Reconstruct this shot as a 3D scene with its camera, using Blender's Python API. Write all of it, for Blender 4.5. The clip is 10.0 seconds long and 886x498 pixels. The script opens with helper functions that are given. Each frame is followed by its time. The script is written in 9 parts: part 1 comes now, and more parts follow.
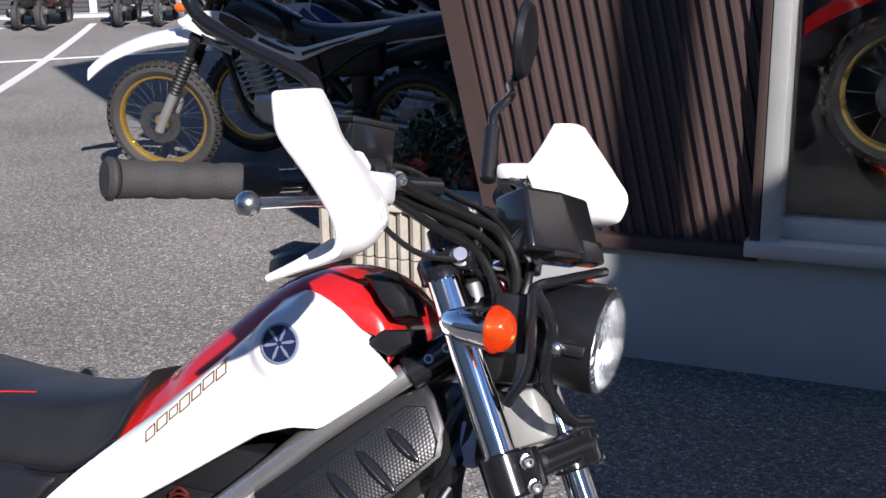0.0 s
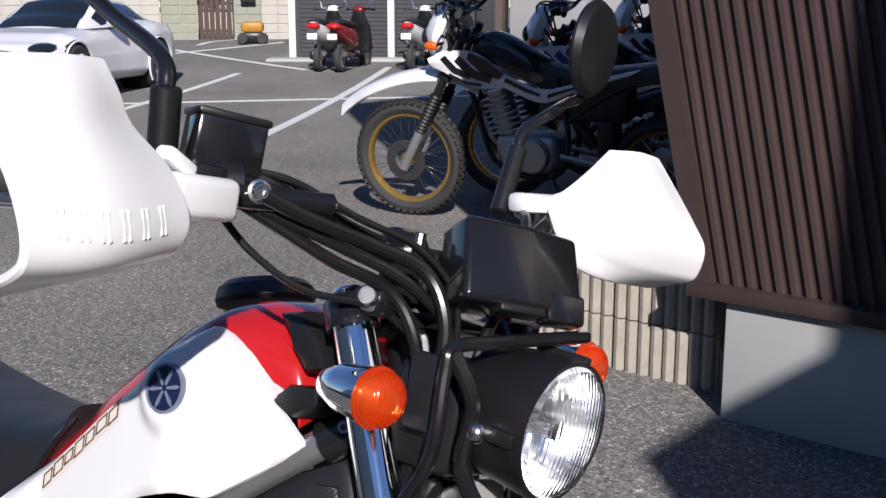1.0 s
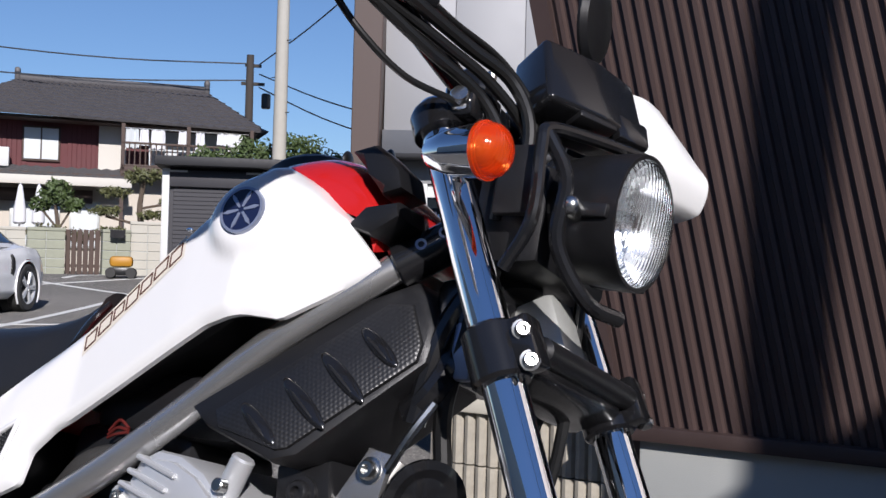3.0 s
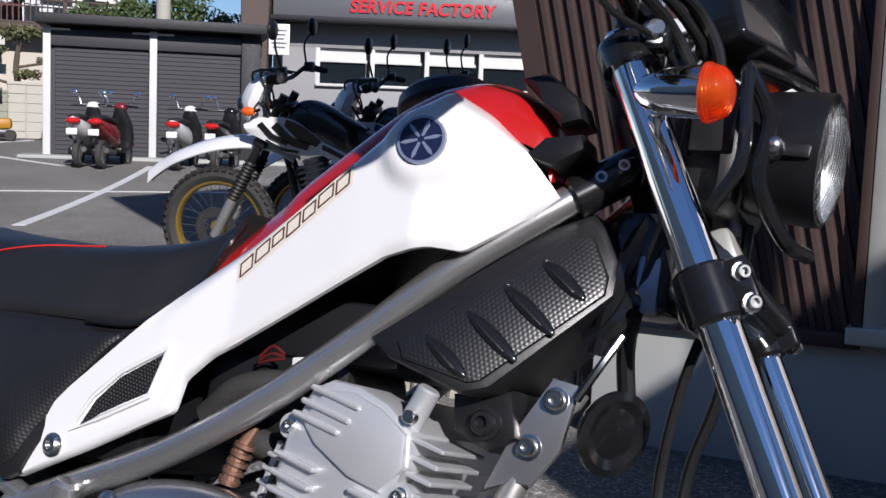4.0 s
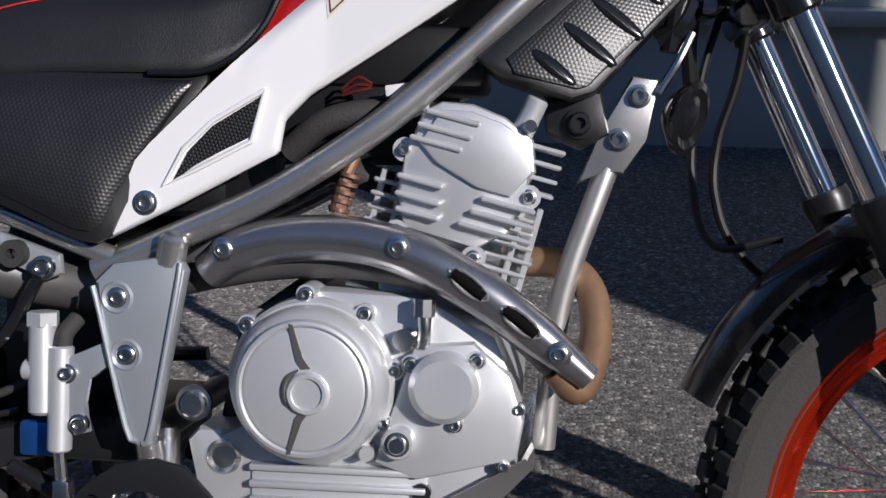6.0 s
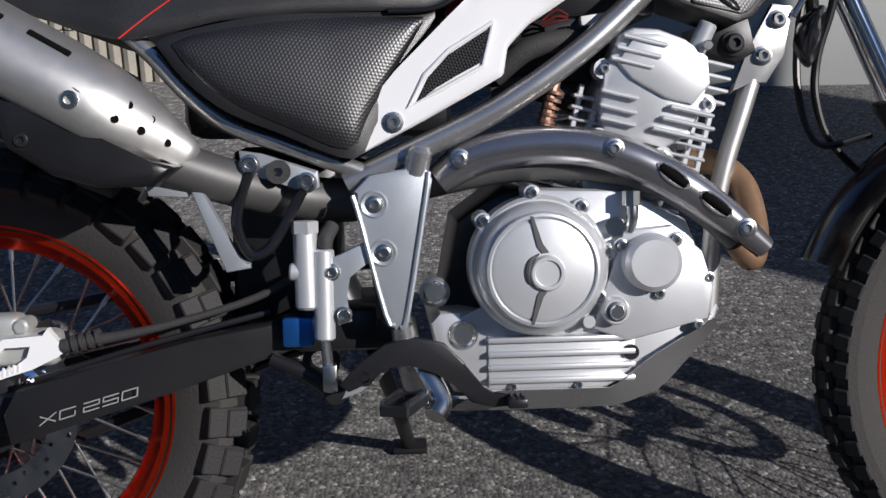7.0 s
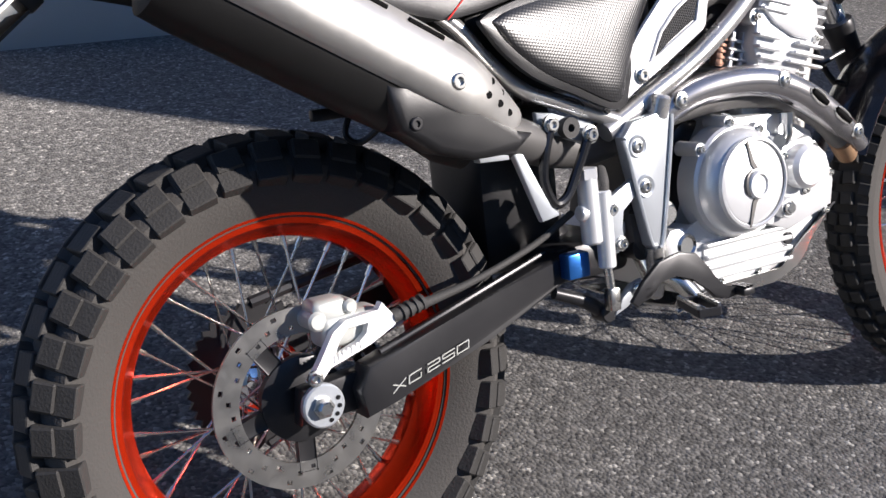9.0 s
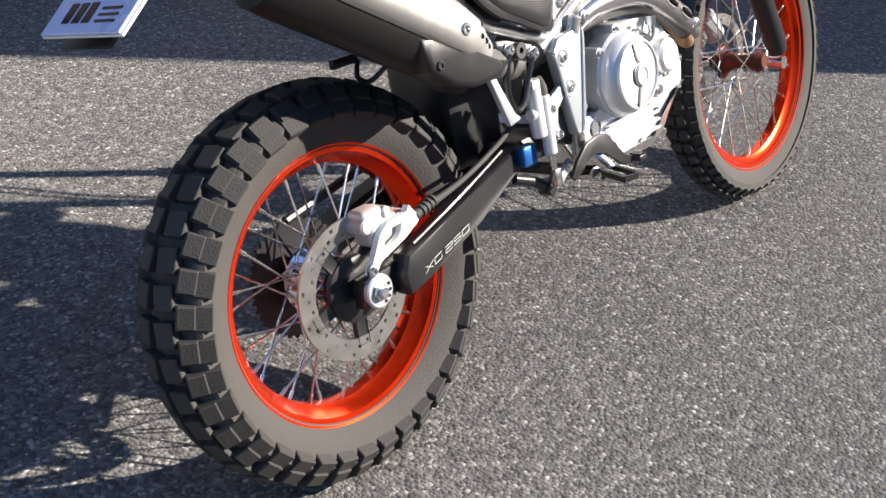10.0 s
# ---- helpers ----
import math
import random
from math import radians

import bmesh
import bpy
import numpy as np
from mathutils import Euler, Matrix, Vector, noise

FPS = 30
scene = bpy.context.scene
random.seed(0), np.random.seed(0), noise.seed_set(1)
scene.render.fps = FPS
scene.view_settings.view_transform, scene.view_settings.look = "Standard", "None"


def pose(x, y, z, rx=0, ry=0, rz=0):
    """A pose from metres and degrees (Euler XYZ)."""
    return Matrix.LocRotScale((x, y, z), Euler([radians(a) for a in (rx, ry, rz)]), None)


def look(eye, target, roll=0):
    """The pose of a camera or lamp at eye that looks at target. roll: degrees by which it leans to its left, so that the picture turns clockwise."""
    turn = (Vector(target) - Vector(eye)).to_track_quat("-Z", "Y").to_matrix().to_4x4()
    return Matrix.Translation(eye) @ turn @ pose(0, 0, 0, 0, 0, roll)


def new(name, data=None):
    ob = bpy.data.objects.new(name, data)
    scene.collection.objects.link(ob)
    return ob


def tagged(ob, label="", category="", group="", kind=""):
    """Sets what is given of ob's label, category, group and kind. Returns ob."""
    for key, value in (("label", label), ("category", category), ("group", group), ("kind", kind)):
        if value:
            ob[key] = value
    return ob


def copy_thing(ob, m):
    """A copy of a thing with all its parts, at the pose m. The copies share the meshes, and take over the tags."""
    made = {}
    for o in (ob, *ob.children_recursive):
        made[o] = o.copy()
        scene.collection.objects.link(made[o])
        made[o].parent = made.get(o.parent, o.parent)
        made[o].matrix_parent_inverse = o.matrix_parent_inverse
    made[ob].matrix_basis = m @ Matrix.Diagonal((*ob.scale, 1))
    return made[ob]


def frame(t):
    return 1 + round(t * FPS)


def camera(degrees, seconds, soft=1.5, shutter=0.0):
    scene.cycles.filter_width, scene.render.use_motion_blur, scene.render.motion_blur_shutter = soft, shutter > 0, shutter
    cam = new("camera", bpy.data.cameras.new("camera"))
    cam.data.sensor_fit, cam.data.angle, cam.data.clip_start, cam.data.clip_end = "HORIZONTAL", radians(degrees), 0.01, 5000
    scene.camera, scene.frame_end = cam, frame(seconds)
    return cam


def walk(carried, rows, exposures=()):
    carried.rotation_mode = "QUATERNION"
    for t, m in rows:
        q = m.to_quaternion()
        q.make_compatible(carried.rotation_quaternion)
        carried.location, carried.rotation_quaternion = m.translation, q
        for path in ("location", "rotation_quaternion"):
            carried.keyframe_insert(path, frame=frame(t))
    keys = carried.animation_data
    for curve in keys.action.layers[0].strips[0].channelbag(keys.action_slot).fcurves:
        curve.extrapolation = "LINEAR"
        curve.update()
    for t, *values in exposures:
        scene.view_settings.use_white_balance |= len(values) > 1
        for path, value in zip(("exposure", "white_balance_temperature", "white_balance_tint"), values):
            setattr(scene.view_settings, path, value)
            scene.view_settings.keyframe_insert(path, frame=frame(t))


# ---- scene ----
LENS = 43.30
LEAN = 17.01  # the parked motorcycle leans on its side stand
AXLE = 0.305  # height of its rear axle
cam = camera(LENS, 10.0, soft=1.5)
PATH = [
    (0, (1.423, -0.890, 1.347), (0.631, 0.872, 0.829), -0.87),
    (0.5, (1.498, -0.649, 1.361), (0.449, 0.958, 0.798), 0.69),
    (1, (1.572, -0.506, 1.270), (0.330, 1.003, 0.846), -0.06),
    (1.5, (1.602, -0.499, 1.136), (0.243, 0.945, 0.878), 0.77),
    (2, (1.576, -0.541, 1.018), (0.303, 1.000, 0.965), 1.36),
    (2.2, (1.560, -0.566, 0.982), (0.304, 0.991, 0.975), 1.76),
    (3.3, (1.424, -0.709, 0.904), (0.422, 1.022, 0.916), 1.73),
    (3.5, (1.377, -0.727, 0.913), (0.407, 1.022, 0.882), 2.25),
    (4, (1.253, -0.799, 0.958), (0.376, 0.988, 0.756), 2.19),
    (4.5, (1.121, -0.813, 0.982), (0.326, 0.990, 0.638), -1.16),
    (5, (1.025, -0.843, 0.988), (0.393, 0.976, 0.450), 0.31),
    (5.5, (0.910, -0.905, 1.005), (0.605, 0.977, 0.401), -0.04),
    (5.7, (0.880, -0.930, 0.995), (0.648, 0.943, 0.334), -0.36),
    (6.8, (0.600, -1.191, 0.972), (0.607, 0.665, 0.227), 0.54),
    (7, (0.467, -1.213, 0.993), (0.577, 0.631, 0.227), -0.13),
    (7.5, (0.228, -1.222, 1.032), (0.602, 0.584, 0.259), 2.57),
    (8, (-0.000, -1.148, 1.036), (0.530, 0.625, 0.277), 3.24),
    (8.5, (-0.234, -1.103, 1.048), (0.551, 0.562, 0.268), 2.79),
    (9, (-0.476, -1.067, 1.060), (0.513, 0.439, 0.192), 3.55),
    (9.5, (-0.674, -1.069, 1.103), (0.480, 0.216, 0.094), 4.06),
    (10, (-0.998, -1.044, 1.247), (0.325, 0.041, 0.211), 3.71),
]
EXPOSURES = [(0, 0.60, 6280, 15), (0.5, 0.27, 6280, 15), (1, 0.13, 6280, 15), (1.5, 0.10, 6230, 14), (2, 0.05, 6200, 14), (3.5, 0.04, 6180, 13), (4, -0.02, 6180, 13), (5, -0.24, 6230, 13), (7.5, -0.10, 6230, 11), (8, 0.10, 6300, 12), (8.5, 0.52, 6330, 13), (9, 0.92, 6550, 13), (9.5, 1.18, 6950, 12), (10, 1.48, 6950, 10)]
walk(cam, [(t, look(eye, target, roll)) for t, eye, target, roll in PATH], EXPOSURES)

# ---- light ----
SUN_FROM = Vector((0.870, -0.835, 0.670)).normalized()
world = bpy.data.worlds.new("sky")
scene.world = world
world.use_nodes = True
wn = world.node_tree.nodes
sky = wn.new("ShaderNodeTexSky")
sky.sky_type = "NISHITA"
sky.sun_disc = False
sky.ozone_density, sky.dust_density = 3.0, 0.0
sky.sun_elevation = math.asin(SUN_FROM.z)
sky.sun_rotation = math.atan2(SUN_FROM.x, SUN_FROM.y)
clear = wn.new("ShaderNodeMix")
clear.data_type, clear.blend_type = "RGBA", "MULTIPLY"
clear.inputs[0].default_value = 1.0
clear.inputs[7].default_value = (0.88, 1.0, 1.20, 1)  # the deep blue of a dry winter sky
world.node_tree.links.new(sky.outputs[0], clear.inputs[6])
world.node_tree.links.new(clear.outputs[2], wn["Background"].inputs[0])
wn["Background"].inputs[1].default_value = 0.072
sun_data = bpy.data.lights.new("sun", "SUN")
sun_data.energy, sun_data.angle, sun_data.color = 5.3, radians(0.6), (1.0, 0.94, 0.885)
sun = new("sun", sun_data)
sun.matrix_world = look(SUN_FROM * 30, (0, 0, 0))
scene.view_settings.exposure = 0.0


# ---- materials ----
def mat(name, rgb, rough=0.5, metal=0.0, var=0.12, scale=12.0, bump=0.0, bscale=150.0, coat=0.0, spec=0.5, rvar=0.1, detail=4.0, coords="Object"):
    m = bpy.data.materials.new(name)
    m.use_nodes = True
    nt = m.node_tree
    n, l = nt.nodes, nt.links
    b = n["Principled BSDF"]
    b.inputs["Metallic"].default_value = metal
    b.inputs["Specular IOR Level"].default_value = spec
    b.inputs["Coat Weight"].default_value = coat
    b.inputs["Coat Roughness"].default_value = 0.05
    tc = n.new("ShaderNodeTexCoord")
    no = n.new("ShaderNodeTexNoise")
    no.inputs["Scale"].default_value, no.inputs["Detail"].default_value = scale, detail
    l.new(tc.outputs[coords], no.inputs["Vector"])
    fine = n.new("ShaderNodeTexNoise")
    fine.inputs["Scale"].default_value, fine.inputs["Detail"].default_value = bscale, 3
    l.new(tc.outputs[coords], fine.inputs["Vector"])
    mix = n.new("ShaderNodeMix")
    mix.data_type = "RGBA"
    lo = [max(0, c * (1 - var)) for c in rgb]
    hi = [min(1, c * (1 + var)) for c in rgb]
    mix.inputs[6].default_value, mix.inputs[7].default_value = (*lo, 1), (*hi, 1)
    ad = n.new("ShaderNodeMath")
    ad.operation = "MULTIPLY_ADD"
    ad.inputs[1].default_value = 0.35
    l.new(fine.outputs[0], ad.inputs[0])
    mm = n.new("ShaderNodeMath")
    mm.operation = "MULTIPLY"
    mm.inputs[1].default_value = 0.7
    l.new(no.outputs[0], mm.inputs[0])
    l.new(mm.outputs[0], ad.inputs[2])
    l.new(ad.outputs[0], mix.inputs[0])
    l.new(mix.outputs[2], b.inputs["Base Color"])
    rr = n.new("ShaderNodeMapRange")
    rr.inputs[3].default_value, rr.inputs[4].default_value = max(0.02, rough - rvar), min(1, rough + rvar)
    l.new(no.outputs[0], rr.inputs[0])
    l.new(rr.outputs[0], b.inputs["Roughness"])
    if bump:
        bp = n.new("ShaderNodeBump")
        bp.inputs["Strength"].default_value, bp.inputs["Distance"].default_value = bump, 0.002
        l.new(fine.outputs[0], bp.inputs["Height"])
        l.new(bp.outputs[0], b.inputs["Normal"])
    return m


def hexgrip(m, pitch=0.0045, strength=0.7):
    """Small raised dots in a honeycomb, moulded into plastic: three crossing waves over the side plane."""
    n, l = m.node_tree.nodes, m.node_tree.links
    tc = n.new("ShaderNodeTexCoord")
    total = None
    for k in range(3):
        a = radians(20 + 60 * k)
        f = 4 * math.pi / (math.sqrt(3) * pitch)
        dot = n.new("ShaderNodeVectorMath")
        dot.operation = "DOT_PRODUCT"
        dot.inputs[1].default_value = (f * math.cos(a), 0, f * math.sin(a))
        l.new(tc.outputs["Object"], dot.inputs[0])
        wave = n.new("ShaderNodeMath")
        wave.operation = "COSINE"
        l.new(dot.outputs["Value"], wave.inputs[0])
        if total:
            add = n.new("ShaderNodeMath")
            l.new(total, add.inputs[0])
            l.new(wave.outputs[0], add.inputs[1])
            total = add.outputs[0]
        else:
            total = wave.outputs[0]
    bp = n.new("ShaderNodeBump")
    bp.inputs["Strength"].default_value, bp.inputs["Distance"].default_value = strength, 0.0004
    l.new(total, bp.inputs["Height"])
    l.new(bp.outputs[0], n["Principled BSDF"].inputs["Normal"])
    return m


M_WHITE = mat("white_paint", (0.80, 0.80, 0.80), 0.22, var=0.02, coat=0.6, rvar=0.03)
M_GUARD = mat("white_plastic", (0.80, 0.80, 0.79), 0.35, var=0.02, bump=0.05)
M_RED = mat("red_paint", (0.45, 0.012, 0.012), 0.22, var=0.08, coat=0.8, rvar=0.03)
M_BLACK = mat("black_plastic", (0.010, 0.010, 0.011), 0.36, var=0.25, bump=0.12, bscale=900)
M_GRIP = hexgrip(mat("moulded_black_plastic", (0.010, 0.010, 0.011), 0.38, var=0.2, spec=0.7), 0.0043, 0.14)
M_GLOSS = mat("gloss_black", (0.010, 0.010, 0.011), 0.18, var=0.2, coat=0.4)
M_SILENCER = mat("heatproof_black", (0.007, 0.007, 0.007), 0.5, var=0.3, spec=0.3, bump=0.1, bscale=700)
M_RUBBER = mat("rubber", (0.035, 0.034, 0.033), 0.75, var=0.35, scale=20, bump=0.4, bscale=400)
M_TYRE = mat("tyre_rubber", (0.043, 0.040, 0.037), 0.85, var=0.35, scale=14, bump=0.4, bscale=300)
M_TREAD = mat("tread_rubber", (0.021, 0.020, 0.019), 0.7, var=0.3, scale=25, bump=0.4, bscale=300)
M_SEAT = mat("seat_vinyl", (0.012, 0.012, 0.013), 0.44, var=0.2, spec=0.6, bump=0.2, bscale=700)
M_CABLE = mat("black_cable", (0.010, 0.010, 0.010), 0.32, var=0.2)
M_REFLECTOR = mat("bright_reflector", (0.82, 0.84, 0.86), 0.26, 1.0, var=0.05, scale=60, rvar=0.12)
M_CHROME = mat("chrome", (0.85, 0.86, 0.88), 0.05, 1.0, var=0.02, rvar=0.02)
M_STEEL = mat("zinc_bolt", (0.62, 0.62, 0.60), 0.25, 1.0, var=0.1, rvar=0.08)
M_ALU = mat("cast_aluminium_paint", (0.66, 0.67, 0.68), 0.38, 0.55, var=0.06, bump=0.05, bscale=900)
M_FRAME = mat("frame_silver", (0.52, 0.515, 0.505), 0.27, 0.85, var=0.06, bump=0.06, bscale=1200)
M_PLATE = mat("plate_silver", (0.44, 0.47, 0.50), 0.36, 0.55, var=0.06, bump=0.1, bscale=900)
M_BRUSH = mat("brushed_steel", (0.55, 0.54, 0.515), 0.42, 0.85, var=0.06, scale=60, rvar=0.06)
M_SHIELD = mat("heat_shield", (0.44, 0.43, 0.435), 0.25, 0.9, var=0.15, scale=8, rvar=0.08)
M_HEADER = mat("heated_pipe", (0.27, 0.165, 0.095), 0.5, 0.45, var=0.45, scale=18)
M_PIPE = mat("grey_pipe", (0.11, 0.107, 0.104), 0.5, 0.5, var=0.2)
M_DARKMET = mat("black_metal", (0.02, 0.02, 0.022), 0.35, 0.3, var=0.2)
M_ORANGE = mat("orange_anodised_rim", (0.86, 0.046, 0.009), 0.24, 0.9, var=0.06, rvar=0.05)
M_GOLD = mat("gold_rim", (0.62, 0.40, 0.10), 0.3, 0.8, var=0.1)
M_DISC = mat("brake_disc", (0.42, 0.41, 0.39), 0.3, 1.0, var=0.12, scale=40)
M_BLUE = mat("blue_anodised", (0.03, 0.16, 0.50), 0.3, 0.8, var=0.2)
M_BADGE = mat("badge_navy", (0.010, 0.016, 0.052), 0.3, var=0.1)
M_SILVER = mat("badge_silver", (0.36, 0.40, 0.52), 0.3, 0.6, var=0.05)
M_DECAL = mat("decal_brown", (0.10, 0.045, 0.03), 0.4, var=0.1)
M_DECALBG = mat("decal_cream", (0.72, 0.67, 0.59), 0.35, var=0.05)
M_REDWIRE = mat("red_wire", (0.10, 0.012, 0.01), 0.5, var=0.2)
M_HUB = mat("anodised_hub", (0.10, 0.025, 0.013), 0.45, metal=0.5, var=0.2)
M_REDLINE = mat("red_piping", (0.6, 0.02, 0.015), 0.5, var=0.1)
# matte black for holes and slots: their inner shade is put into the colour
M_HOLESHADE = mat("hole_shade_black", (0.004, 0.004, 0.004), 0.9, var=0.2, spec=0.1)
M_COPPER = mat("copper_fitting", (0.30, 0.17, 0.12), 0.5, 0.7, var=0.2)


def facets(m, scale=55.0):
    n, l = m.node_tree.nodes, m.node_tree.links
    tc = n.new("ShaderNodeTexCoord")
    vo = n.new("ShaderNodeTexVoronoi")
    vo.inputs["Scale"].default_value = scale
    l.new(tc.outputs["Object"], vo.inputs["Vector"])
    bp = n.new("ShaderNodeBump")
    bp.inputs["Strength"].default_value, bp.inputs["Distance"].default_value = 0.35, 0.004
    l.new(vo.outputs["Distance"], bp.inputs["Height"])
    l.new(bp.outputs[0], n["Principled BSDF"].inputs["Normal"])


facets(M_REFLECTOR)


def glassy(name, rgb, rough, alpha_trans, ior=1.5):
    m = bpy.data.materials.new(name)
    m.use_nodes = True
    b = m.node_tree.nodes["Principled BSDF"]
    b.inputs["Base Color"].default_value = (*rgb, 1)
    b.inputs["Roughness"].default_value = rough
    b.inputs["Transmission Weight"].default_value = alpha_trans
    b.inputs["IOR"].default_value = ior
    return m


M_AMBER = glassy("amber_lens", (0.78, 0.060, 0.002), 0.08, 0.55)
n, l = M_AMBER.node_tree.nodes, M_AMBER.node_tree.links
tc = n.new("ShaderNodeTexCoord")
wv = n.new("ShaderNodeTexWave")
wv.bands_direction = "Y"
wv.inputs["Scale"].default_value, wv.inputs["Distortion"].default_value = 110, 0.3
l.new(tc.outputs["Object"], wv.inputs["Vector"])
bpn = n.new("ShaderNodeBump")
bpn.inputs["Strength"].default_value, bpn.inputs["Distance"].default_value = 0.22, 0.001
l.new(wv.outputs[0], bpn.inputs["Height"])
l.new(bpn.outputs[0], n["Principled BSDF"].inputs["Normal"])
M_LENS = glassy("clear_lens", (0.97, 0.98, 0.98), 0.02, 1.0, 1.25)
M_PANE = glassy("window_pane", (0.80, 0.84, 0.84), 0.01, 1.0, 1.45)


# ---- mesh helpers ----
def shade(ob, angle=35):
    me = ob.data
    me.polygons.foreach_set("use_smooth", [True] * len(me.polygons))
    me.set_sharp_from_angle(angle=radians(angle))


def link(name, bm, material, angle=35):
    bmesh.ops.recalc_face_normals(bm, faces=bm.faces)
    me = bpy.data.meshes.new(name)
    bm.to_mesh(me)
    bm.free()
    me.materials.append(material)
    ob = new(name, me)
    shade(ob, angle)
    return ob


def part(name, bm, material, parent, label="", angle=35):
    ob = link(name, bm, material, angle)
    ob.parent = parent
    return tagged(ob, label)


def thing(name, m, label, category, group="", kind=""):
    ob = new(name)
    ob.empty_display_size = 0.1
    ob.matrix_basis = m
    return tagged(ob, label, category, group, kind)


def ring_faces(bm, rings, closed=True, caps=True):
    for a, b in zip(rings, rings[1:]):
        n = len(a)
        for i in range(n if closed else n - 1):
            j = (i + 1) % n
            bm.faces.new((a[i], a[j], b[j], b[i]))
    if caps and closed:
        bm.faces.new(rings[0][::-1])
        bm.faces.new(rings[-1])


def spline(pts, per=6):
    """A smooth line through the points."""
    p = [Vector(q) for q in pts]
    if len(p) < 3 or per < 2:
        return p
    p = [p[0] * 2 - p[1]] + p + [p[-1] * 2 - p[-2]]
    out = []
    for a, b, c, d in zip(p, p[1:], p[2:], p[3:]):
        for k in range(per):
            t = k / per
            out.append(0.5 * (2 * b + (c - a) * t + (2 * a - 5 * b + 4 * c - d) * t * t + (3 * b - a - 3 * c + d) * t ** 3))
    out.append(p[-2])
    return out


def tube(bm, pts, r, seg=12, per=6, squash=1.0, caps=True):
    """A round bar along a smooth line; r is one radius or one for each point of the line."""
    line = spline(pts, per)
    n = len(line)
    rad = r if isinstance(r, (int, float)) else None
    side = None
    rings = []
    for i, q in enumerate(line):
        d = (line[min(i + 1, n - 1)] - line[max(i - 1, 0)]).normalized()
        if side is None:
            side = d.orthogonal().normalized()
        side = (side - d * side.dot(d)).normalized()
        up = d.cross(side)
        if rad is None:
            f = i / max(1, n - 1) * (len(r) - 1)
            k = min(int(f), len(r) - 2)
            rr = r[k] * (1 - f + k) + r[k + 1] * (f - k)
        else:
            rr = rad
        rings.append([bm.verts.new(q + (side * math.cos(a) + up * squash * math.sin(a)) * rr) for a in [2 * math.pi * j / seg for j in range(seg)]])
    ring_faces(bm, rings, caps=caps)
    return bm


def lathe(bm, profile, m=Matrix(), seg=48, closed=False):
    """Turns a profile of (radius, along) about the local y axis."""
    rings = []
    for j in range(seg):
        a = 2 * math.pi * j / seg
        rings.append([bm.verts.new(m @ Vector((r * math.cos(a), y, r * math.sin(a)))) for r, y in profile])
    for j in range(seg):
        a, b = rings[j], rings[(j + 1) % seg]
        n = len(profile)
        for i in range(n if closed else n - 1):
            k = (i + 1) % n
            vs = [a[i], a[k], b[k], b[i]]
            bm.faces.new(vs)
    bmesh.ops.remove_doubles(bm, verts=bm.verts, dist=1e-6)
    return bm


def prism(bm, outline, y0, y1, bevel=0.0, seg=2):
    """An outline of (x, z) made solid from y0 to y1, with rounded edges."""
    a = [bm.verts.new((x, y0, z)) for x, z in outline]
    b = [bm.verts.new((x, y1, z)) for x, z in outline]
    n = len(outline)
    fs = [bm.faces.new(a), bm.faces.new(b[::-1])]
    for i in range(n):
        fs.append(bm.faces.new((a[i], b[i], b[(i + 1) % n], a[(i + 1) % n])))
    if bevel:
        es = {e for f in fs[:2] for e in f.edges}
        bmesh.ops.bevel(bm, geom=list(es), offset=bevel, segments=seg, affect="EDGES", profile=0.5, clamp_overlap=True)
    return bm


def box(bm, centre, size, m=Matrix(), bevel=0.0, seg=2):
    before = set(bm.verts)
    r = bmesh.ops.create_cube(bm, size=1.0)
    vs = r["verts"]
    for v in vs:
        v.co = m @ Vector([centre[i] + v.co[i] * size[i] for i in range(3)])
    if bevel:
        es = {e for v in vs for e in v.link_edges}
        bmesh.ops.bevel(bm, geom=list(es), offset=bevel, segments=seg, affect="EDGES", profile=0.5, clamp_overlap=True)
    return bm


def rod(bm, a, b, r, seg=12, bevel=0.0):
    a, b = Vector(a), Vector(b)
    d = (b - a).normalized()
    s = d.orthogonal().normalized()
    u = d.cross(s)
    steps = [(a, r)] + [(b, r)] if not bevel else [(a, r - bevel), (a + d * bevel, r), (b - d * bevel, r), (b, r - bevel)]
    rings = [[bm.verts.new(c + (s * math.cos(t) + u * math.sin(t)) * q) for t in [2 * math.pi * k / seg for k in range(seg)]] for c, q in steps]
    ring_faces(bm, rings)
    return bm


def walk_line(pts, u):
    """The point a share u along a line of (x, z) corners, by length."""
    p = [Vector(q) for q in pts]
    seg = [(b - a).length for a, b in zip(p, p[1:])]
    want = u * sum(seg)
    for a, b, s in zip(p, p[1:], seg):
        if want <= s:
            return a.lerp(b, want / s if s else 0)
        want -= s
    return p[-1]


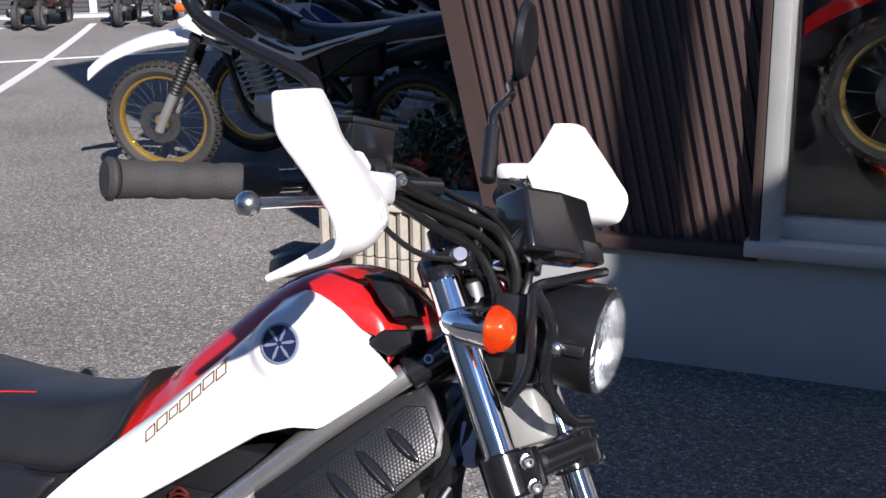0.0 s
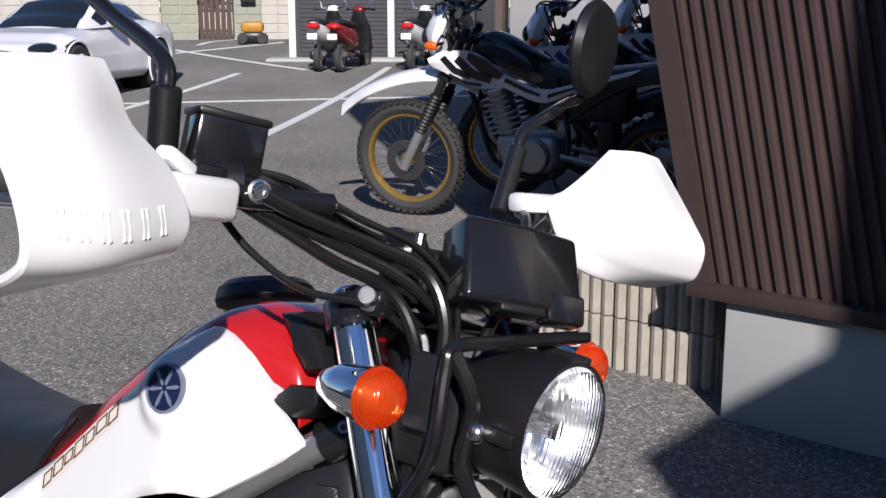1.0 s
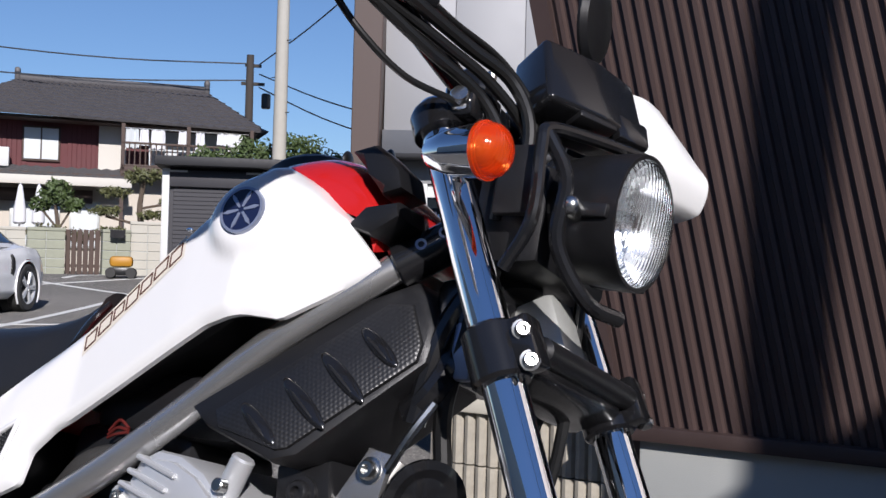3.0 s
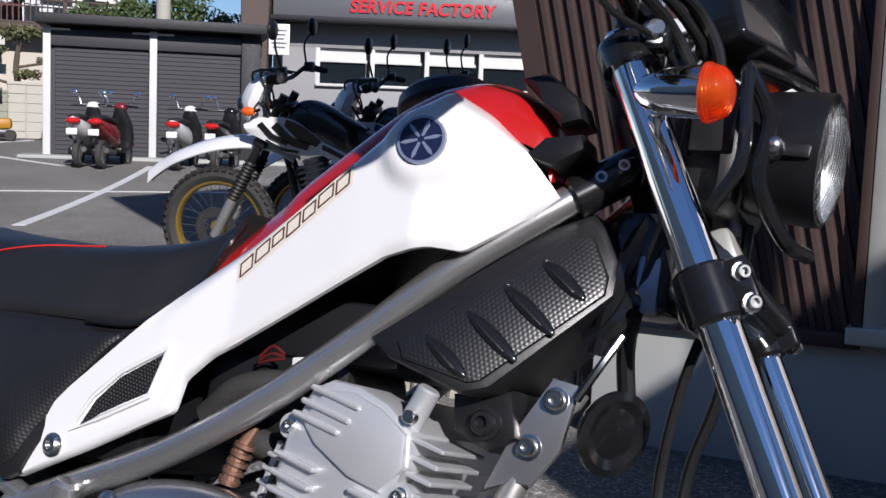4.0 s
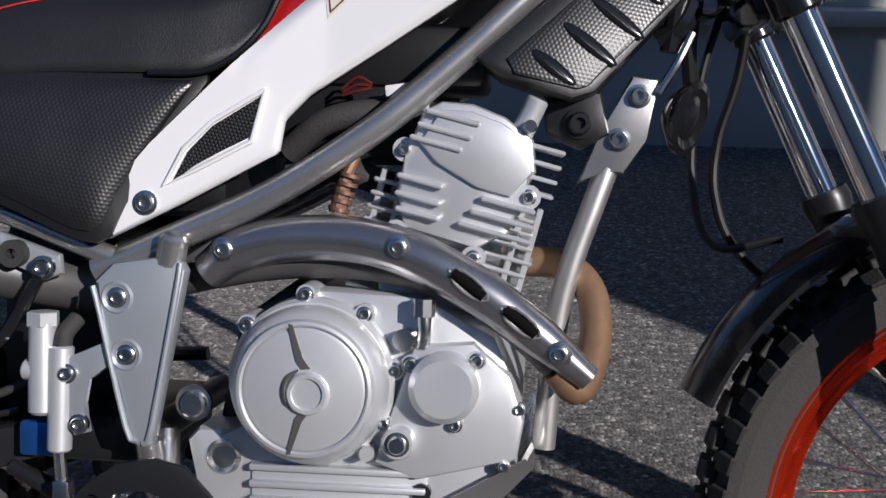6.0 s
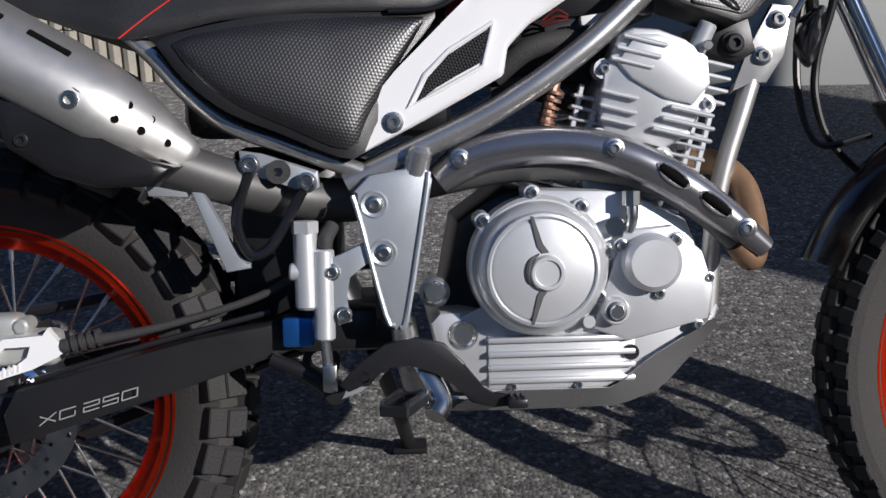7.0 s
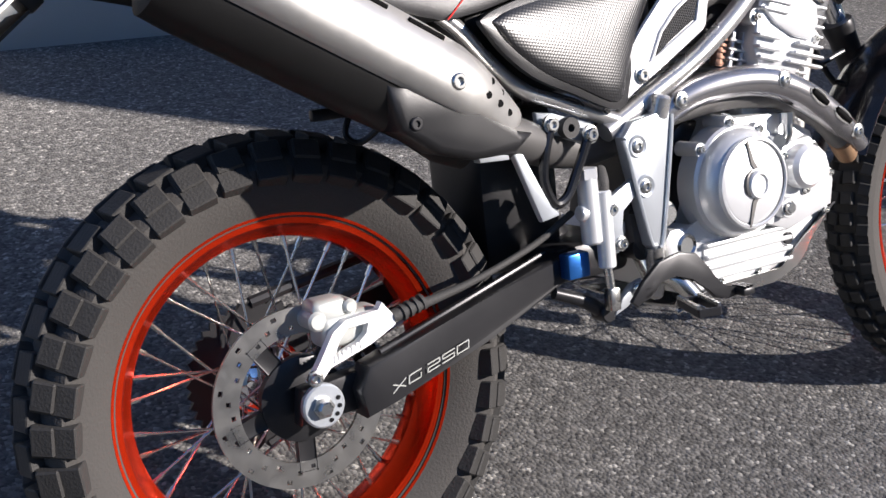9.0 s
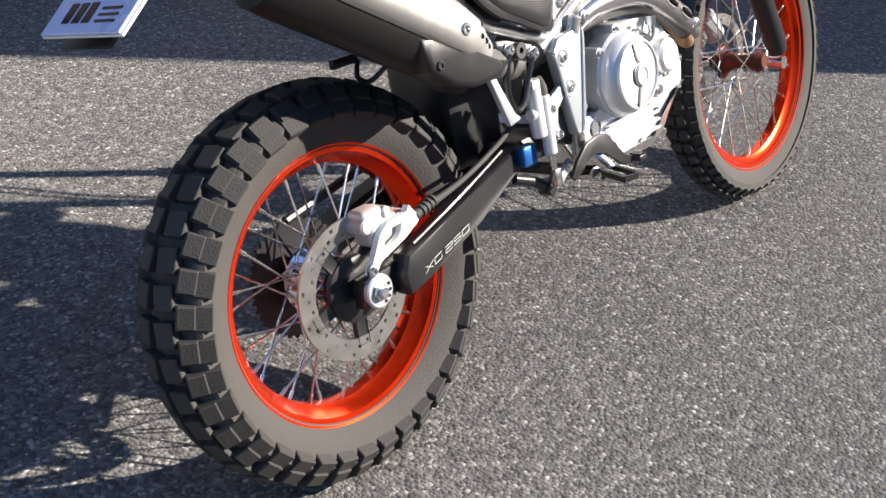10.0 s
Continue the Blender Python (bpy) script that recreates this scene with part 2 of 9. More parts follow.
def panel(bm, top, bottom, depth, thick=0.004, nu=24, nv=10, smooth=4):
    """A moulded panel between two lines of (x, z); depth(u, v, x, z) gives y, v runs from bottom to top."""
    top = [q.to_2d() for q in spline([(x, z, 0) for x, z in top], smooth)]
    bottom = [q.to_2d() for q in spline([(x, z, 0) for x, z in bottom], smooth)]
    out, inn = [], []
    for i in range(nu + 1):
        u = i / nu
        a, b = walk_line(bottom, u), walk_line(top, u)
        ro, ri = [], []
        for j in range(nv + 1):
            v = j / nv
            q = a.lerp(b, v)
            y = depth(u, v, q.x, q.y)
            ro.append(bm.verts.new((q.x, y, q.y)))
            ri.append(bm.verts.new((q.x, y + thick, q.y)))
        out.append(ro)
        inn.append(ri)
    for i in range(nu):
        for j in range(nv):
            bm.faces.new((out[i][j], out[i + 1][j], out[i + 1][j + 1], out[i][j + 1]))
            bm.faces.new((inn[i][j], inn[i][j + 1], inn[i + 1][j + 1], inn[i + 1][j]))
    for i in range(nu):
        bm.faces.new((out[i][0], inn[i][0], inn[i + 1][0], out[i + 1][0]))
        bm.faces.new((out[i][nv], out[i + 1][nv], inn[i + 1][nv], inn[i][nv]))
    for j in range(nv):
        bm.faces.new((out[0][j], out[0][j + 1], inn[0][j + 1], inn[0][j]))
        bm.faces.new((out[nu][j], inn[nu][j], inn[nu][j + 1], out[nu][j + 1]))
    return bm


def mirrored(bm):
    """The same on the other side of the mid-plane."""
    for v in bm.verts:
        v.co.y = -v.co.y
    bmesh.ops.reverse_faces(bm, faces=bm.faces)
    return bm


def both(bm):
    g = bmesh.ops.duplicate(bm, geom=bm.verts[:] + bm.edges[:] + bm.faces[:])["geom"]
    for v in g:
        if isinstance(v, bmesh.types.BMVert):
            v.co.y = -v.co.y
    return bm


def BM():
    return bmesh.new()


def facing(pos, ahead):
    """A pose at pos whose local -y looks along ahead."""
    q = (-Vector(ahead)).to_track_quat("Y", "Z")
    return Matrix.Translation(pos) @ q.to_matrix().to_4x4()


def rise(x, y):
    """The yard is level round the motorcycle and rises gently towards the street."""
    s = (x - 1.3) * -0.68 + (y + 0.7) * 0.73
    return 0.0025 * (min(max(s, 9.0), 24.0) - 9.0) ** 2


# ---- the yard ----
def asphalt():
    m = mat("asphalt", (0.075, 0.074, 0.072), 0.85, var=0.3, scale=1.3, rvar=0.05)
    n, l = m.node_tree.nodes, m.node_tree.links
    b = n["Principled BSDF"]
    tc = n.new("ShaderNodeTexCoord")
    stones = n.new("ShaderNodeTexVoronoi")
    stones.inputs["Scale"].default_value = 140
    b.inputs["Diffuse Roughness"].default_value = 0.9
    l.new(tc.outputs["Object"], stones.inputs["Vector"])
    grit = n.new("ShaderNodeTexNoise")
    grit.inputs["Scale"].default_value, grit.inputs["Detail"].default_value = 420, 2
    l.new(tc.outputs["Object"], grit.inputs["Vector"])
    ramp = n.new("ShaderNodeValToRGB")
    ramp.color_ramp.elements[0].position, ramp.color_ramp.elements[0].color = 0.0, (0.052, 0.050, 0.048, 1)
    ramp.color_ramp.elements[1].position, ramp.color_ramp.elements[1].color = 1.0, (0.36, 0.345, 0.315, 1)
    for place, rgb in ((0.35, (0.090, 0.086, 0.081)), (0.68, (0.130, 0.125, 0.117)), (0.90, (0.175, 0.167, 0.155)), (0.96, (0.26, 0.249, 0.228))):
        e = ramp.color_ramp.elements.new(place)
        e.color = (*rgb, 1)
    sep = n.new("ShaderNodeSeparateColor")
    l.new(stones.outputs["Color"], sep.inputs[0])
    l.new(sep.outputs[0], ramp.inputs[0])
    wear = n.new("ShaderNodeTexNoise")
    wear.inputs["Scale"].default_value, wear.inputs["Detail"].default_value = 0.7, 5
    l.new(tc.outputs["Object"], wear.inputs["Vector"])
    wr = n.new("ShaderNodeMapRange")
    wr.inputs[1].default_value, wr.inputs[2].default_value = 0.3, 0.7
    wr.inputs[3].default_value, wr.inputs[4].default_value = 0.76, 1.22
    l.new(wear.outputs[0], wr.inputs[0])
    patch = n.new("ShaderNodeTexNoise")
    patch.inputs["Scale"].default_value, patch.inputs["Detail"].default_value = 38, 4
    l.new(tc.outputs["Object"], patch.inputs["Vector"])
    pr = n.new("ShaderNodeMapRange")
    pr.inputs[1].default_value, pr.inputs[2].default_value = 0.3, 0.7
    pr.inputs[3].default_value, pr.inputs[4].default_value = 0.68, 1.32
    l.new(patch.outputs[0], pr.inputs[0])
    both_scales = n.new("ShaderNodeMath")
    both_scales.operation = "MULTIPLY"
    l.new(wr.outputs[0], both_scales.inputs[0])
    l.new(pr.outputs[0], both_scales.inputs[1])
    mul = n.new("ShaderNodeMix")
    mul.data_type, mul.blend_type = "RGBA", "MULTIPLY"
    mul.inputs[0].default_value = 1.0
    l.new(ramp.outputs[0], mul.inputs[6])
    l.new(both_scales.outputs[0], mul.inputs[7])
    l.new(mul.outputs[2], b.inputs["Base Color"])
    add = n.new("ShaderNodeMath")
    add.operation = "MULTIPLY_ADD"
    add.inputs[1].default_value = 0.4
    l.new(grit.outputs[0], add.inputs[0])
    inv = n.new("ShaderNodeMath")
    inv.operation = "SUBTRACT"
    inv.inputs[0].default_value = 1.0
    l.new(stones.outputs["Distance"], inv.inputs[1])
    l.new(inv.outputs[0], add.inputs[2])
    bp = n.new("ShaderNodeBump")
    bp.inputs["Strength"].default_value, bp.inputs["Distance"].default_value = 0.6, 0.006
    l.new(add.outputs[0], bp.inputs["Height"])
    l.new(bp.outputs[0], b.inputs["Normal"])
    return m


M_ASPHALT = asphalt()
M_CONC = mat("concrete_base", (0.40, 0.41, 0.39), 0.8, var=0.12, scale=4, bump=0.3, bscale=250)
M_CLAD = mat("brown_cladding", (0.078, 0.052, 0.047), 0.45, 0.25, var=0.12, scale=3, bump=0.05)
M_TRIM = mat("brown_trim", (0.062, 0.041, 0.037), 0.5, 0.2, var=0.1)
M_ALFRAME = mat("aluminium_frame", (0.55, 0.56, 0.53), 0.4, 0.5, var=0.08)
M_BLOCK = mat("split_block", (0.36, 0.33, 0.27), 0.92, var=0.4, scale=14, bump=1.0, bscale=48)
M_CAP = mat("block_cap", (0.50, 0.47, 0.39), 0.9, var=0.15, scale=6, bump=0.4, bscale=160)
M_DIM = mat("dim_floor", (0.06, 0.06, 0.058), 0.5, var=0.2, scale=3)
M_PAINT = mat("road_paint", (0.70, 0.70, 0.67), 0.8, var=0.12, scale=8, bump=0.4, bscale=200)

bm = BM()
steps = sorted({s * v for v in (0, 1.5, 3, 4.5, 6, 7.5, 9, 11, 13, 15, 17, 19, 21, 24, 28, 34, 42, 60, 100, 200, 500, 1200) for s in (-1, 1)})
grid = [[bm.verts.new((x, y, rise(x, y))) for y in steps] for x in steps]
for i in range(len(steps) - 1):
    for j in range(len(steps) - 1):
        bm.faces.new((grid[i][j], grid[i + 1][j], grid[i + 1][j + 1], grid[i][j + 1]))
tagged(link("ground", bm, M_ASPHALT, 80), "grey worn asphalt of the yard", "ground", kind="structure")

WALL_Y, CORNER_X = 2.62, 0.13


def shop_wall():
    """The shop: concrete base, slanting brown ribs above it and a shop window."""
    bm = BM()
    box(bm, ((CORNER_X + 9) / 2, WALL_Y + 0.1, 0.195), (9 - CORNER_X, 0.2, 0.41), bevel=0.006)
    tagged(link("wall_base", bm, M_CONC), "pale painted concrete footing of the shop wall", "wall", kind="structure")
    # solid behind the ribs, left of the window
    slope = -0.225
    wall = thing("wall_south", Matrix(), "dark brown ribbed metal cladding with slanting ribs", "wall", kind="structure")
    bm = BM()
    z0, z1 = 0.42, 5.6
    prism(bm, [(-0.0 + 0.05, z0), (0.925, z0), (0.925, z1), (0.05 + slope * (z1 - z0), z1)], WALL_Y + 0.02, WALL_Y + 0.2)
    part("sheet", bm, M_CLAD, wall)
    pitch = 0.046
    k = 0
    x = 0.115
    rib = None
    while x < 0.925 + 0.225 * 5.0:
        h = z1
        lo = z0
        x_lo, x_hi = x, x + slope * (z1 - z0)
        if x_lo > 0.915:
            lo = z0 + (x_lo - 0.915) / -slope
            x_lo = 0.915
        bm = BM()
        w = 0.013
        prof = [(-w, 0.0), (-w * 0.6, -0.014), (w * 0.6, -0.014), (w, 0.0)]
        a = [bm.verts.new((x_lo + px, WALL_Y + 0.018 + py, lo)) for px, py in prof]
        b = [bm.verts.new((x_hi + px, WALL_Y + 0.018 + py, h)) for px, py in prof]
        for i in range(3):
            bm.faces.new((a[i], a[i + 1], b[i + 1], b[i]))
        bm.faces.new(a)
        bm.faces.new(b[::-1])
        bm.faces.new((a[3], a[0], b[0], b[3]))
        part("rib", bm, M_CLAD, wall)
        x += pitch
    bm = BM()
    prism(bm, [(0.02, z0), (0.085, z0), (0.085 + slope * (z1 - z0), z1), (0.02 + slope * (z1 - z0), z1)], WALL_Y - 0.012, WALL_Y + 0.21)
    part("corner_trim", bm, M_TRIM, wall)
    bm = BM()
    box(bm, (0.475, WALL_Y + 0.06, 0.41), (0.93, 0.2, 0.045), bevel=0.004)
    part("drip_trim", bm, M_TRIM, wall)
    bm = BM()
    box(bm, (0.928, WALL_Y + 0.06, 2.0), (0.028, 0.2, 3.2), bevel=0.003)
    part("side_trim", bm, M_TRIM, wall)
    # shop window
    win = thing("window_1", Matrix(), "large shop window in a pale aluminium frame", "window", kind="structure")
    bm = BM()
    box(bm, (0.972, WALL_Y + 0.04, 2.0), (0.055, 0.16, 3.1), bevel=0.004)
    part("window_frame", bm, M_ALFRAME, win)
    bm = BM()
    box(bm, (1.95, WALL_Y + 0.05, 0.43), (2.1, 0.22, 0.05), bevel=0.004)
    box(bm, (1.97, WALL_Y + 0.08, 0.485), (1.98, 0.10, 0.06), bevel=0.004)
    part("window_sill", bm, M_ALFRAME, win)
    bm = BM()
    box(bm, (2.97, WALL_Y + 0.04, 2.0), (0.055, 0.16, 3.1), bevel=0.004)
    part("window_frame", bm, M_ALFRAME, win)
    bm = BM()
    box(bm, (1.97, WALL_Y + 0.09, 2.0), (1.95, 0.008, 3.0))
    pane = part("pane", bm, M_PANE, win, "clear reflecting shop window glass")
    bm = BM()
    box(bm, (6.0, WALL_Y + 0.11, 2.0), (6.0, 0.18, 3.2))
    box(bm, (4.0, WALL_Y + 3.0, 5.62), (10.0, 6.0, 0.1))
    box(bm, (4.5, WALL_Y + 3.0, 3.65), (8.6, 5.6, 0.1))
    box(bm, (4.96, WALL_Y + 0.12, 4.6), (8.06, 0.16, 2.0))
    prism(bm, [(0.06, 0.0), (0.20, 0.0), (0.20 + slope * 5.4, 5.6), (0.06 + slope * 5.4, 5.6)], WALL_Y + 0.21, WALL_Y + 6.0)
    box(bm, (4.0, WALL_Y + 6.0, 2.8), (10.0, 0.15, 5.6))
    box(bm, (9.0, WALL_Y + 3.0, 2.8), (0.15, 6.0, 5.6))
    tagged(link("wall_shop", bm, M_TRIM), "plain brown walls and roof of the shop", "wall", kind="structure")
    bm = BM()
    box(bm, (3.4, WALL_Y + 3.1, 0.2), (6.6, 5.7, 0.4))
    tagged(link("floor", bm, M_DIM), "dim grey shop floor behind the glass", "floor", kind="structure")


shop_wall()

# unseen walls added behind and beside the camera close the street and cut skylight
for name, c, size in (("wall_across", (0, -15, 4.5), (60, 0.4, 9.0)), ("wall_east", (17, -6, 4.5), (0.4, 17.5, 9.0))):
    bm = BM()
    box(bm, c, size)
    tagged(link(name, bm, M_CONC), "plain pale wall added out of view to block sky light", "wall", kind="structure")


# ---- the motorcycle; its own axes start at the rear axle, x ahead, -y its right side ----
BIKE = Matrix.Translation((0, 0, AXLE)) @ pose(0, 0, 0, -LEAN, 0, 0)
bike = thing("motorcycle", BIKE @ Matrix.Translation((0, 0, -0.311)), "white and red trail motorcycle with orange rims, on its stand", "motorcycle")
UP = Matrix.Translation((0, 0, 0.311))


def bp(name, bm, material, label="", parent=None, angle=35):
    ob = part(name, bm, material, parent or bike, label, angle)
    if parent is None:
        ob.matrix_basis = UP
    return ob


RAKE = math.atan(0.485)
FORK = Vector((math.sin(RAKE), 0, -math.cos(RAKE)))  # down the fork
FWD = Vector((math.cos(RAKE), 0, math.sin(RAKE)))
FA = Vector((1.33, 0, 0.012))  # front axle


def wheel(prefix, c, flange, outer, half, rim_half, blocks, n_spokes, rim_mat):
    c = Vector(c)
    m = Matrix.Translation(c)
    carcass = outer - 0.015
    prof = [(flange - 0.006, -rim_half + 0.004), (flange + 0.004, -rim_half - 0.002), (flange + 0.02, -half * 0.86), (flange + 0.042, -half * 0.98), (carcass - 0.022, -half), (carcass - 0.010, -half * 0.82), (carcass - 0.003, -half * 0.45), (carcass, 0)]
    prof = prof + [(r, -y) for r, y in prof[-2::-1]]
    ty = bp(prefix + "_tyre", lathe(BM(), prof, m, 96), M_TYRE, "black knobbly rubber tyre with a grey sidewall")
    for row in blocks:
        w, l_, h, y, r0, tilt = row["w"], row["l"], row["h"], row["y"], row["r"], row["tilt"]
        shapes = {}
        for s in (-1, 1):
            bm = BM()
            box(bm, (0, 0, 0), (l_, w, h), bevel=0.0015, seg=1)
            if row.get("step"):
                box(bm, (0.001, -s * w * 0.22, row["step"]), (l_ * 0.93, w * 0.52, h), bevel=0.002, seg=1)
            shapes[s] = bpy.data.meshes.new("tread_block")
            bm.to_mesh(shapes[s])
            bm.free()
            shapes[s].materials.append(M_TREAD)
        for k in range(row["n"]):
            a = 2 * math.pi * (k + row["shift"]) / row["n"]
            for s in (-1, 1) if y else (1,):
                ob = new("tread_block", shapes[s])
                ob.parent = ty
                ob.matrix_basis = m @ pose(0, 0, 0, 0, math.degrees(a), 0) @ pose(0, s * y, r0, -s * tilt, 0, s * row["skew"])
    rp = [(flange, -rim_half), (flange + 0.001, -rim_half + 0.004), (flange - 0.010, -rim_half + 0.006), (flange - 0.016, -rim_half * 0.55), (flange - 0.027, -0.012), (flange - 0.029, 0)]
    rp = rp + [(r, -y) for r, y in rp[-2::-1]]
    inner = [(r - 0.0035, y * 0.97) for r, y in rp[::-1]]
    rim = bp(prefix + "_rim", lathe(BM(), rp + inner, m, 96, closed=True), rim_mat, "glossy orange anodised wheel rim")
    hub = 0.034
    for k in range(n_spokes):
        a0 = 2 * math.pi * (k + 0.25) / n_spokes
        s = 1 if k % 2 else -1
        cross = (0.85 if (k // 2) % 2 else -0.85)
        r1 = flange - 0.028
        p1 = c + Vector((r1 * math.cos(a0), s * 0.006, r1 * math.sin(a0)))
        p0 = c + Vector((hub * 1.25 * math.cos(a0 + cross), s * 0.036, hub * 1.25 * math.sin(a0 + cross)))
        bm = BM()
        rod(bm, p0, p1, 0.0018, 6)
        d = (p1 - p0).normalized()
        rod(bm, p1 - d * 0.018, p1, 0.0032, 6)
        part("spoke", bm, M_STEEL, rim)
    return ty, rim


REAR_BLOCKS = [
    dict(n=38, w=0.050, l=0.0355, h=0.020, y=0.0500, r=0.2770, tilt=54, skew=5, shift=0.0, step=0.0035),
    dict(n=38, w=0.034, l=0.036, h=0.018, y=0.0215, r=0.3005, tilt=12, skew=-6, shift=0.5),
]
FRONT_BLOCKS = [
    dict(n=56, w=0.020, l=0.020, h=0.014, y=0.033, r=0.298, tilt=38, skew=8, shift=0.0),
    dict(n=56, w=0.020, l=0.022, h=0.012, y=0.012, r=0.311, tilt=8, skew=-6, shift=0.5),
]
wheel("rear", (0, 0, 0), 0.2175, 0.311, 0.062, 0.042, REAR_BLOCKS, 36, M_ORANGE)
wheel("front", FA, 0.253, 0.320, 0.043, 0.031, FRONT_BLOCKS, 36, M_ORANGE)

# hubs and discs
bm = BM()
lathe(bm, [(0.0, -0.05), (0.03, -0.05), (0.045, -0.042), (0.032, -0.03), (0.028, 0.0), (0.032, 0.03), (0.05, 0.042), (0.04, 0.055), (0, 0.055)], Matrix(), 32)
bp("rear_hub", bm, M_CHROME, "bright polished hub of the rear wheel")


def disc(bm, c, y, r0, r1, holes, thick=0.004):
    """A brake disc with drilled holes: two plates of a ring of cells."""
    seg, rows = 96, 6
    c = Vector(c)
    hole = set()
    for k in range(seg):
        ph = k % 8
        for j in range(rows):
            if (ph, j) in holes:
                hole.add((k, j))
    v = {}
    def vert(k, j, s):
        key = (k % seg, j, s)
        if key not in v:
            a = 2 * math.pi * k / seg
            r = r0 + (r1 - r0) * j / rows
            v[key] = bm.verts.new(c + Vector((r * math.cos(a), y + s * thick / 2, r * math.sin(a))))
        return v[key]
    for k in range(seg):
        for j in range(rows):
            if (k, j) in hole:
                continue
            for s in (-1, 1):
                bm.faces.new((vert(k, j, s), vert(k + 1, j, s), vert(k + 1, j + 1, s), vert(k, j + 1, s)))
    for k in range(seg):
        for j in (0, rows):
            bm.faces.new((vert(k, j, -1), vert(k + 1, j, -1), vert(k + 1, j, 1), vert(k, j, 1)))
        for j in range(rows):
            if (k, j) in hole:
                for p, q in (((k, j), (k + 1, j)), ((k + 1, j), (k + 1, j + 1)), ((k + 1, j + 1), (k, j + 1)), ((k, j + 1), (k, j))):
                    bm.faces.new((vert(*p, -1), vert(*q, -1), vert(*q, 1), vert(*p, 1)))
    return bm


bp("rear_brake_disc", disc(BM(), (0, 0, 0), -0.062, 0.078, 0.110, {(0, 1), (3, 4), (5, 2)}), M_DISC, "drilled steel brake disc")
bm = BM()
lathe(bm, [(0.012, -0.052), (0.052, -0.056), (0.052, -0.066), (0.04, -0.070), (0.012, -0.072)], Matrix(), 40, closed=True)
carrier = bp("rear_disc_carrier", bm, M_DARKMET)
for k in range(5):
    bm = BM()
    box(bm, (0.068, -0.060, 0), (0.045, 0.006, 0.022), pose(0, 0, 0, 0, 72 * k + 20, 0), 0.002)
    part("carrier_arm", bm, M_DARKMET, carrier)
bp("front_brake_disc", disc(BM(), FA, 0.058, 0.085, 0.11, {(0, 1), (3, 4), (5, 2)}), M_DISC)
bm = BM()
lathe(bm, [(0.0, -0.055), (0.016, -0.055), (0.026, -0.04), (0.018, -0.02), (0.018, 0.02), (0.028, 0.04), (0.042, 0.05), (0, 0.055)], Matrix.Translation(FA), 28)
bp("front_hub", bm, M_HUB, "dark reddish hub of the front wheel")

# fork: the tubes meet the axle clamps behind the wheel's middle
def fork_at(z, y):
    return Vector((1.306 + (0.03 - z) * math.tan(RAKE), y, z))


for s, y in ((-1, -0.104), (1, 0.104)):
    bm = BM()
    rod(bm, fork_at(0.725, y), fork_at(0.33, y), 0.0170, 28)
    bp("fork_tube", bm, M_CHROME, "polished chrome fork tube")
    bm = BM()
    lathe(bm, [(0.0, -0.01), (0.026, -0.01), (0.028, 0.0), (0.0245, 0.02), (0.0245, 0.30), (0.02, 0.33), (0, 0.33)], Matrix.Translation(fork_at(0.34, y)) @ FORK.to_track_quat("Y", "Z").to_matrix().to_4x4(), 28)
    bp("fork_slider", bm, M_DARKMET, "black lower fork leg")

# tank
SIDE = [(0.43, -0.143), (0.58, -0.141), (0.65, -0.137), (0.76, -0.144), (0.82, -0.146), (0.85, -0.128), (0.885, -0.104), (0.925, -0.078)]


def tank_depth(u, v, x, z):
    for (x0, y0), (x1, y1) in zip(SIDE, SIDE[1:]):
        if x <= x1 or x1 == SIDE[-1][0]:
            f = min(1.0, max(0.0, (x - x0) / (x1 - x0)))
            y = y0 + (y1 - y0) * f
            break
    shoulder = max(0.0, (v - 0.78) / 0.22)
    tuck = max(0.0, (0.10 - v) / 0.10)
    wide = min(1.0, max(0.0, (x - 0.56) / 0.18))
    y += 0.036 * wide * shoulder ** 2 + 0.006 * tuck ** 2
    # a raised boss carries the badge
    f = min(1.0, max(0.0, (0.044 - math.hypot(x - 0.815, z - 0.630)) / 0.021))
    f = f * f * (3 - 2 * f)
    return y * (1 - f) + min(y, -0.1502 + 0.10 * (x - 0.817) + 0.06 * (z - 0.632)) * f


bm = BM()
panel(bm, [(0.440, 0.295), (0.453, 0.340), (0.486, 0.379), (0.541, 0.433), (0.635, 0.522), (0.695, 0.579), (0.758, 0.640), (0.792, 0.677), (0.819, 0.690), (0.854, 0.674), (0.884, 0.650)],
      [(0.446, 0.289), (0.519, 0.326), (0.605, 0.373), (0.61, 0.403), (0.633, 0.427), (0.70, 0.470), (0.794, 0.532), (0.83, 0.545), (0.856, 0.546), (0.922, 0.606)], tank_depth, 0.006, 110, 34, smooth=1)
bp("tank_cover", bm, M_WHITE, "glossy white side cover of the tank")
bm = mirrored(panel(BM(), [(0.440, 0.295), (0.453, 0.335), (0.541, 0.415), (0.635, 0.500), (0.758, 0.640), (0.792, 0.677), (0.819, 0.690), (0.854, 0.674), (0.884, 0.650)],
      [(0.446, 0.289), (0.519, 0.326), (0.605, 0.373), (0.633, 0.427), (0.794, 0.532), (0.856, 0.546), (0.922, 0.606)], tank_depth, 0.006, 36, 12, smooth=1))
bp("tank_cover", bm, M_WHITE)

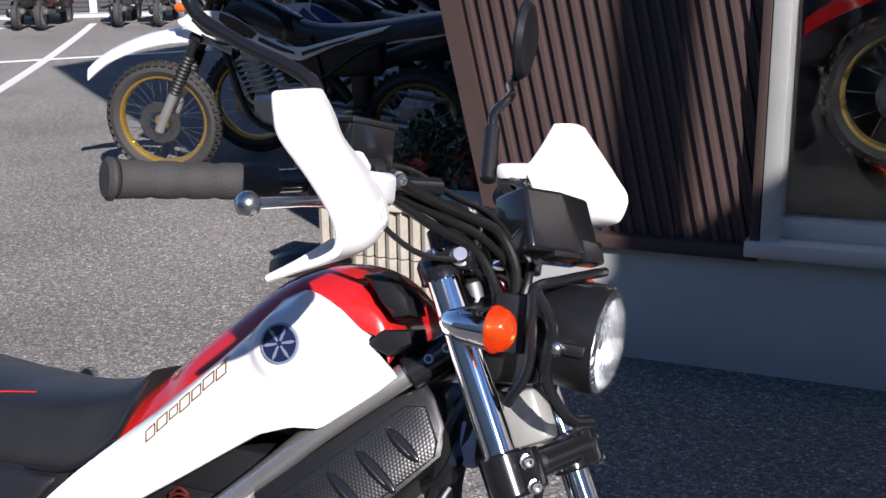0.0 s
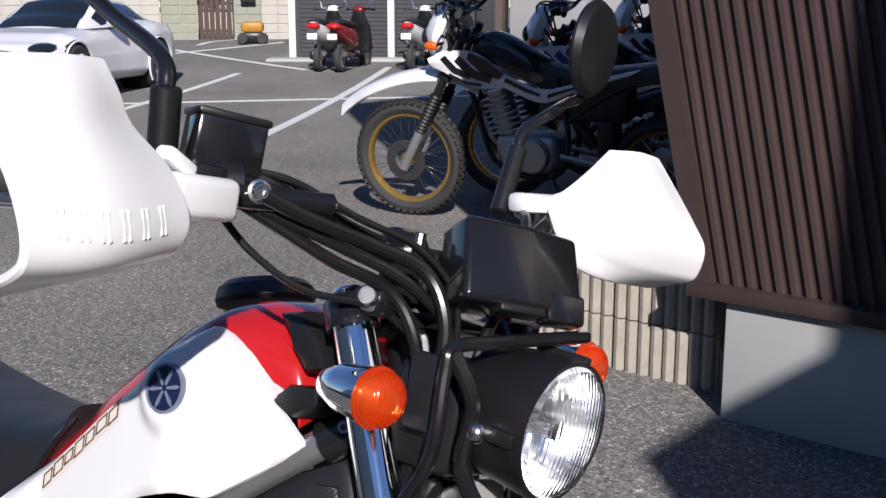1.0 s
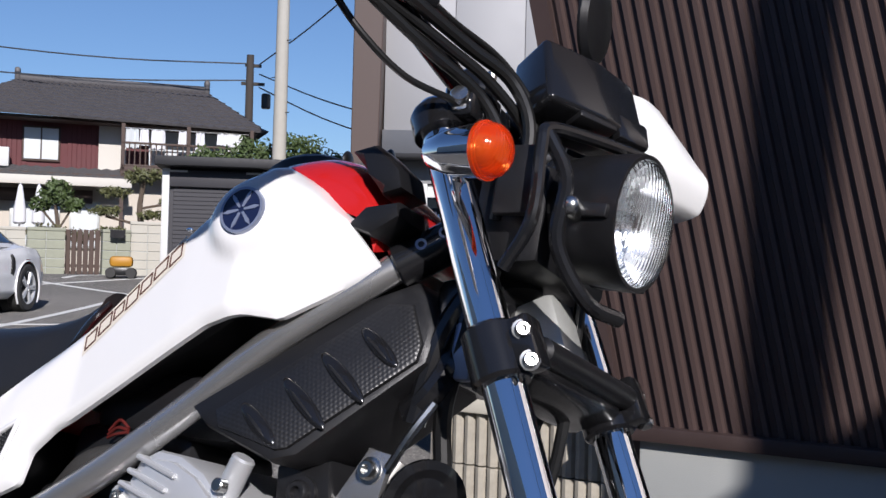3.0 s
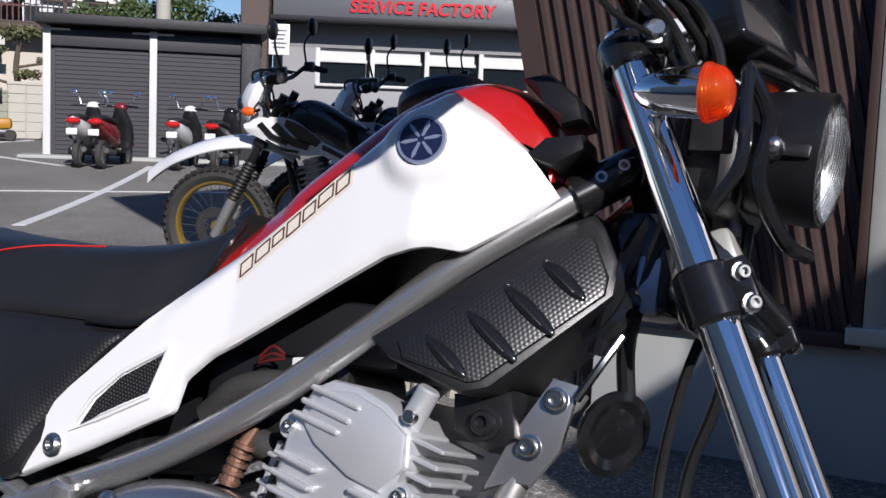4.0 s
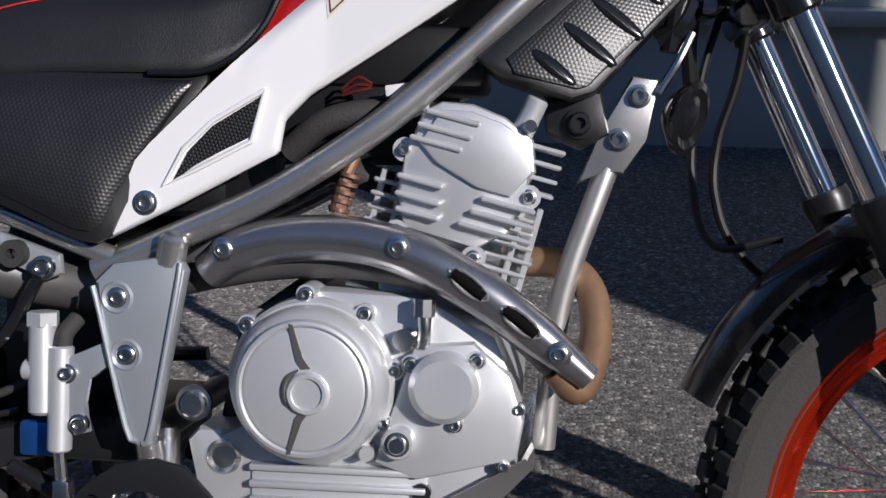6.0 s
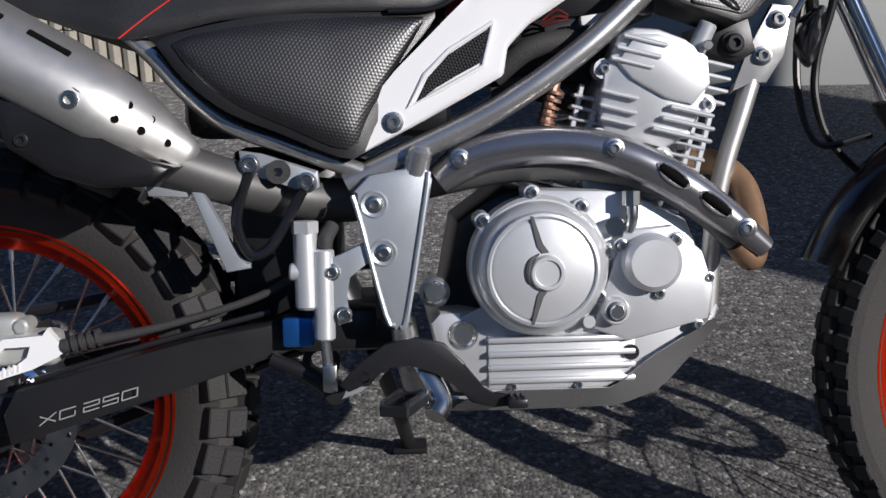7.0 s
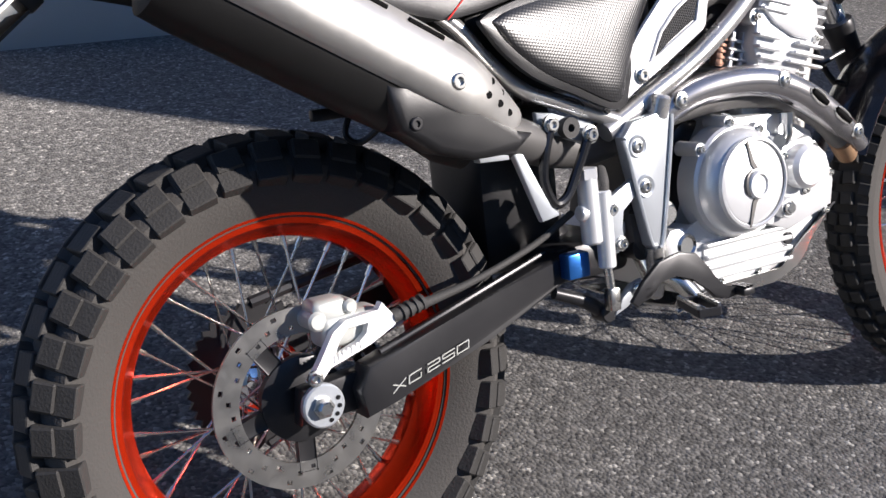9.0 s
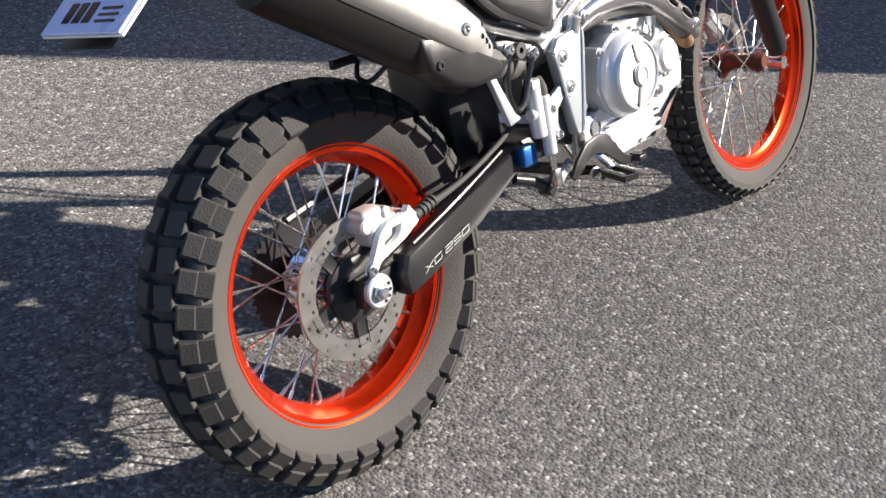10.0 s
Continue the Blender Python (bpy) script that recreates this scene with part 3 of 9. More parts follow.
TANK_TOP = [(0.545, 0.512), (0.585, 0.545), (0.64, 0.592), (0.70, 0.645), (0.76, 0.695), (0.80, 0.716), (0.835, 0.722), (0.868, 0.712), (0.897, 0.688), (0.910, 0.655)]
bm = BM()
rings = []
for q in spline([(x, z, 0) for x, z in TANK_TOP], 4):
    x, zt = q.x, q.y
    w = 0.112 - 0.30 * max(0, x - 0.80) if x > 0.66 else 0.098 + (x - 0.585) * 0.10
    ring = []
    for k in range(17):
        a = math.pi * k / 16
        cx = -math.cos(a)
        yy = math.copysign(abs(cx) ** 0.75, cx) * w
        zz = zt - (0.075 - 0.55 * max(0, x - 0.82)) * (1 - math.sin(a) ** 0.55) - 0.01 * (1 - math.sin(a))
        ring.append(bm.verts.new((x, yy, zz)))
    drop = 0.085 - 0.55 * max(0, x - 0.80)
    belly = w * (0.9 - 2.6 * max(0, x - 0.80))
    ring.append(bm.verts.new((x - 0.005, belly, zt - drop)))
    ring.append(bm.verts.new((x - 0.005, -belly, zt - drop)))
    rings.append(ring)
ring_faces(bm, rings)
bp("tank", bm, M_RED, "deep red painted fuel tank")
bm = BM()
lathe(bm, [(0.0, -0.012), (0.040, -0.012), (0.047, -0.006), (0.050, 0.006), (0.048, 0.011), (0, 0.013)], facing((0.755, 0, 0.718), (-0.30, 0, 1)), 36)
bp("fuel_cap", bm, M_BLACK, "black fuel filler cap")

bm = prism(BM(), [(0.60, 0.455), (0.66, 0.475), (0.80, 0.570), (0.85, 0.600), (0.85, 0.645), (0.76, 0.61), (0.66, 0.535), (0.60, 0.50)], -0.09, 0.09, 0.01)
bp("tank_base", bm, M_BLACK, "black plate under the tank")

# seat
SEAT_TOP = [(-0.13, 0.556), (-0.05, 0.572), (0.06, 0.564), (0.18, 0.549), (0.30, 0.538), (0.411, 0.534), (0.47, 0.538), (0.53, 0.548), (0.575, 0.562), (0.608, 0.576)]
SEAT_LOW = [(-0.13, 0.525), (-0.05, 0.497), (0.06, 0.462), (0.14, 0.430), (0.195, 0.415), (0.245, 0.422), (0.30, 0.435), (0.385, 0.443), (0.48, 0.445), (0.525, 0.446), (0.561, 0.464), (0.586, 0.495), (0.602, 0.540), (0.608, 0.562)]
SEAT_WIDE = [(-0.13, 0.10), (0.0, 0.135), (0.195, 0.153), (0.35, 0.143), (0.47, 0.133), (0.525, 0.124), (0.586, 0.106), (0.608, 0.094)]


def between(table, x):
    """The value at x on a line of (x, value) corners."""
    for (x0, v0), (x1, v1) in zip(table, table[1:]):
        if x <= x1:
            return v0 + (v1 - v0) * max(0.0, (x - x0) / (x1 - x0))
    return table[-1][1]


def seat_half(x, v):
    """Half the seat's width at a share v of its height: sides lean in, the top is rounded."""
    lean = between(SEAT_WIDE, x) * (1 - 0.17 * v)
    return lean * (1 - max(0.0, (v - 0.55) / 0.45) ** 2.6) ** 0.5


def seat():
    bm = BM()
    rings = []
    levels = [0.0, 0.06, 0.15, 0.28, 0.42, 0.55, 0.66, 0.75, 0.83, 0.89, 0.94, 0.975, 0.995]
    for k in range(61):
        x = -0.13 + 0.738 * k / 60
        lo, hi = between(SEAT_LOW, x), between(SEAT_TOP, x)
        side = [(seat_half(x, v) - 0.004 * (v == 0), lo + (hi - lo) * v) for v in levels]
        ring = [bm.verts.new((x, -y, z)) for y, z in side] + [bm.verts.new((x, y, z)) for y, z in side[::-1]]
        rings.append(ring)
    ring_faces(bm, rings)
    return bm


seat_part = bp("seat", seat(), M_SEAT, "black vinyl seat with thin red piping", angle=50)

# frame
FRAME_LINE = [(0.43, -0.125, 0.257), (0.497, -0.124, 0.288), (0.598, -0.122, 0.336), (0.69, -0.117, 0.397), (0.765, -0.106, 0.463), (0.842, -0.092, 0.538), (0.93, -0.06, 0.615), (0.99, -0.03, 0.665)]
bm = BM()
tube(bm, FRAME_LINE, 0.0138, 20)
bp("frame_tube", bm, M_FRAME, "thick silver painted frame tube")
bm = mirrored(tube(BM(), FRAME_LINE, 0.0138, 14))
bp("frame_tube", bm, M_FRAME)
bm = BM()
tube(bm, [(0.14, -0.10, 0.475), (0.19, -0.124, 0.432), (0.225, -0.130, 0.402), (0.261, -0.131, 0.361), (0.303, -0.131, 0.326), (0.362, -0.130, 0.303), (0.449, -0.127, 0.270)], 0.0102, 16)
bp("subframe_tube", bm, M_FRAME)
bm = mirrored(tube(BM(), [(0.14, -0.10, 0.475), (0.225, -0.130, 0.402), (0.303, -0.131, 0.326), (0.362, -0.130, 0.303), (0.449, -0.127, 0.270)], 0.0102, 10))
bp("subframe_tube", bm, M_FRAME)
bm = BM()
tube(bm, [(0.945, -0.030, 0.45), (0.914, -0.045, 0.378), (0.897, -0.050, 0.330), (0.876, -0.052, 0.265), (0.864, -0.052, 0.20), (0.857, -0.05, 0.09)], 0.0115, 18)
bp("down_tube", bm, M_BRUSH, "silver front down tube")
bm = BM()
rod(bm, (0.935, 0, 0.775), (1.005, 0, 0.60), 0.032, 24)
bp("steering_head", bm, M_DARKMET)
bm = prism(BM(), [(0.438, 0.250), (0.456, 0.268), (0.516, 0.277), (0.524, 0.262), (0.494, 0.100), (0.486, 0.092), (0.472, 0.104), (0.446, 0.22)], -0.152, -0.132, 0.004)
bp("pivot_plate", bm, M_PLATE, "silver pressed plate with two bolts")

# swingarm
ARM = [(0.052, -0.024), (0.09, -0.012), (0.23, 0.030), (0.37, 0.072), (0.378, 0.112), (0.25, 0.086), (0.15, 0.062), (0.060, 0.038), (0.046, 0.010)]


def swing_taper(bm):
    """The arm draws in towards its pivot."""
    for v in bm.verts:
        v.co.y += 0.024 * max(0.0, (v.co.x - 0.20) / 0.178)
    return bm


bm = swing_taper(prism(BM(), ARM, -0.131, -0.092, 0.006))
prism(bm, [(-0.022, -0.020), (0.07, -0.018), (0.07, 0.030), (-0.015, 0.022)], -0.106, -0.080, 0.004)
bp("swingarm", bm, M_DARKMET, "satin black swingarm with white lettering")
bm = mirrored(swing_taper(prism(BM(), ARM, -0.131, -0.092, 0.006)))
bp("swingarm", bm, M_DARKMET)

# engine
bm = BM()
prism(bm, [(0.519, 0.100), (0.530, 0.050), (0.545, 0.02), (0.60, 0.012), (0.742, 0.012), (0.767, 0.058), (0.832, 0.085), (0.835, 0.15), (0.81, 0.21), (0.74, 0.245), (0.64, 0.248), (0.605, 0.20), (0.596, 0.14), (0.583, 0.108), (0.553, 0.113), (0.530, 0.112)], -0.128, 0.12, 0.008)
bp("crankcase", bm, M_ALU, "silver painted engine crankcase")
bm = prism(BM(), [(0.535, 0.105), (0.62, 0.09), (0.68, 0.24), (0.61, 0.25), (0.555, 0.21)], -0.078, 0.11, 0.01)
bp("gear_case", bm, M_DARKMET, "dark rear part of the engine case")
lat = lambda x, y, z: Matrix.Translation((x, y, z))
bm = lathe(BM(), [(0.0, -0.187), (0.052, -0.186), (0.060, -0.183), (0.069, -0.174), (0.073, -0.162), (0.0745, -0.145), (0.078, -0.138), (0.079, -0.12), (0, -0.12)], lat(0.641, 0, 0.166), 56)
bp("clutch_cover", bm, M_ALU, "round silver clutch cover")
bm = lathe(BM(), [(0.0, -0.176), (0.026, -0.176), (0.032, -0.170), (0.033, -0.12), (0, -0.12)], lat(0.765, 0, 0.165), 40)
bp("oil_filter_cover", bm, M_ALU)

# radiator-like side duct, headlamp, guards as first forms
def duct_lean(bm):
    for v in bm.verts:
        v.co.y += 0.23 * (v.co.x + v.co.z - 1.394) - 0.006
    return bm


bm = prism(BM(), [(0.783, 0.464), (0.906, 0.581), (0.944, 0.602), (0.962, 0.590), (0.976, 0.560), (0.976, 0.529), (0.894, 0.436), (0.872, 0.428), (0.804, 0.449)], -0.085, 0.03, 0.008)
bp("side_duct", duct_lean(bm), M_BLACK, "black moulded side duct with four slots")


# ---- motorcycle, second part: fittings ----
def bolt(parent, pos, out=(0, -1, 0), r=0.008, h=0.006, socket=True, material=None, name="bolt"):
    """A round-headed bolt with a washer and a hollow in its head."""
    bm = BM()
    prof = [(0.0, 0.004), (r * 1.35, 0.004), (r * 1.35, -0.0005), (r, -0.001), (r, -h * 0.7), (r * 0.82, -h)]
    prof += [(r * 0.5, -h), (r * 0.45, -h * 0.4), (0.0, -h * 0.4)] if socket else [(0.0, -h)]
    lathe(bm, prof, facing(pos, out), 16)
    ob = part(name, bm, material or M_STEEL, parent, "", 40)
    if parent is bike:
        ob.matrix_basis = UP
    return ob


def strokes(name, lines, org, ex, ez, depth, width, material, parent, lift=0.0012):
    """Raised or printed marks: short bars drawn from a list of (x0, z0, x1, z1) in a slanted field."""
    for x0, z0, x1, z1 in lines:
        bm = BM()
        a = org + ex * x0 + ez * z0
        b = org + ex * x1 + ez * z1
        d = (b - a).normalized()
        nrm = ex.cross(ez).normalized()
        s = nrm.cross(d).normalized() * width / 2
        e = d * width * 0.4
        q = [a - e - s, a - e + s, b + e + s, b + e - s]
        lo = [bm.verts.new((p.x, depth(p) + 0.0005, p.z)) for p in q]
        hi = [bm.verts.new((p.x, depth(p) - lift, p.z)) for p in q]
        bm.faces.new(hi)
        for i in range(4):
            bm.faces.new((lo[i], lo[(i + 1) % 4], hi[(i + 1) % 4], hi[i]))
        part(name, bm, material, parent)


def tank_y(p):
    return tank_depth(0, 0.45, p.x, p.z)


# tank badge and lettering as plain marks
bm = lathe(BM(), [(0.0, -0.004), (0.0195, -0.004), (0.021, -0.002), (0.021, 0.006), (0, 0.006)], facing((0.817, -0.1490, 0.632), (0.10, -1, 0.06)), 40)
badge = bp("tank_badge", bm, M_BADGE, "round navy badge with a silver star")
bm = lathe(BM(), [(0.0192, -0.0046), (0.0215, -0.0046), (0.0225, 0.002), (0.0192, 0.002)], facing((0.817, -0.1490, 0.632), (0.10, -1, 0.06)), 40, closed=True)
part("badge_ring", bm, M_SILVER, badge)
BF = facing((0.817, -0.1490, 0.632), (0.10, -1, 0.06))
for k in range(3):
    t = math.pi * k / 3 + 0.25
    d = Vector((math.cos(t), 0, math.sin(t)))
    n = Vector((-d.z, 0, d.x))
    for s in (-1, 1):
        q = [d * 0.003 * s + n * 0.0010, d * 0.014 * s + n * 0.0018, d * 0.019 * s, d * 0.014 * s - n * 0.0018, d * 0.003 * s - n * 0.0010]
        bm = BM()
        lo = [bm.verts.new(BF @ (p + Vector((0, -0.0038, 0)))) for p in q]
        hi = [bm.verts.new(BF @ (p + Vector((0, -0.0048, 0)))) for p in q]
        ring_faces(bm, [lo, hi])
        part("badge_ray", bm, M_SILVER, badge)

T0, T1 = Vector((0.649, 0, 0.497)), Vector((0.754, 0, 0.594))
ex = (T1 - T0).normalized()
ez = Vector((-0.12, 0, 0.99)).normalized()
bm = BM()
N = 12
lo, hi = [], []
for i in range(N + 1):
    p = T0.lerp(T1, i / N)
    for lst, q in ((lo, p - ez * 0.002), (hi, p + ez * 0.0175)):
        lst.append(bm.verts.new((q.x, tank_y(q) - 0.0007, q.z)))
for i in range(N):
    bm.faces.new((lo[i], lo[i + 1], hi[i + 1], hi[i]))
decal = bp("decal_ground", bm, M_DECALBG, "cream outlined lettering decal shown as plain strokes")
marks = []
x = 0.004
for k in range(7):
    w, top, low = (0.0150, 0.0170, 0.0135, 0.0160, 0.0145, 0.0175, 0.0155)[k], 0.0135 + 0.001 * (k % 2), 0.0015 + 0.001 * (k % 3)
    marks += [(x, top, x + w, top), (x, low, x + w, low), (x, low, x, top), (x + w, low, x + w, top)]
    x += w + 0.0042
strokes("decal_stroke", marks, T0, ex, ez, tank_y, 0.0013, M_DECAL, decal, 0.0014)

# vent mesh and bolt of the tank cover
M_MESH = hexgrip(mat("vent_mesh", (0.012, 0.012, 0.013), 0.6, var=0.3), 0.0038, 1.0)
bm = prism(BM(), [(0.590, 0.424), (0.5785, 0.386), (0.530, 0.361), (0.507, 0.343), (0.522, 0.372), (0.545, 0.396)], -0.1432, -0.128, 0.001, 1)
bp("vent_mesh", bm, M_MESH, "black mesh of the cover vent")
bm = BM()
tube(bm, [(0.594, -0.1425, 0.430), (0.546, -0.1435, 0.401), (0.519, -0.1435, 0.375), (0.500, -0.1435, 0.340), (0.531, -0.1435, 0.356), (0.582, -0.143, 0.383), (0.594, -0.1425, 0.430)], 0.0024, 8, 1)
bp("vent_rim", bm, M_WHITE)
bolt(bike, (0.483, -0.144, 0.324), r=0.0085, h=0.005)

# black shoulder pieces in front of the tank
bm = BM()
prism(bm, [(0.870, 0.712), (0.896, 0.718), (0.928, 0.694), (0.936, 0.674), (0.914, 0.668), (0.897, 0.688)], -0.092, -0.045, 0.008)
bp("tank_bracket", bm, M_BLACK, "black plastic shoulder in front of the tank")
bm = prism(BM(), [(0.888, 0.638), (0.905, 0.656), (0.938, 0.660), (0.942, 0.646), (0.915, 0.630)], -0.098, -0.05, 0.005)
bp("cover_tab", bm, M_BLACK)

# seat piping and side cover
bm = BM()
pipe_line = []
for q in spline([(x, z, 0) for x, z in ((0.196, 0.4165), (0.228, 0.442), (0.266, 0.468), (0.318, 0.495), (0.385, 0.516), (0.445, 0.524))], 5):
    x, z = q.x, q.y
    lo, hi = between(SEAT_LOW, x), between(SEAT_TOP, x)
    pipe_line.append((x, -seat_half(x, (z - lo) / (hi - lo)) - 0.0010, z))
tube(bm, pipe_line, 0.0009, 6)
part("piping", bm, M_REDLINE, seat_part, "thin red piping")
bm = BM()
tube(bm, [(0.607, -0.086, 0.560), (0.600, -0.099, 0.534), (0.584, -0.107, 0.494), (0.559, -0.116, 0.464), (0.528, -0.124, 0.447), (0.48, -0.132, 0.4445)], 0.0032, 8)
part("seat_welt", bm, M_GLOSS, seat_part)


def cover_y(u, v, x, z):
    return -0.149 + 0.12 * (x - 0.36) + 0.14 * (z - 0.37) - 0.007 * math.sin(math.pi * min(1, max(0, u))) ** 0.7 * math.sin(math.pi * v) ** 0.7


bm = panel(BM(), [(0.236, 0.412), (0.262, 0.423), (0.34, 0.439), (0.44, 0.4445), (0.532, 0.4455)], [(0.237, 0.407), (0.263, 0.373), (0.303, 0.340), (0.36, 0.315), (0.440, 0.285), (0.466, 0.325), (0.532, 0.438)], cover_y, 0.01, 28, 12)
cover = bp("side_cover", bm, M_BLACK, "black side cover with a grained inset")
bm = panel(BM(), [(0.252, 0.410), (0.28, 0.4205), (0.36, 0.433), (0.44, 0.438), (0.519, 0.4385)], [(0.253, 0.406), (0.275, 0.377), (0.316, 0.346), (0.37, 0.321), (0.435, 0.296), (0.458, 0.335), (0.518, 0.431)], lambda u, v, x, z: cover_y(0.15 + 0.7 * u, 0.15 + 0.7 * v, x, z) - 0.006 * math.sin(math.pi * min(1, max(0, u))) ** 0.3 * math.sin(math.pi * v) ** 0.3, 0.004, 28, 12)
part("grained_inset", bm, M_GRIP, cover)
bp("side_cover", mirrored(panel(BM(), [(0.225, 0.415), (0.34, 0.448), (0.545, 0.455)], [(0.226, 0.408), (0.318, 0.323), (0.452, 0.284), (0.545, 0.445)], cover_y, 0.01, 16, 8)), M_BLACK)

# dark inside: air box, battery, shock
bm = BM()
box(bm, (0.40, 0, 0.375), (0.30, 0.20, 0.13), bevel=0.02)
bp("air_box", bm, M_BLACK)
bm = BM()
box(bm, (0.355, 0.03, 0.19), (0.13, 0.14, 0.22), pose(0, 0, 0), 0.02)
bp("inner_fender", bm, M_BLACK, "black inner mudguard ahead of the wheel")
bm = BM()
tube(bm, [(0.43, 0.0, 0.08), (0.38, 0.0, 0.20), (0.36, 0, 0.30)], 0.03, 14)
bp("shock_absorber", bm, M_DARKMET)
bm = BM()
box(bm, (0.66, 0, 0.405), (0.16, 0.13, 0.08), pose(0, 0, 0, 0, 0, 0), 0.015)
box(bm, (0.70, 0.0, 0.47), (0.18, 0.14, 0.06), pose(0, 0, 0), 0.01)
bp("throttle_body", bm, M_DARKMET)
bm = BM()
tube(bm, [(0.60, -0.075, 0.375), (0.64, -0.085, 0.405), (0.69, -0.08, 0.415), (0.73, -0.07, 0.405)], 0.013, 12)
tube(bm, [(0.60, -0.06, 0.36), (0.65, -0.07, 0.36), (0.70, -0.06, 0.345)], 0.014, 12)
bp("intake_hose", bm, M_RUBBER)
bm = BM()
box(bm, (0, 0, 0), (0.030, 0.014, 0.011), pose(0.712, -0.092, 0.436, 0, -8, 0), 0.002)
bp("connector", bm, M_GUARD, "white wiring connector")
bm = BM()
for dz in (0, 0.006, 0.013):
    tube(bm, [(0.655, -0.088, 0.43 + dz * 0.5), (0.67, -0.092, 0.434 + dz), (0.684, -0.092, 0.437 + dz * 0.3)], 0.0016, 6)
bp("wiring", bm, M_REDWIRE)
bm = BM()
tube(bm, [(0.655, -0.10, 0.318), (0.662, -0.10, 0.35), (0.672, -0.098, 0.372)], [0.009, 0.007, 0.004], 10)
for k in range(5):
    p = Vector((0.656 + k * 0.0025, -0.10, 0.322 + k * 0.008))
    lathe(bm, [(0.0, -0.0018), (0.0105, -0.0018), (0.0105, 0.0018), (0, 0.0018)], facing(p, (0.25, 0, 1)), 12)
bp("sensor_fitting", bm, M_COPPER, "copper coloured sensor fitting")

# side duct slots
duct = [o for o in bike.children if o.name.startswith("side_duct")][0]
bm = prism(BM(), [(0.811, 0.464), (0.928, 0.577), (0.950, 0.579), (0.969, 0.545), (0.969, 0.529), (0.886, 0.441), (0.876, 0.438), (0.819, 0.450)], -0.0885, -0.08, 0.003)
part("grained_inset", duct_lean(bm), M_GRIP, duct)
for k in range(4):
    c = Vector(((0.8545, 0.8870, 0.9120, 0.9345)[k], -0.0885, (0.4575, 0.4805, 0.5070, 0.5370)[k]))
    d = Vector((0.0205, 0, -0.0155)) if k in (0, 3) else Vector((0.0252, 0, -0.0192))
    ang = math.atan2(-d.z, d.x)
    bm = BM()
    bmesh.ops.create_uvsphere(bm, u_segments=24, v_segments=12, radius=1.0, matrix=Matrix.Translation(c) @ Matrix.Rotation(ang, 4, "Y") @ Matrix.Diagonal((d.length, 0.0032, 0.0068, 1)))
    part("slot", duct_lean(bm), M_GLOSS, duct)
    bm = BM()
    bmesh.ops.create_uvsphere(bm, u_segments=24, v_segments=12, radius=1.0, matrix=Matrix.Translation(c + Vector((-0.0008, 0.0, -0.0012))) @ Matrix.Rotation(ang, 4, "Y") @ Matrix.Diagonal((d.length * 0.72, 0.0042, 0.0026, 1)))
    part("slot_lip", duct_lean(bm), M_BLACK, duct)
bolt(bike, (0.881, -0.072, 0.409), r=0.011, h=0.008, material=M_DARKMET)
bm = prism(BM(), [(0.845, 0.43), (0.90, 0.44), (0.91, 0.40), (0.885, 0.385), (0.85, 0.40)], -0.068, 0.03, 0.006)
bp("duct_mount", bm, M_BLACK)

# engine hanger, horn
bm = prism(BM(), [(0.930, 0.456), (0.955, 0.452), (0.946, 0.395), (0.924, 0.362), (0.906, 0.366), (0.880, 0.350), (0.902, 0.402)], -0.058, -0.050, 0.002)
hanger = bp("engine_hanger", bm, M_FRAME, "pale steel engine hanger plate")
for q in ((0.937, -0.059, 0.437), (0.919, -0.059, 0.395)):
    bolt(hanger, q, r=0.0085, h=0.008)
bm = BM()
lathe(bm, [(0.0, 0.02), (0.02, 0.018), (0.033, 0.006), (0.037, 0.0), (0.037, -0.004), (0.030, -0.006), (0.022, -0.003), (0.012, -0.006), (0.0, -0.006)], facing((0.985, -0.045, 0.418), (0.83, -0.5, -0.25)), 32)
horn = bp("horn", bm, M_GLOSS, "round black horn")
bm = BM()
tube(bm, [(0.955, -0.06, 0.44), (0.972, -0.062, 0.47), (0.985, -0.055, 0.498)], 0.004, 8)
part("horn_stay", bm, M_STEEL, horn)

# cylinder and head
HM = pose(0.775, 0, 0.345, 0, 14, 0)
bm = BM()
box(bm, (-0.005, 0, -0.05), (0.115, 0.15, 0.14), HM, 0.008)
cyl = bp("cylinder", bm, M_ALU, "silver finned engine cylinder")
for k in range(10):
    z = -0.118 + 0.0130 * k
    bm = BM()
    x0, x1 = -0.086, 0.080 - 0.003 * abs(k - 5)
    if k > 8:
        x0 = -0.06
    box(bm, ((x0 + x1) / 2, 0, z), (x1 - x0, 0.196, 0.0042), HM, 0.0015, 1)
    part("fin", bm, M_ALU, cyl)
for x in (-0.078, -0.058, 0.058, 0.074):
    bm = BM()
    box(bm, (x, -0.092, -0.055), (0.006, 0.008, 0.11), HM, 0.001, 1)
    part("fin_web", bm, M_ALU, cyl)
HEAD = [(-0.060, 0.016), (-0.056, 0.058), (-0.040, 0.072), (-0.012, 0.077), (0.020, 0.073), (0.050, 0.060), (0.060, 0.032), (0.050, 0.002), (0.052, -0.028), (0.025, -0.052), (-0.045, -0.050), (-0.060, -0.020)]
bm = BM()
prism(bm, HEAD, -0.118, 0.11, 0.006)
bm.transform(HM)
head = bp("cylinder_head", bm, M_ALU, "cast silver cylinder head cover")
bm = BM()
prism(bm, [(-0.050, 0.030), (-0.030, 0.016), (0.012, 0.004), (0.044, 0.004), (0.057, 0.030), (0.048, 0.056), (0.018, 0.067), (-0.012, 0.070), (-0.038, 0.064)], -0.124, -0.114, 0.003)
bm.transform(HM)
part("cam_cover", bm, M_ALU, head)
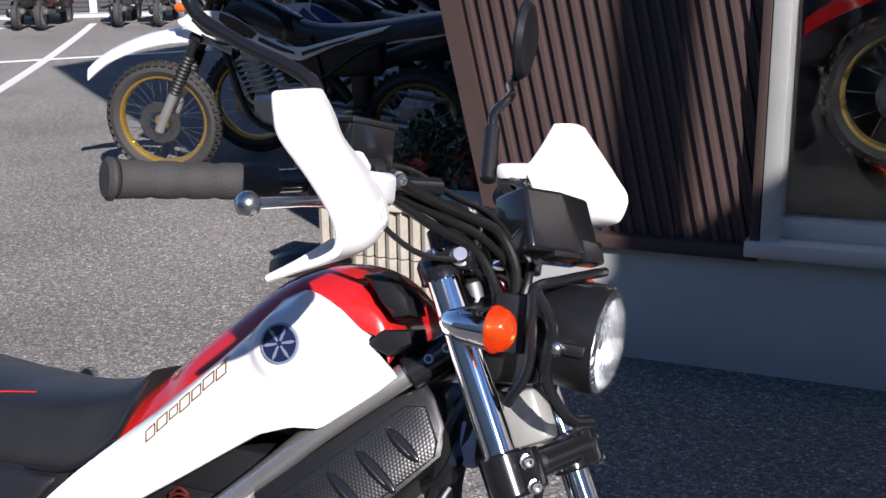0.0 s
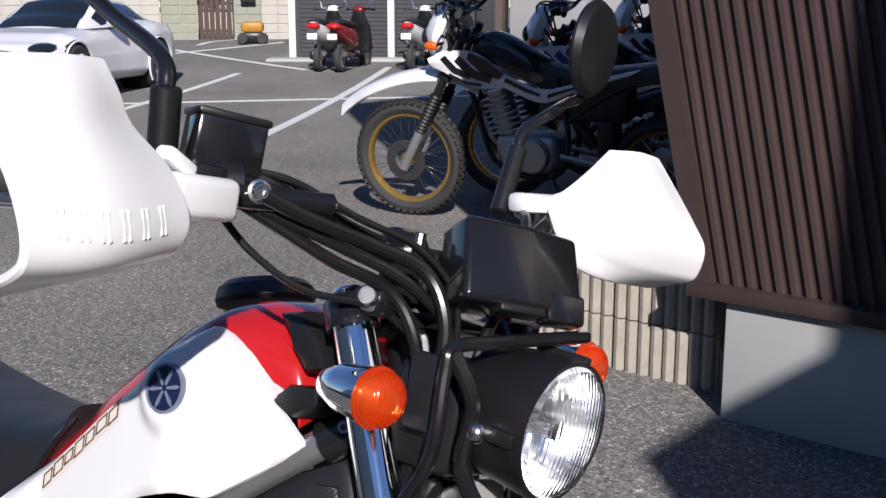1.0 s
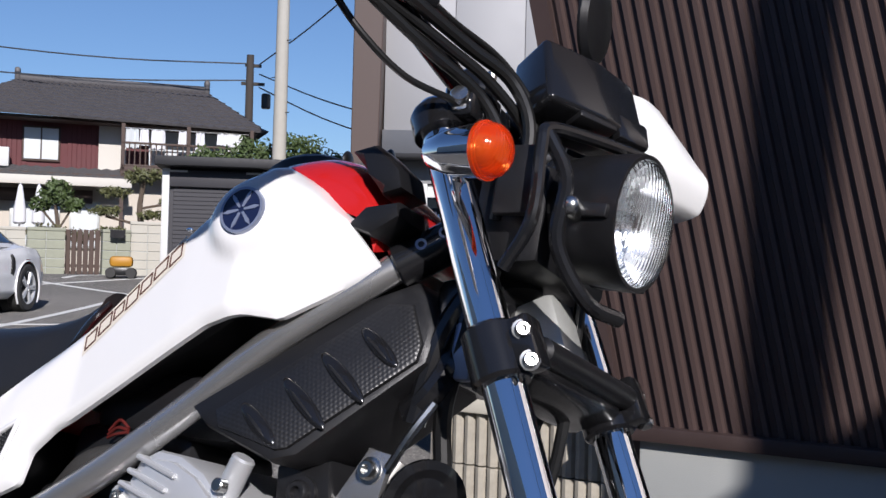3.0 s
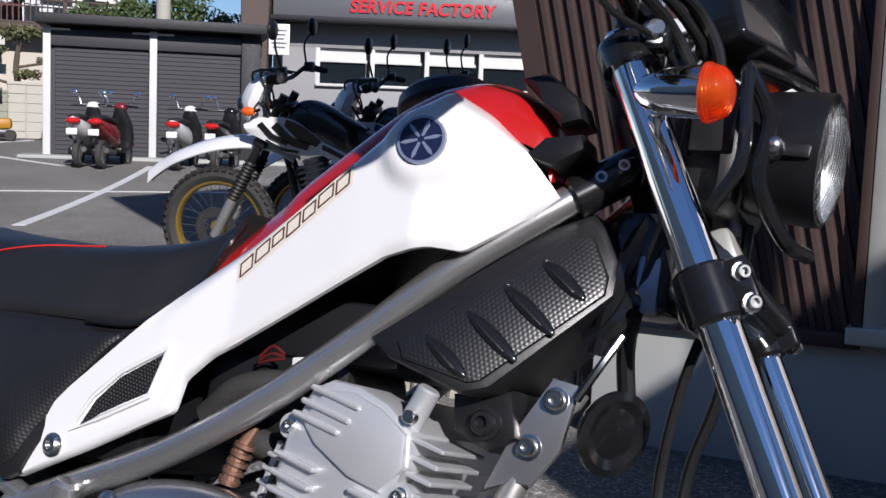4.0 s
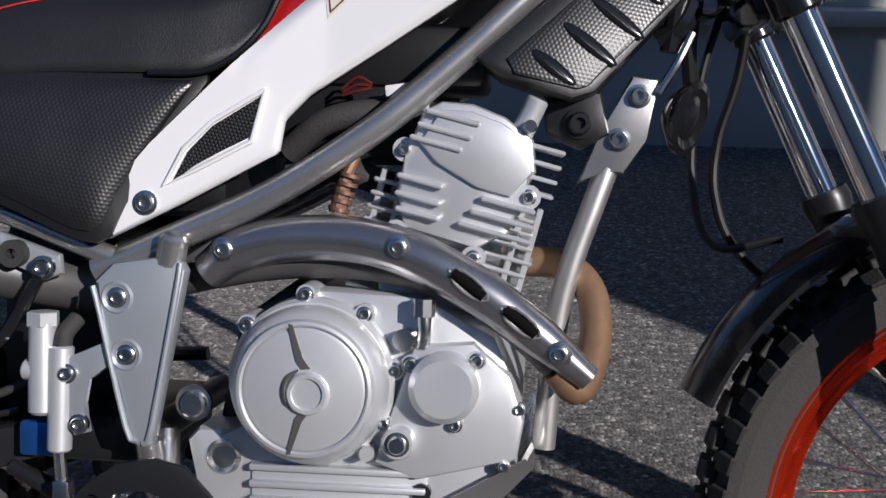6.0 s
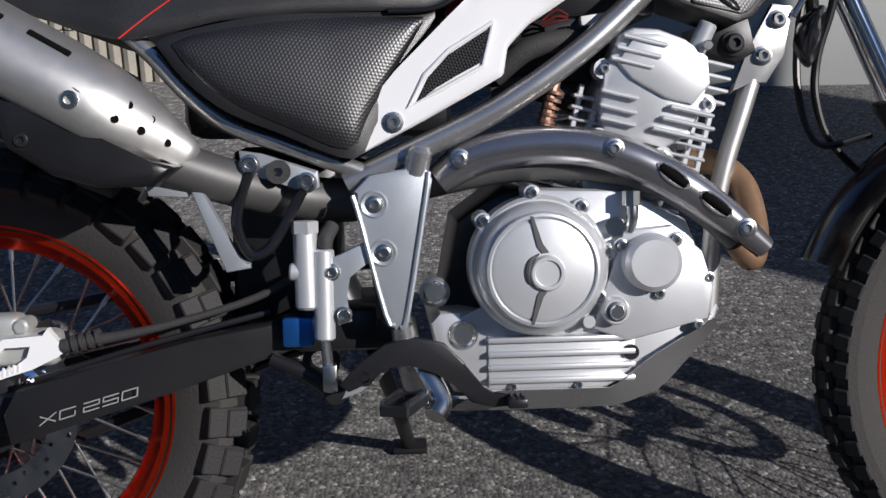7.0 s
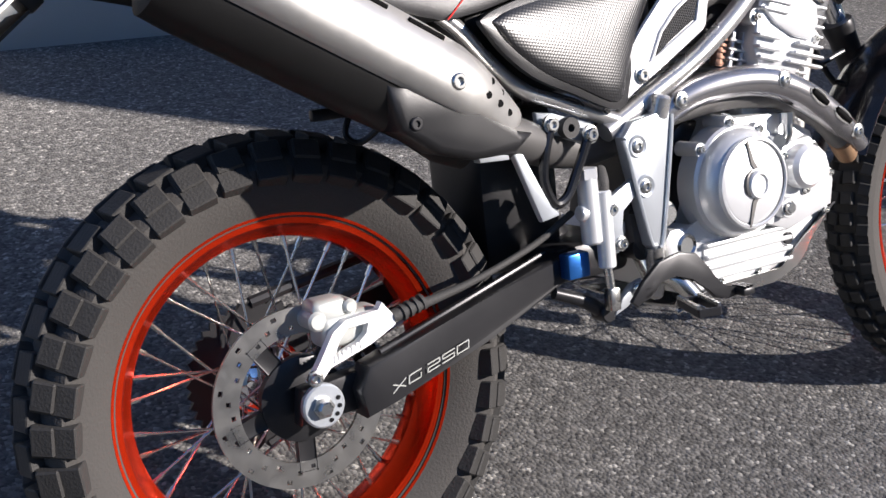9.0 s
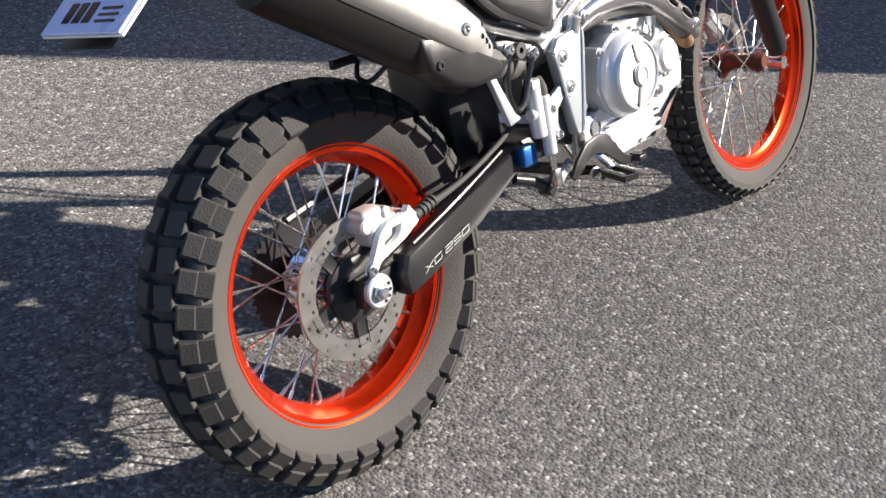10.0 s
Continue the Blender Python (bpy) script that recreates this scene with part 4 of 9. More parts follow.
for x0, x1, z in ((-0.052, 0.0, 0.060), (-0.056, -0.004, 0.046), (-0.060, -0.010, 0.033), (-0.062, -0.018, -0.004), (-0.060, -0.016, -0.020), (-0.056, -0.014, -0.034), (0.018, 0.070, -0.004), (0.012, 0.074, -0.018), (0.004, 0.074, -0.032)):
    bm = BM()
    box(bm, ((x0 + x1) / 2, -0.121, z), (x1 - x0, 0.014, 0.0048), HM, 0.0016, 1)
    part("rib", bm, M_ALU, head)
for k in range(4):
    bm = BM()
    box(bm, (0.064, -0.07, 0.055 - 0.014 * k), (0.036, 0.09, 0.0042), HM, 0.0012, 1)
    part("fin", bm, M_ALU, head)
for x, z in ((-0.062, 0.020), (0.060, 0.008), (-0.050, -0.056), (0.026, -0.060)):
    p = HM @ Vector((x, -0.112, z))
    bm = BM()
    lathe(bm, [(0.0, 0.02), (0.0115, 0.02), (0.0115, -0.004), (0.0, -0.004)], facing(p, (0, -1, 0)), 16)
    part("boss", bm, M_ALU, head)
    bolt(head, p + Vector((0, -0.004, 0)), r=0.0056, h=0.007)
bm = BM()
rod(bm, HM @ Vector((0.036, -0.10, 0.052)), HM @ Vector((0.044, -0.105, 0.098)), 0.0105, 18, 0.002)
part("breather_spout", bm, M_ALU, head)
bm = BM()
rod(bm, (0.835, -0.115, 0.403), (0.835, -0.125, 0.403), 0.006, 12, 0.001)
part("spout_bolt", bm, M_STEEL, head)

# crankcase details
case = [o for o in bike.children if o.name.startswith("crankcase")][0]
clutch = [o for o in bike.children if o.name.startswith("clutch_cover")][0]
bm = lathe(BM(), [(0.0, -0.1905), (0.0135, -0.1905), (0.0145, -0.193), (0.0175, -0.193), (0.0195, -0.190), (0.0205, -0.184), (0.0, -0.184)], Matrix.Translation((0.645, 0, 0.163)), 32)
part("centre_boss", bm, M_ALU, clutch, angle=18)
bm = lathe(BM(), [(0.0565, -0.186), (0.0585, -0.188), (0.0615, -0.187), (0.0635, -0.182), (0.0565, -0.182)], Matrix.Translation((0.641, 0, 0.166)), 64)
part("rim_ring", bm, M_ALU, clutch)
for s in (1, -1):
    bm = BM()
    pts = [(0.6395, 0.0185), (0.6340, 0.0260), (0.6265, 0.0590), (0.6300, 0.0585), (0.6400, 0.0290), (0.6470, 0.0195)]
    q = [bm.verts.new((x, -0.1882, 0.166 + s * z)) for x, z in pts]
    r = [bm.verts.new((x, -0.180, 0.166 + s * z)) for x, z in pts]
    bm.faces.new(q)
    for i in range(len(q)):
        bm.faces.new((q[i], q[(i + 1) % len(q)], r[(i + 1) % len(q)], r[i]))
    part("wing_groove", bm, M_PIPE, clutch)
bm = BM()
tube(bm, [(0.636, -0.187, 0.184), (0.6265, -0.1872, 0.176), (0.624, -0.1872, 0.165), (0.6265, -0.1872, 0.154), (0.636, -0.187, 0.147)], [0.001, 0.003, 0.0035, 0.003, 0.001], 8, 4)
part("wing_groove", bm, M_PIPE, clutch)
for a in (52, 95, 142, -30, 8):
    p = Vector((0.641 + 0.078 * math.cos(radians(a)), -0.138, 0.166 + 0.078 * math.sin(radians(a))))
    bm = lathe(BM(), [(0.0, 0.03), (0.0105, 0.03), (0.0095, -0.010), (0.0, -0.010)], facing(p, (0, -1, 0)), 14)
    part("boss", bm, M_ALU, case)
    bolt(case, p + Vector((0, -0.010, 0)), r=0.0055, h=0.006)
filt = [o for o in bike.children if o.name.startswith("oil_filter")][0]
bm = lathe(BM(), [(0.0, -0.152), (0.0745, -0.152), (0.0780, -0.148), (0.0790, -0.12), (0.0, -0.12)], Matrix.Translation((0.641, 0, 0.163)), 56)
part("clutch_flange", bm, M_ALU, case)
for a in (40, 150, 285):
    p = Vector((0.765 + 0.037 * math.cos(radians(a)), -0.150, 0.165 + 0.037 * math.sin(radians(a))))
    bm = lathe(BM(), [(0.0, 0.03), (0.009, 0.03), (0.009, -0.004), (0.0, -0.004)], facing(p, (0, -1, 0)), 12)
    part("boss", bm, M_ALU, filt)
    bolt(filt, p + Vector((0, -0.004, 0)), r=0.0055, h=0.006)
bm = prism(BM(), [(0.735, 0.20), (0.79, 0.205), (0.825, 0.175), (0.838, 0.135), (0.832, 0.098), (0.74, 0.075), (0.70, 0.09)], -0.150, -0.12, 0.006)
part("right_cover", bm, M_ALU, case)
bm = prism(BM(), [(0.583, 0.084), (0.583, 0.022), (0.735, 0.022), (0.748, 0.04), (0.752, 0.084)], -0.140, -0.12, 0.004)
part("sump", bm, M_ALU, case)
for z in (0.080, 0.064, 0.049, 0.034):
    bm = BM()
    box(bm, (0.666, -0.142, z), (0.166, 0.012, 0.0062), bevel=0.0018)
    part("rib", bm, M_ALU, case)
bm = lathe(BM(), [(0.0, 0.03), (0.017, 0.03), (0.017, -0.003), (0.014, -0.006), (0.011, -0.003), (0.0, -0.003)], facing((0.556, -0.134, 0.086), (0, -1, 0)), 24)
part("drain_plug", bm, M_STEEL, case)
bm = lathe(BM(), [(0.0, 0.03), (0.0155, 0.03), (0.0155, -0.012), (0.0135, -0.015), (0.0, -0.015)], facing((0.724, -0.150, 0.112), (0, -1, 0)), 24)
part("oil_bolt_boss", bm, M_ALU, case)
bolt(case, (0.724, -0.165, 0.112), r=0.0085, h=0.007, socket=False)
bm = lathe(BM(), [(0.0, 0.03), (0.007, 0.03), (0.007, -0.008), (0.0, -0.008)], facing((0.695, -0.150, 0.100), (0, -1, 0)), 14)
part("boss", bm, M_ALU, case)
for x, z in ((0.61, 0.026), (0.685, 0.026), (0.555, 0.03), (0.82, 0.092), (0.832, 0.145)):
    bolt(case, (x, -0.138 if x < 0.8 else -0.146, z), r=0.005, h=0.006)
bm = BM()
rod(bm, (0.745, -0.135, 0.062), (0.745, -0.144, 0.062), 0.009, 16)
part("drain_hole", bm, M_DARKMET, case)
bm = BM()
tube(bm, [(0.742, -0.145, 0.20), (0.745, -0.15, 0.215), (0.744, -0.15, 0.238)], 0.007, 12)
lathe(bm, [(0.0, -0.008), (0.0105, -0.008), (0.0105, 0.008), (0, 0.008)], facing((0.744, -0.15, 0.236), (0, 0, 1)), 8)
lathe(bm, [(0.0, -0.006), (0.011, -0.006), (0.011, 0.01), (0, 0.01)], facing((0.727, -0.146, 0.205), (-0.3, -1, 0)), 8)
part("oil_pipe_joint", bm, M_STEEL, case)
bm = BM()
box(bm, (0.745, -0.10, 0.245), (0.10, 0.03, 0.03), bevel=0.006)
part("case_block", bm, M_PLATE, case)

# the covers stand close to the case
for ob in (clutch, filt, *clutch.children, *filt.children):
    for v in ob.data.vertices:
        v.co.y += 0.011
    for v in ob.data.vertices if ob is clutch or ob.parent is clutch else ():
        v.co.z -= 0.004
for ob in case.children:
    for v in ob.data.vertices:
        v.co.y += 0.008

# exhaust
bm = BM()
tube(bm, [(0.835, -0.015, 0.272), (0.872, -0.026, 0.270), (0.899, -0.050, 0.244), (0.902, -0.085, 0.198), (0.886, -0.125, 0.165), (0.865, -0.135, 0.185)], 0.0155, 16)
bp("exhaust_pipe", bm, M_HEADER, "heat-tinted exhaust header pipe")
bm = BM()
tube(bm, [(0.865, -0.133, 0.187), (0.82, -0.132, 0.225), (0.76, -0.125, 0.258), (0.68, -0.118, 0.272), (0.60, -0.108, 0.268), (0.53, -0.098, 0.255), (0.44, -0.085, 0.235), (0.36, -0.105, 0.245), (0.29, -0.145, 0.268), (0.24, -0.16, 0.29)], 0.0150, 16)
bp("exhaust_pipe", bm, M_PIPE)
bm = BM()
tube(bm, [(0.48, -0.080, 0.243), (0.42, -0.086, 0.238), (0.36, -0.102, 0.246), (0.30, -0.134, 0.264), (0.23, -0.155, 0.290)], 0.0255, 20)
bp("middle_pipe", bm, M_PIPE, "grey middle exhaust pipe")
bm = BM()
line = [(0.533, -0.112, 0.259), (0.562, -0.116, 0.279), (0.60, -0.123, 0.291), (0.65, -0.132, 0.296), (0.70, -0.139, 0.292), (0.745, -0.143, 0.278), (0.80, -0.145, 0.249), (0.85, -0.146, 0.213), (0.895, -0.144, 0.177)]
tube(bm, line, [0.018, 0.0215, 0.0215, 0.0215, 0.0215, 0.022, 0.0215, 0.019, 0.012], 24, 6)
shield = bp("heat_shield", bm, M_SHIELD, "brushed steel exhaust heat shield with slots")
# shield slots: black bars in the surface, coloured like shaded openings
for x, z in ((0.785, 0.2605), (0.832, 0.229)):
    bm = BM()
    d = Vector((0.014, 0, -0.0105))
    c = Vector((x, -0.1655, z))
    tube(bm, [c - d, c + d], 0.0052, 12, 1, 1.0)
    part("slot", bm, M_HOLESHADE, shield)
    bm = BM()
    tube(bm, [c - d * 1.25 + Vector((0, 0, 0.0)), c - d * 0.6 + Vector((0.004, -0.001, 0.0055)), c + d * 0.6 + Vector((0.004, -0.001, 0.0055)), c + d * 1.25, c + d * 0.6 - Vector((0.004, 0.001, 0.0055)), c - d * 0.6 - Vector((0.004, 0.001, 0.0055)), c - d * 1.25], 0.0014, 6, 2)
    part("slot_rim", bm, M_BRUSH, shield)
for q in ((0.555, -0.1365, 0.283), (0.721, -0.1625, 0.291), (0.867, -0.1635, 0.201)):
    bolt(shield, q, r=0.0085, h=0.004)


def along(s, n, y):
    """A place on the silencer: s runs forward and down its axis, n up across it."""
    return Vector((0.866 * s + 0.502 * n, y, 0.43 - 0.502 * s + 0.866 * n))


bm = BM()
rings = []
for s, k in ((-0.150, 0.80), (-0.145, 0.97), (-0.115, 1.0), (0.10, 1.0), (0.17, 0.98), (0.215, 0.80), (0.25, 0.50)):
    cn = -0.004 - 0.03 * max(0, (s - 0.17) / 0.08)
    rings.append([bm.verts.new(along(s, cn + 0.060 * k * math.sin(a), -0.163 + 0.049 * k * math.cos(a))) for a in [2 * math.pi * j / 32 for j in range(32)]])
ring_faces(bm, rings)
sil = bp("silencer", bm, M_SILENCER, "black silencer under a pale metal cover")
bm = BM()
rod(bm, along(-0.16, 0.0, -0.16), along(-0.20, 0.004, -0.16), 0.019, 20)
part("tail_pipe", bm, M_DARKMET, sil)
SEC = [(0.056, -0.120), (0.064, -0.150), (0.062, -0.180), (0.044, -0.212), (0.022, -0.223), (0.000, -0.225), (-0.016, -0.217), (-0.020, -0.205)]
bm = BM()
ro, ri = [], []
for s, top, low, sy in ((-0.142, 0.86, 0.7, 0.94), (-0.132, 1.0, 1.0, 1.0), (0.0, 1.0, 1.0, 1.0), (0.14, 1.0, 1.0, 0.985), (0.19, 0.97, 1.0, 0.95), (0.222, 0.88, 1.0, 0.84), (0.250, 0.76, 0.9, 0.60), (0.278, 0.62, 0.4, 0.32), (0.298, 0.50, -0.4, 0.15), (0.305, 0.42, -0.9, 0.08)):
    a = [along(s, n * (top if n > 0 else low), -0.163 + (y + 0.163) * sy) for n, y in SEC]
    ro.append([bm.verts.new(p) for p in a])
    ri.append([bm.verts.new(p + Vector((0, 0.004, -0.003))) for p in a])
ring_faces(bm, ro, closed=False)
ring_faces(bm, ri, closed=False)
for r in (0, -1):
    for i in range(len(SEC) - 1):
        bm.faces.new((ro[r][i], ro[r][i + 1], ri[r][i + 1], ri[r][i]))
for i in range(len(ro) - 1):
    for e in (0, -1):
        bm.faces.new((ro[i][e], ro[i + 1][e], ri[i + 1][e], ri[i][e]))
scov = bp("silencer_cover", bm, M_BRUSH, "pale brushed metal silencer cover with dark slots", angle=48)
bm = BM()
tube(bm, [along(-0.13, 0.0565, -0.122), along(0.14, 0.0565, -0.122)], 0.0042, 10, 1)
part("rolled_edge", bm, M_CHROME, scov)
# cover slots are solid black bars, the shade inside them painted
for k in range(4):
    s = -0.095 + k * 0.075
    bm = BM()
    tube(bm, [along(s - 0.023, 0.0505, -0.2015), along(s + 0.023, 0.0505, -0.2015)], 0.0036, 10, 1)
    part("slot", bm, M_HOLESHADE, scov)
for s, n, y in ((-0.062, 0.018, -0.2235), (0.178, 0.012, -0.219)):
    bolt(scov, along(s, n, y), r=0.0095, h=0.006)
# small holes drawn as black discs, dark as the shade within
for s, n, y in ((0.224, 0.016, -0.2120), (0.250, 0.017, -0.1985), (0.276, 0.017, -0.1815), (0.228, 0.034, -0.2010), (0.252, 0.031, -0.1885)):
    bm = lathe(BM(), [(0.0, -0.002), (0.0042, -0.002), (0.0042, 0.006), (0.0, 0.006)], facing(along(s, n, y), (0.15, -1, 0.2)), 12)
    part("hole", bm, M_HOLESHADE, scov)
bm = BM()
prism(bm, [(0.075, 0.362), (0.10, 0.350), (0.17, 0.310), (0.235, 0.288), (0.262, 0.282), (0.235, 0.262), (0.18, 0.262), (0.135, 0.275), (0.09, 0.305)], -0.212, -0.16, 0.010, 3)
low = bp("silencer_guard", bm, M_BLACK, "black lower heat guard")
bolt(low, (0.108, -0.211, 0.312), r=0.0075, h=0.004, material=M_DARKMET)

# right-hand controls: brake master cylinder, pedal, foot peg
bm = BM()
rod(bm, (0.384, -0.140, 0.214), (0.385, -0.142, 0.122), 0.0135, 18, 0.003)
rod(bm, (0.384, -0.140, 0.219), (0.384, -0.140, 0.205), 0.0155, 6, 0.001)
rod(bm, (0.404, -0.144, 0.188), (0.403, -0.146, 0.088), 0.0115, 16, 0.002)
rod(bm, (0.366, -0.142, 0.164), (0.39, -0.142, 0.162), 0.010, 14, 0.002)
box(bm, (0.395, -0.138, 0.150), (0.030, 0.016, 0.06), bevel=0.003)
master = bp("brake_cylinder", bm, M_ALU, "silver rear brake master cylinder")
bm = BM()
tube(bm, [(0.405, -0.144, 0.188), (0.407, -0.142, 0.200), (0.413, -0.13, 0.212)], 0.0085, 12)
part("rubber_cap", bm, M_RUBBER, master)
bm = BM()
box(bm, (0.372, -0.118, 0.094), (0.035, 0.022, 0.034), bevel=0.004)
part("blue_end", bm, M_BLUE, master, "bright blue anodised fitting")
bm = prism(BM(), [(0.408, 0.176), (0.452, 0.196), (0.460, 0.176), (0.430, 0.158), (0.426, 0.135), (0.433, 0.108), (0.418, 0.104), (0.406, 0.145)], -0.150, -0.140, 0.002)
part("bracket", bm, M_PLATE, master)
for q in ((0.412, -0.152, 0.163), (0.424, -0.152, 0.116)):
    bolt(master, q, r=0.007, h=0.006)
bm = BM()
rod(bm, (0.403, -0.146, 0.088), (0.408, -0.146, 0.030), 0.006, 10)
box(bm, (0.407, -0.146, 0.046), (0.016, 0.016, 0.03), bevel=0.002)
part("push_rod", bm, M_STEEL, master)
bm = BM()
tube(bm, [(0.468, -0.12, 0.145), (0.472, -0.122, 0.112), (0.482, -0.122, 0.082)], [0.008, 0.013, 0.006], 10)
tube(bm, [(0.460, -0.118, 0.165), (0.466, -0.118, 0.135), (0.49, -0.12, 0.10)], 0.006, 8)
bp("brake_switch", bm, M_RUBBER)
bm = BM()
tube(bm, [(0.340, -0.112, 0.062), (0.382, -0.118, 0.044), (0.410, -0.120, 0.024)], [0.008, 0.0095, 0.010], 12, 4)
rod(bm, (0.411, -0.134, 0.023), (0.411, -0.108, 0.023), 0.0125, 20, 0.002)
bp("linkage_arm", bm, M_DARKMET, "black suspension linkage arm")
bm = prism(BM(), [(0.418, 0.018), (0.440, 0.026), (0.456, 0.038), (0.472, 0.050), (0.466, 0.060), (0.446, 0.054), (0.428, 0.038)], -0.136, -0.128, 0.002)
lug = bp("frame_lug", bm, M_PLATE)
bolt(lug, (0.456, -0.137, 0.047), r=0.0065, h=0.004)
bm = prism(BM(), [(0.440, 0.066), (0.468, 0.086), (0.502, 0.092), (0.532, 0.085), (0.554, 0.062), (0.572, 0.034), (0.586, 0.026), (0.612, 0.026), (0.612, 0.014), (0.584, 0.012), (0.562, 0.018), (0.545, 0.036), (0.524, 0.054), (0.496, 0.064), (0.468, 0.062), (0.452, 0.044), (0.428, 0.034), (0.418, 0.042)], -0.172, -0.164, 0.0025)
pedal = bp("brake_pedal", bm, M_DARKMET, "flat black brake pedal")
bm = BM()
box(bm, (0.610, -0.174, 0.019), (0.022, 0.026, 0.011), bevel=0.003)
for k in range(3):
    box(bm, (0.604 + 0.006 * k, -0.174, 0.0255), (0.0025, 0.025, 0.004))
part("pedal_pad", bm, M_DARKMET, pedal)
bolt(pedal, (0.445, -0.168, 0.050), r=0.008, h=0.004, material=M_DARKMET)
bm = BM()
tube(bm, [(0.498, -0.13, 0.062), (0.512, -0.155, 0.050), (0.527, -0.172, 0.022), (0.520, -0.185, 0.008)], 0.0125, 14)
tube(bm, [(0.49, -0.10, 0.10), (0.497, -0.12, 0.06), (0.50, -0.13, 0.04)], 0.014, 12)
peg = bp("foot_peg", bm, M_STEEL, "steel foot peg with black teeth")
bm = BM()
PM = pose(0.487, -0.218, 0.030, 0, 0, -20) @ Matrix.Diagonal((0.66, 0.78, 0.42, 1))
for s in (-1, 1):
    box(bm, (0.021 * s, 0, 0), (0.006, 0.085, 0.026), PM, 0.001, 1)
box(bm, (0, -0.041, 0), (0.045, 0.006, 0.026), PM, 0.001, 1)
box(bm, (0, 0.041, 0), (0.045, 0.006, 0.026), PM, 0.001, 1)
box(bm, (0, 0, -0.004), (0.010, 0.07, 0.010), PM)
plate_part = part("peg_plate", bm, M_DARKMET, peg)
for s in (-1, 1):
    bm = BM()
    for k in range(8):
        box(bm, (0.021 * s, -0.037 + 0.0105 * k, 0.018), (0.007, 0.0055, 0.012), PM)
    part("peg_teeth", bm, M_STEEL, plate_part, "worn bright teeth")
bm = BM()
tube(bm, [(0.512, -0.18, 0.022), (0.497, -0.186, 0.024), (0.480, -0.184, 0.018)], 0.004, 8)
part("return_spring", bm, M_STEEL, peg)

# passenger peg bracket
bm = BM()
tube(bm, [(0.330, -0.148, 0.280), (0.318, -0.150, 0.25), (0.312, -0.150, 0.215), (0.325, -0.150, 0.185), (0.345, -0.150, 0.190), (0.365, -0.148, 0.22), (0.388, -0.147, 0.261)], 0.0062, 10)
hangr = bp("passenger_bracket", bm, M_GLOSS, "black looped bracket of the passenger peg")
bolt(hangr, (0.328, -0.152, 0.281), r=0.0085)
bolt(hangr, (0.388, -0.151, 0.261), r=0.0085)
bm = prism(BM(), [(0.315, 0.297), (0.34, 0.293), (0.40, 0.273), (0.402, 0.255), (0.385, 0.248), (0.345, 0.268), (0.318, 0.270)], -0.140, -0.130, 0.003)
part("bracket_plate", bm, M_PLATE, hangr)
bm = lathe(BM(), [(0.005, -0.01), (0.013, -0.01), (0.013, 0.01), (0.005, 0.01)], facing((0.358, -0.142, 0.273), (0, -1, 0)), 18, closed=True)
part("bush", bm, M_RUBBER, hangr)
bm = BM()
prism(bm, [(0.262, 0.262), (0.278, 0.258), (0.312, 0.180), (0.326, 0.176), (0.326, 0.170), (0.300, 0.166)], -0.158, -0.146, 0.003)
prism(bm, [(0.215, 0.272), (0.26, 0.260), (0.262, 0.248), (0.22, 0.250)], -0.155, -0.140, 0.002)
part("folded_peg", bm, M_PLATE, hangr)

# rear brake caliper, guard, axle
bm = BM()
box(bm, (0.060, -0.078, 0.078), (0.080, 0.044, 0.040), pose(0, 0, 0, 0, 0, 0), 0.010, 3)
box(bm, (0.036, -0.076, 0.102), (0.046, 0.040, 0.030), pose(0, 0, 0), 0.010, 3)
rod(bm, (0.018, -0.060, 0.094), (0.018, -0.098, 0.094), 0.012, 16, 0.003)
rod(bm, (0.060, -0.060, 0.104), (0.060, -0.100, 0.104), 0.009, 16, 0.003)
calip = bp("brake_caliper", bm, M_ALFRAME, "pale cast rear brake caliper")
GO = [(-0.008, 0.030), (0.004, 0.026), (0.020, 0.042), (0.075, 0.058), (0.105, 0.072), (0.118, 0.083), (0.106, 0.088), (0.098, 0.098), (0.094, 0.104), (0.088, 0.096), (0.045, 0.093), (0.028, 0.082), (0.008, 0.052)]
GI = [(0.026, 0.052), (0.058, 0.063), (0.070, 0.072), (0.074, 0.084), (0.046, 0.083), (0.034, 0.070)]
bm = BM()


def frame_plate(bm, outer, inner, y0, y1):
    """A plate with a window: the outline joined to the hole by faces."""
    o0 = [bm.verts.new((x, y0, z)) for x, z in outer]
    i0 = [bm.verts.new((x, y0, z)) for x, z in inner]
    e = []
    for ring in (o0, i0):
        for k in range(len(ring)):
            e.append(bm.edges.new((ring[k], ring[(k + 1) % len(ring)])))
    g = bmesh.ops.triangle_fill(bm, edges=e, use_beauty=True)
    fs = [f for f in g["geom"] if isinstance(f, bmesh.types.BMFace)]
    r = bmesh.ops.extrude_face_region(bm, geom=fs)
    for v in r["geom"]:
        if isinstance(v, bmesh.types.BMVert):
            v.co.y = y1
    return bm


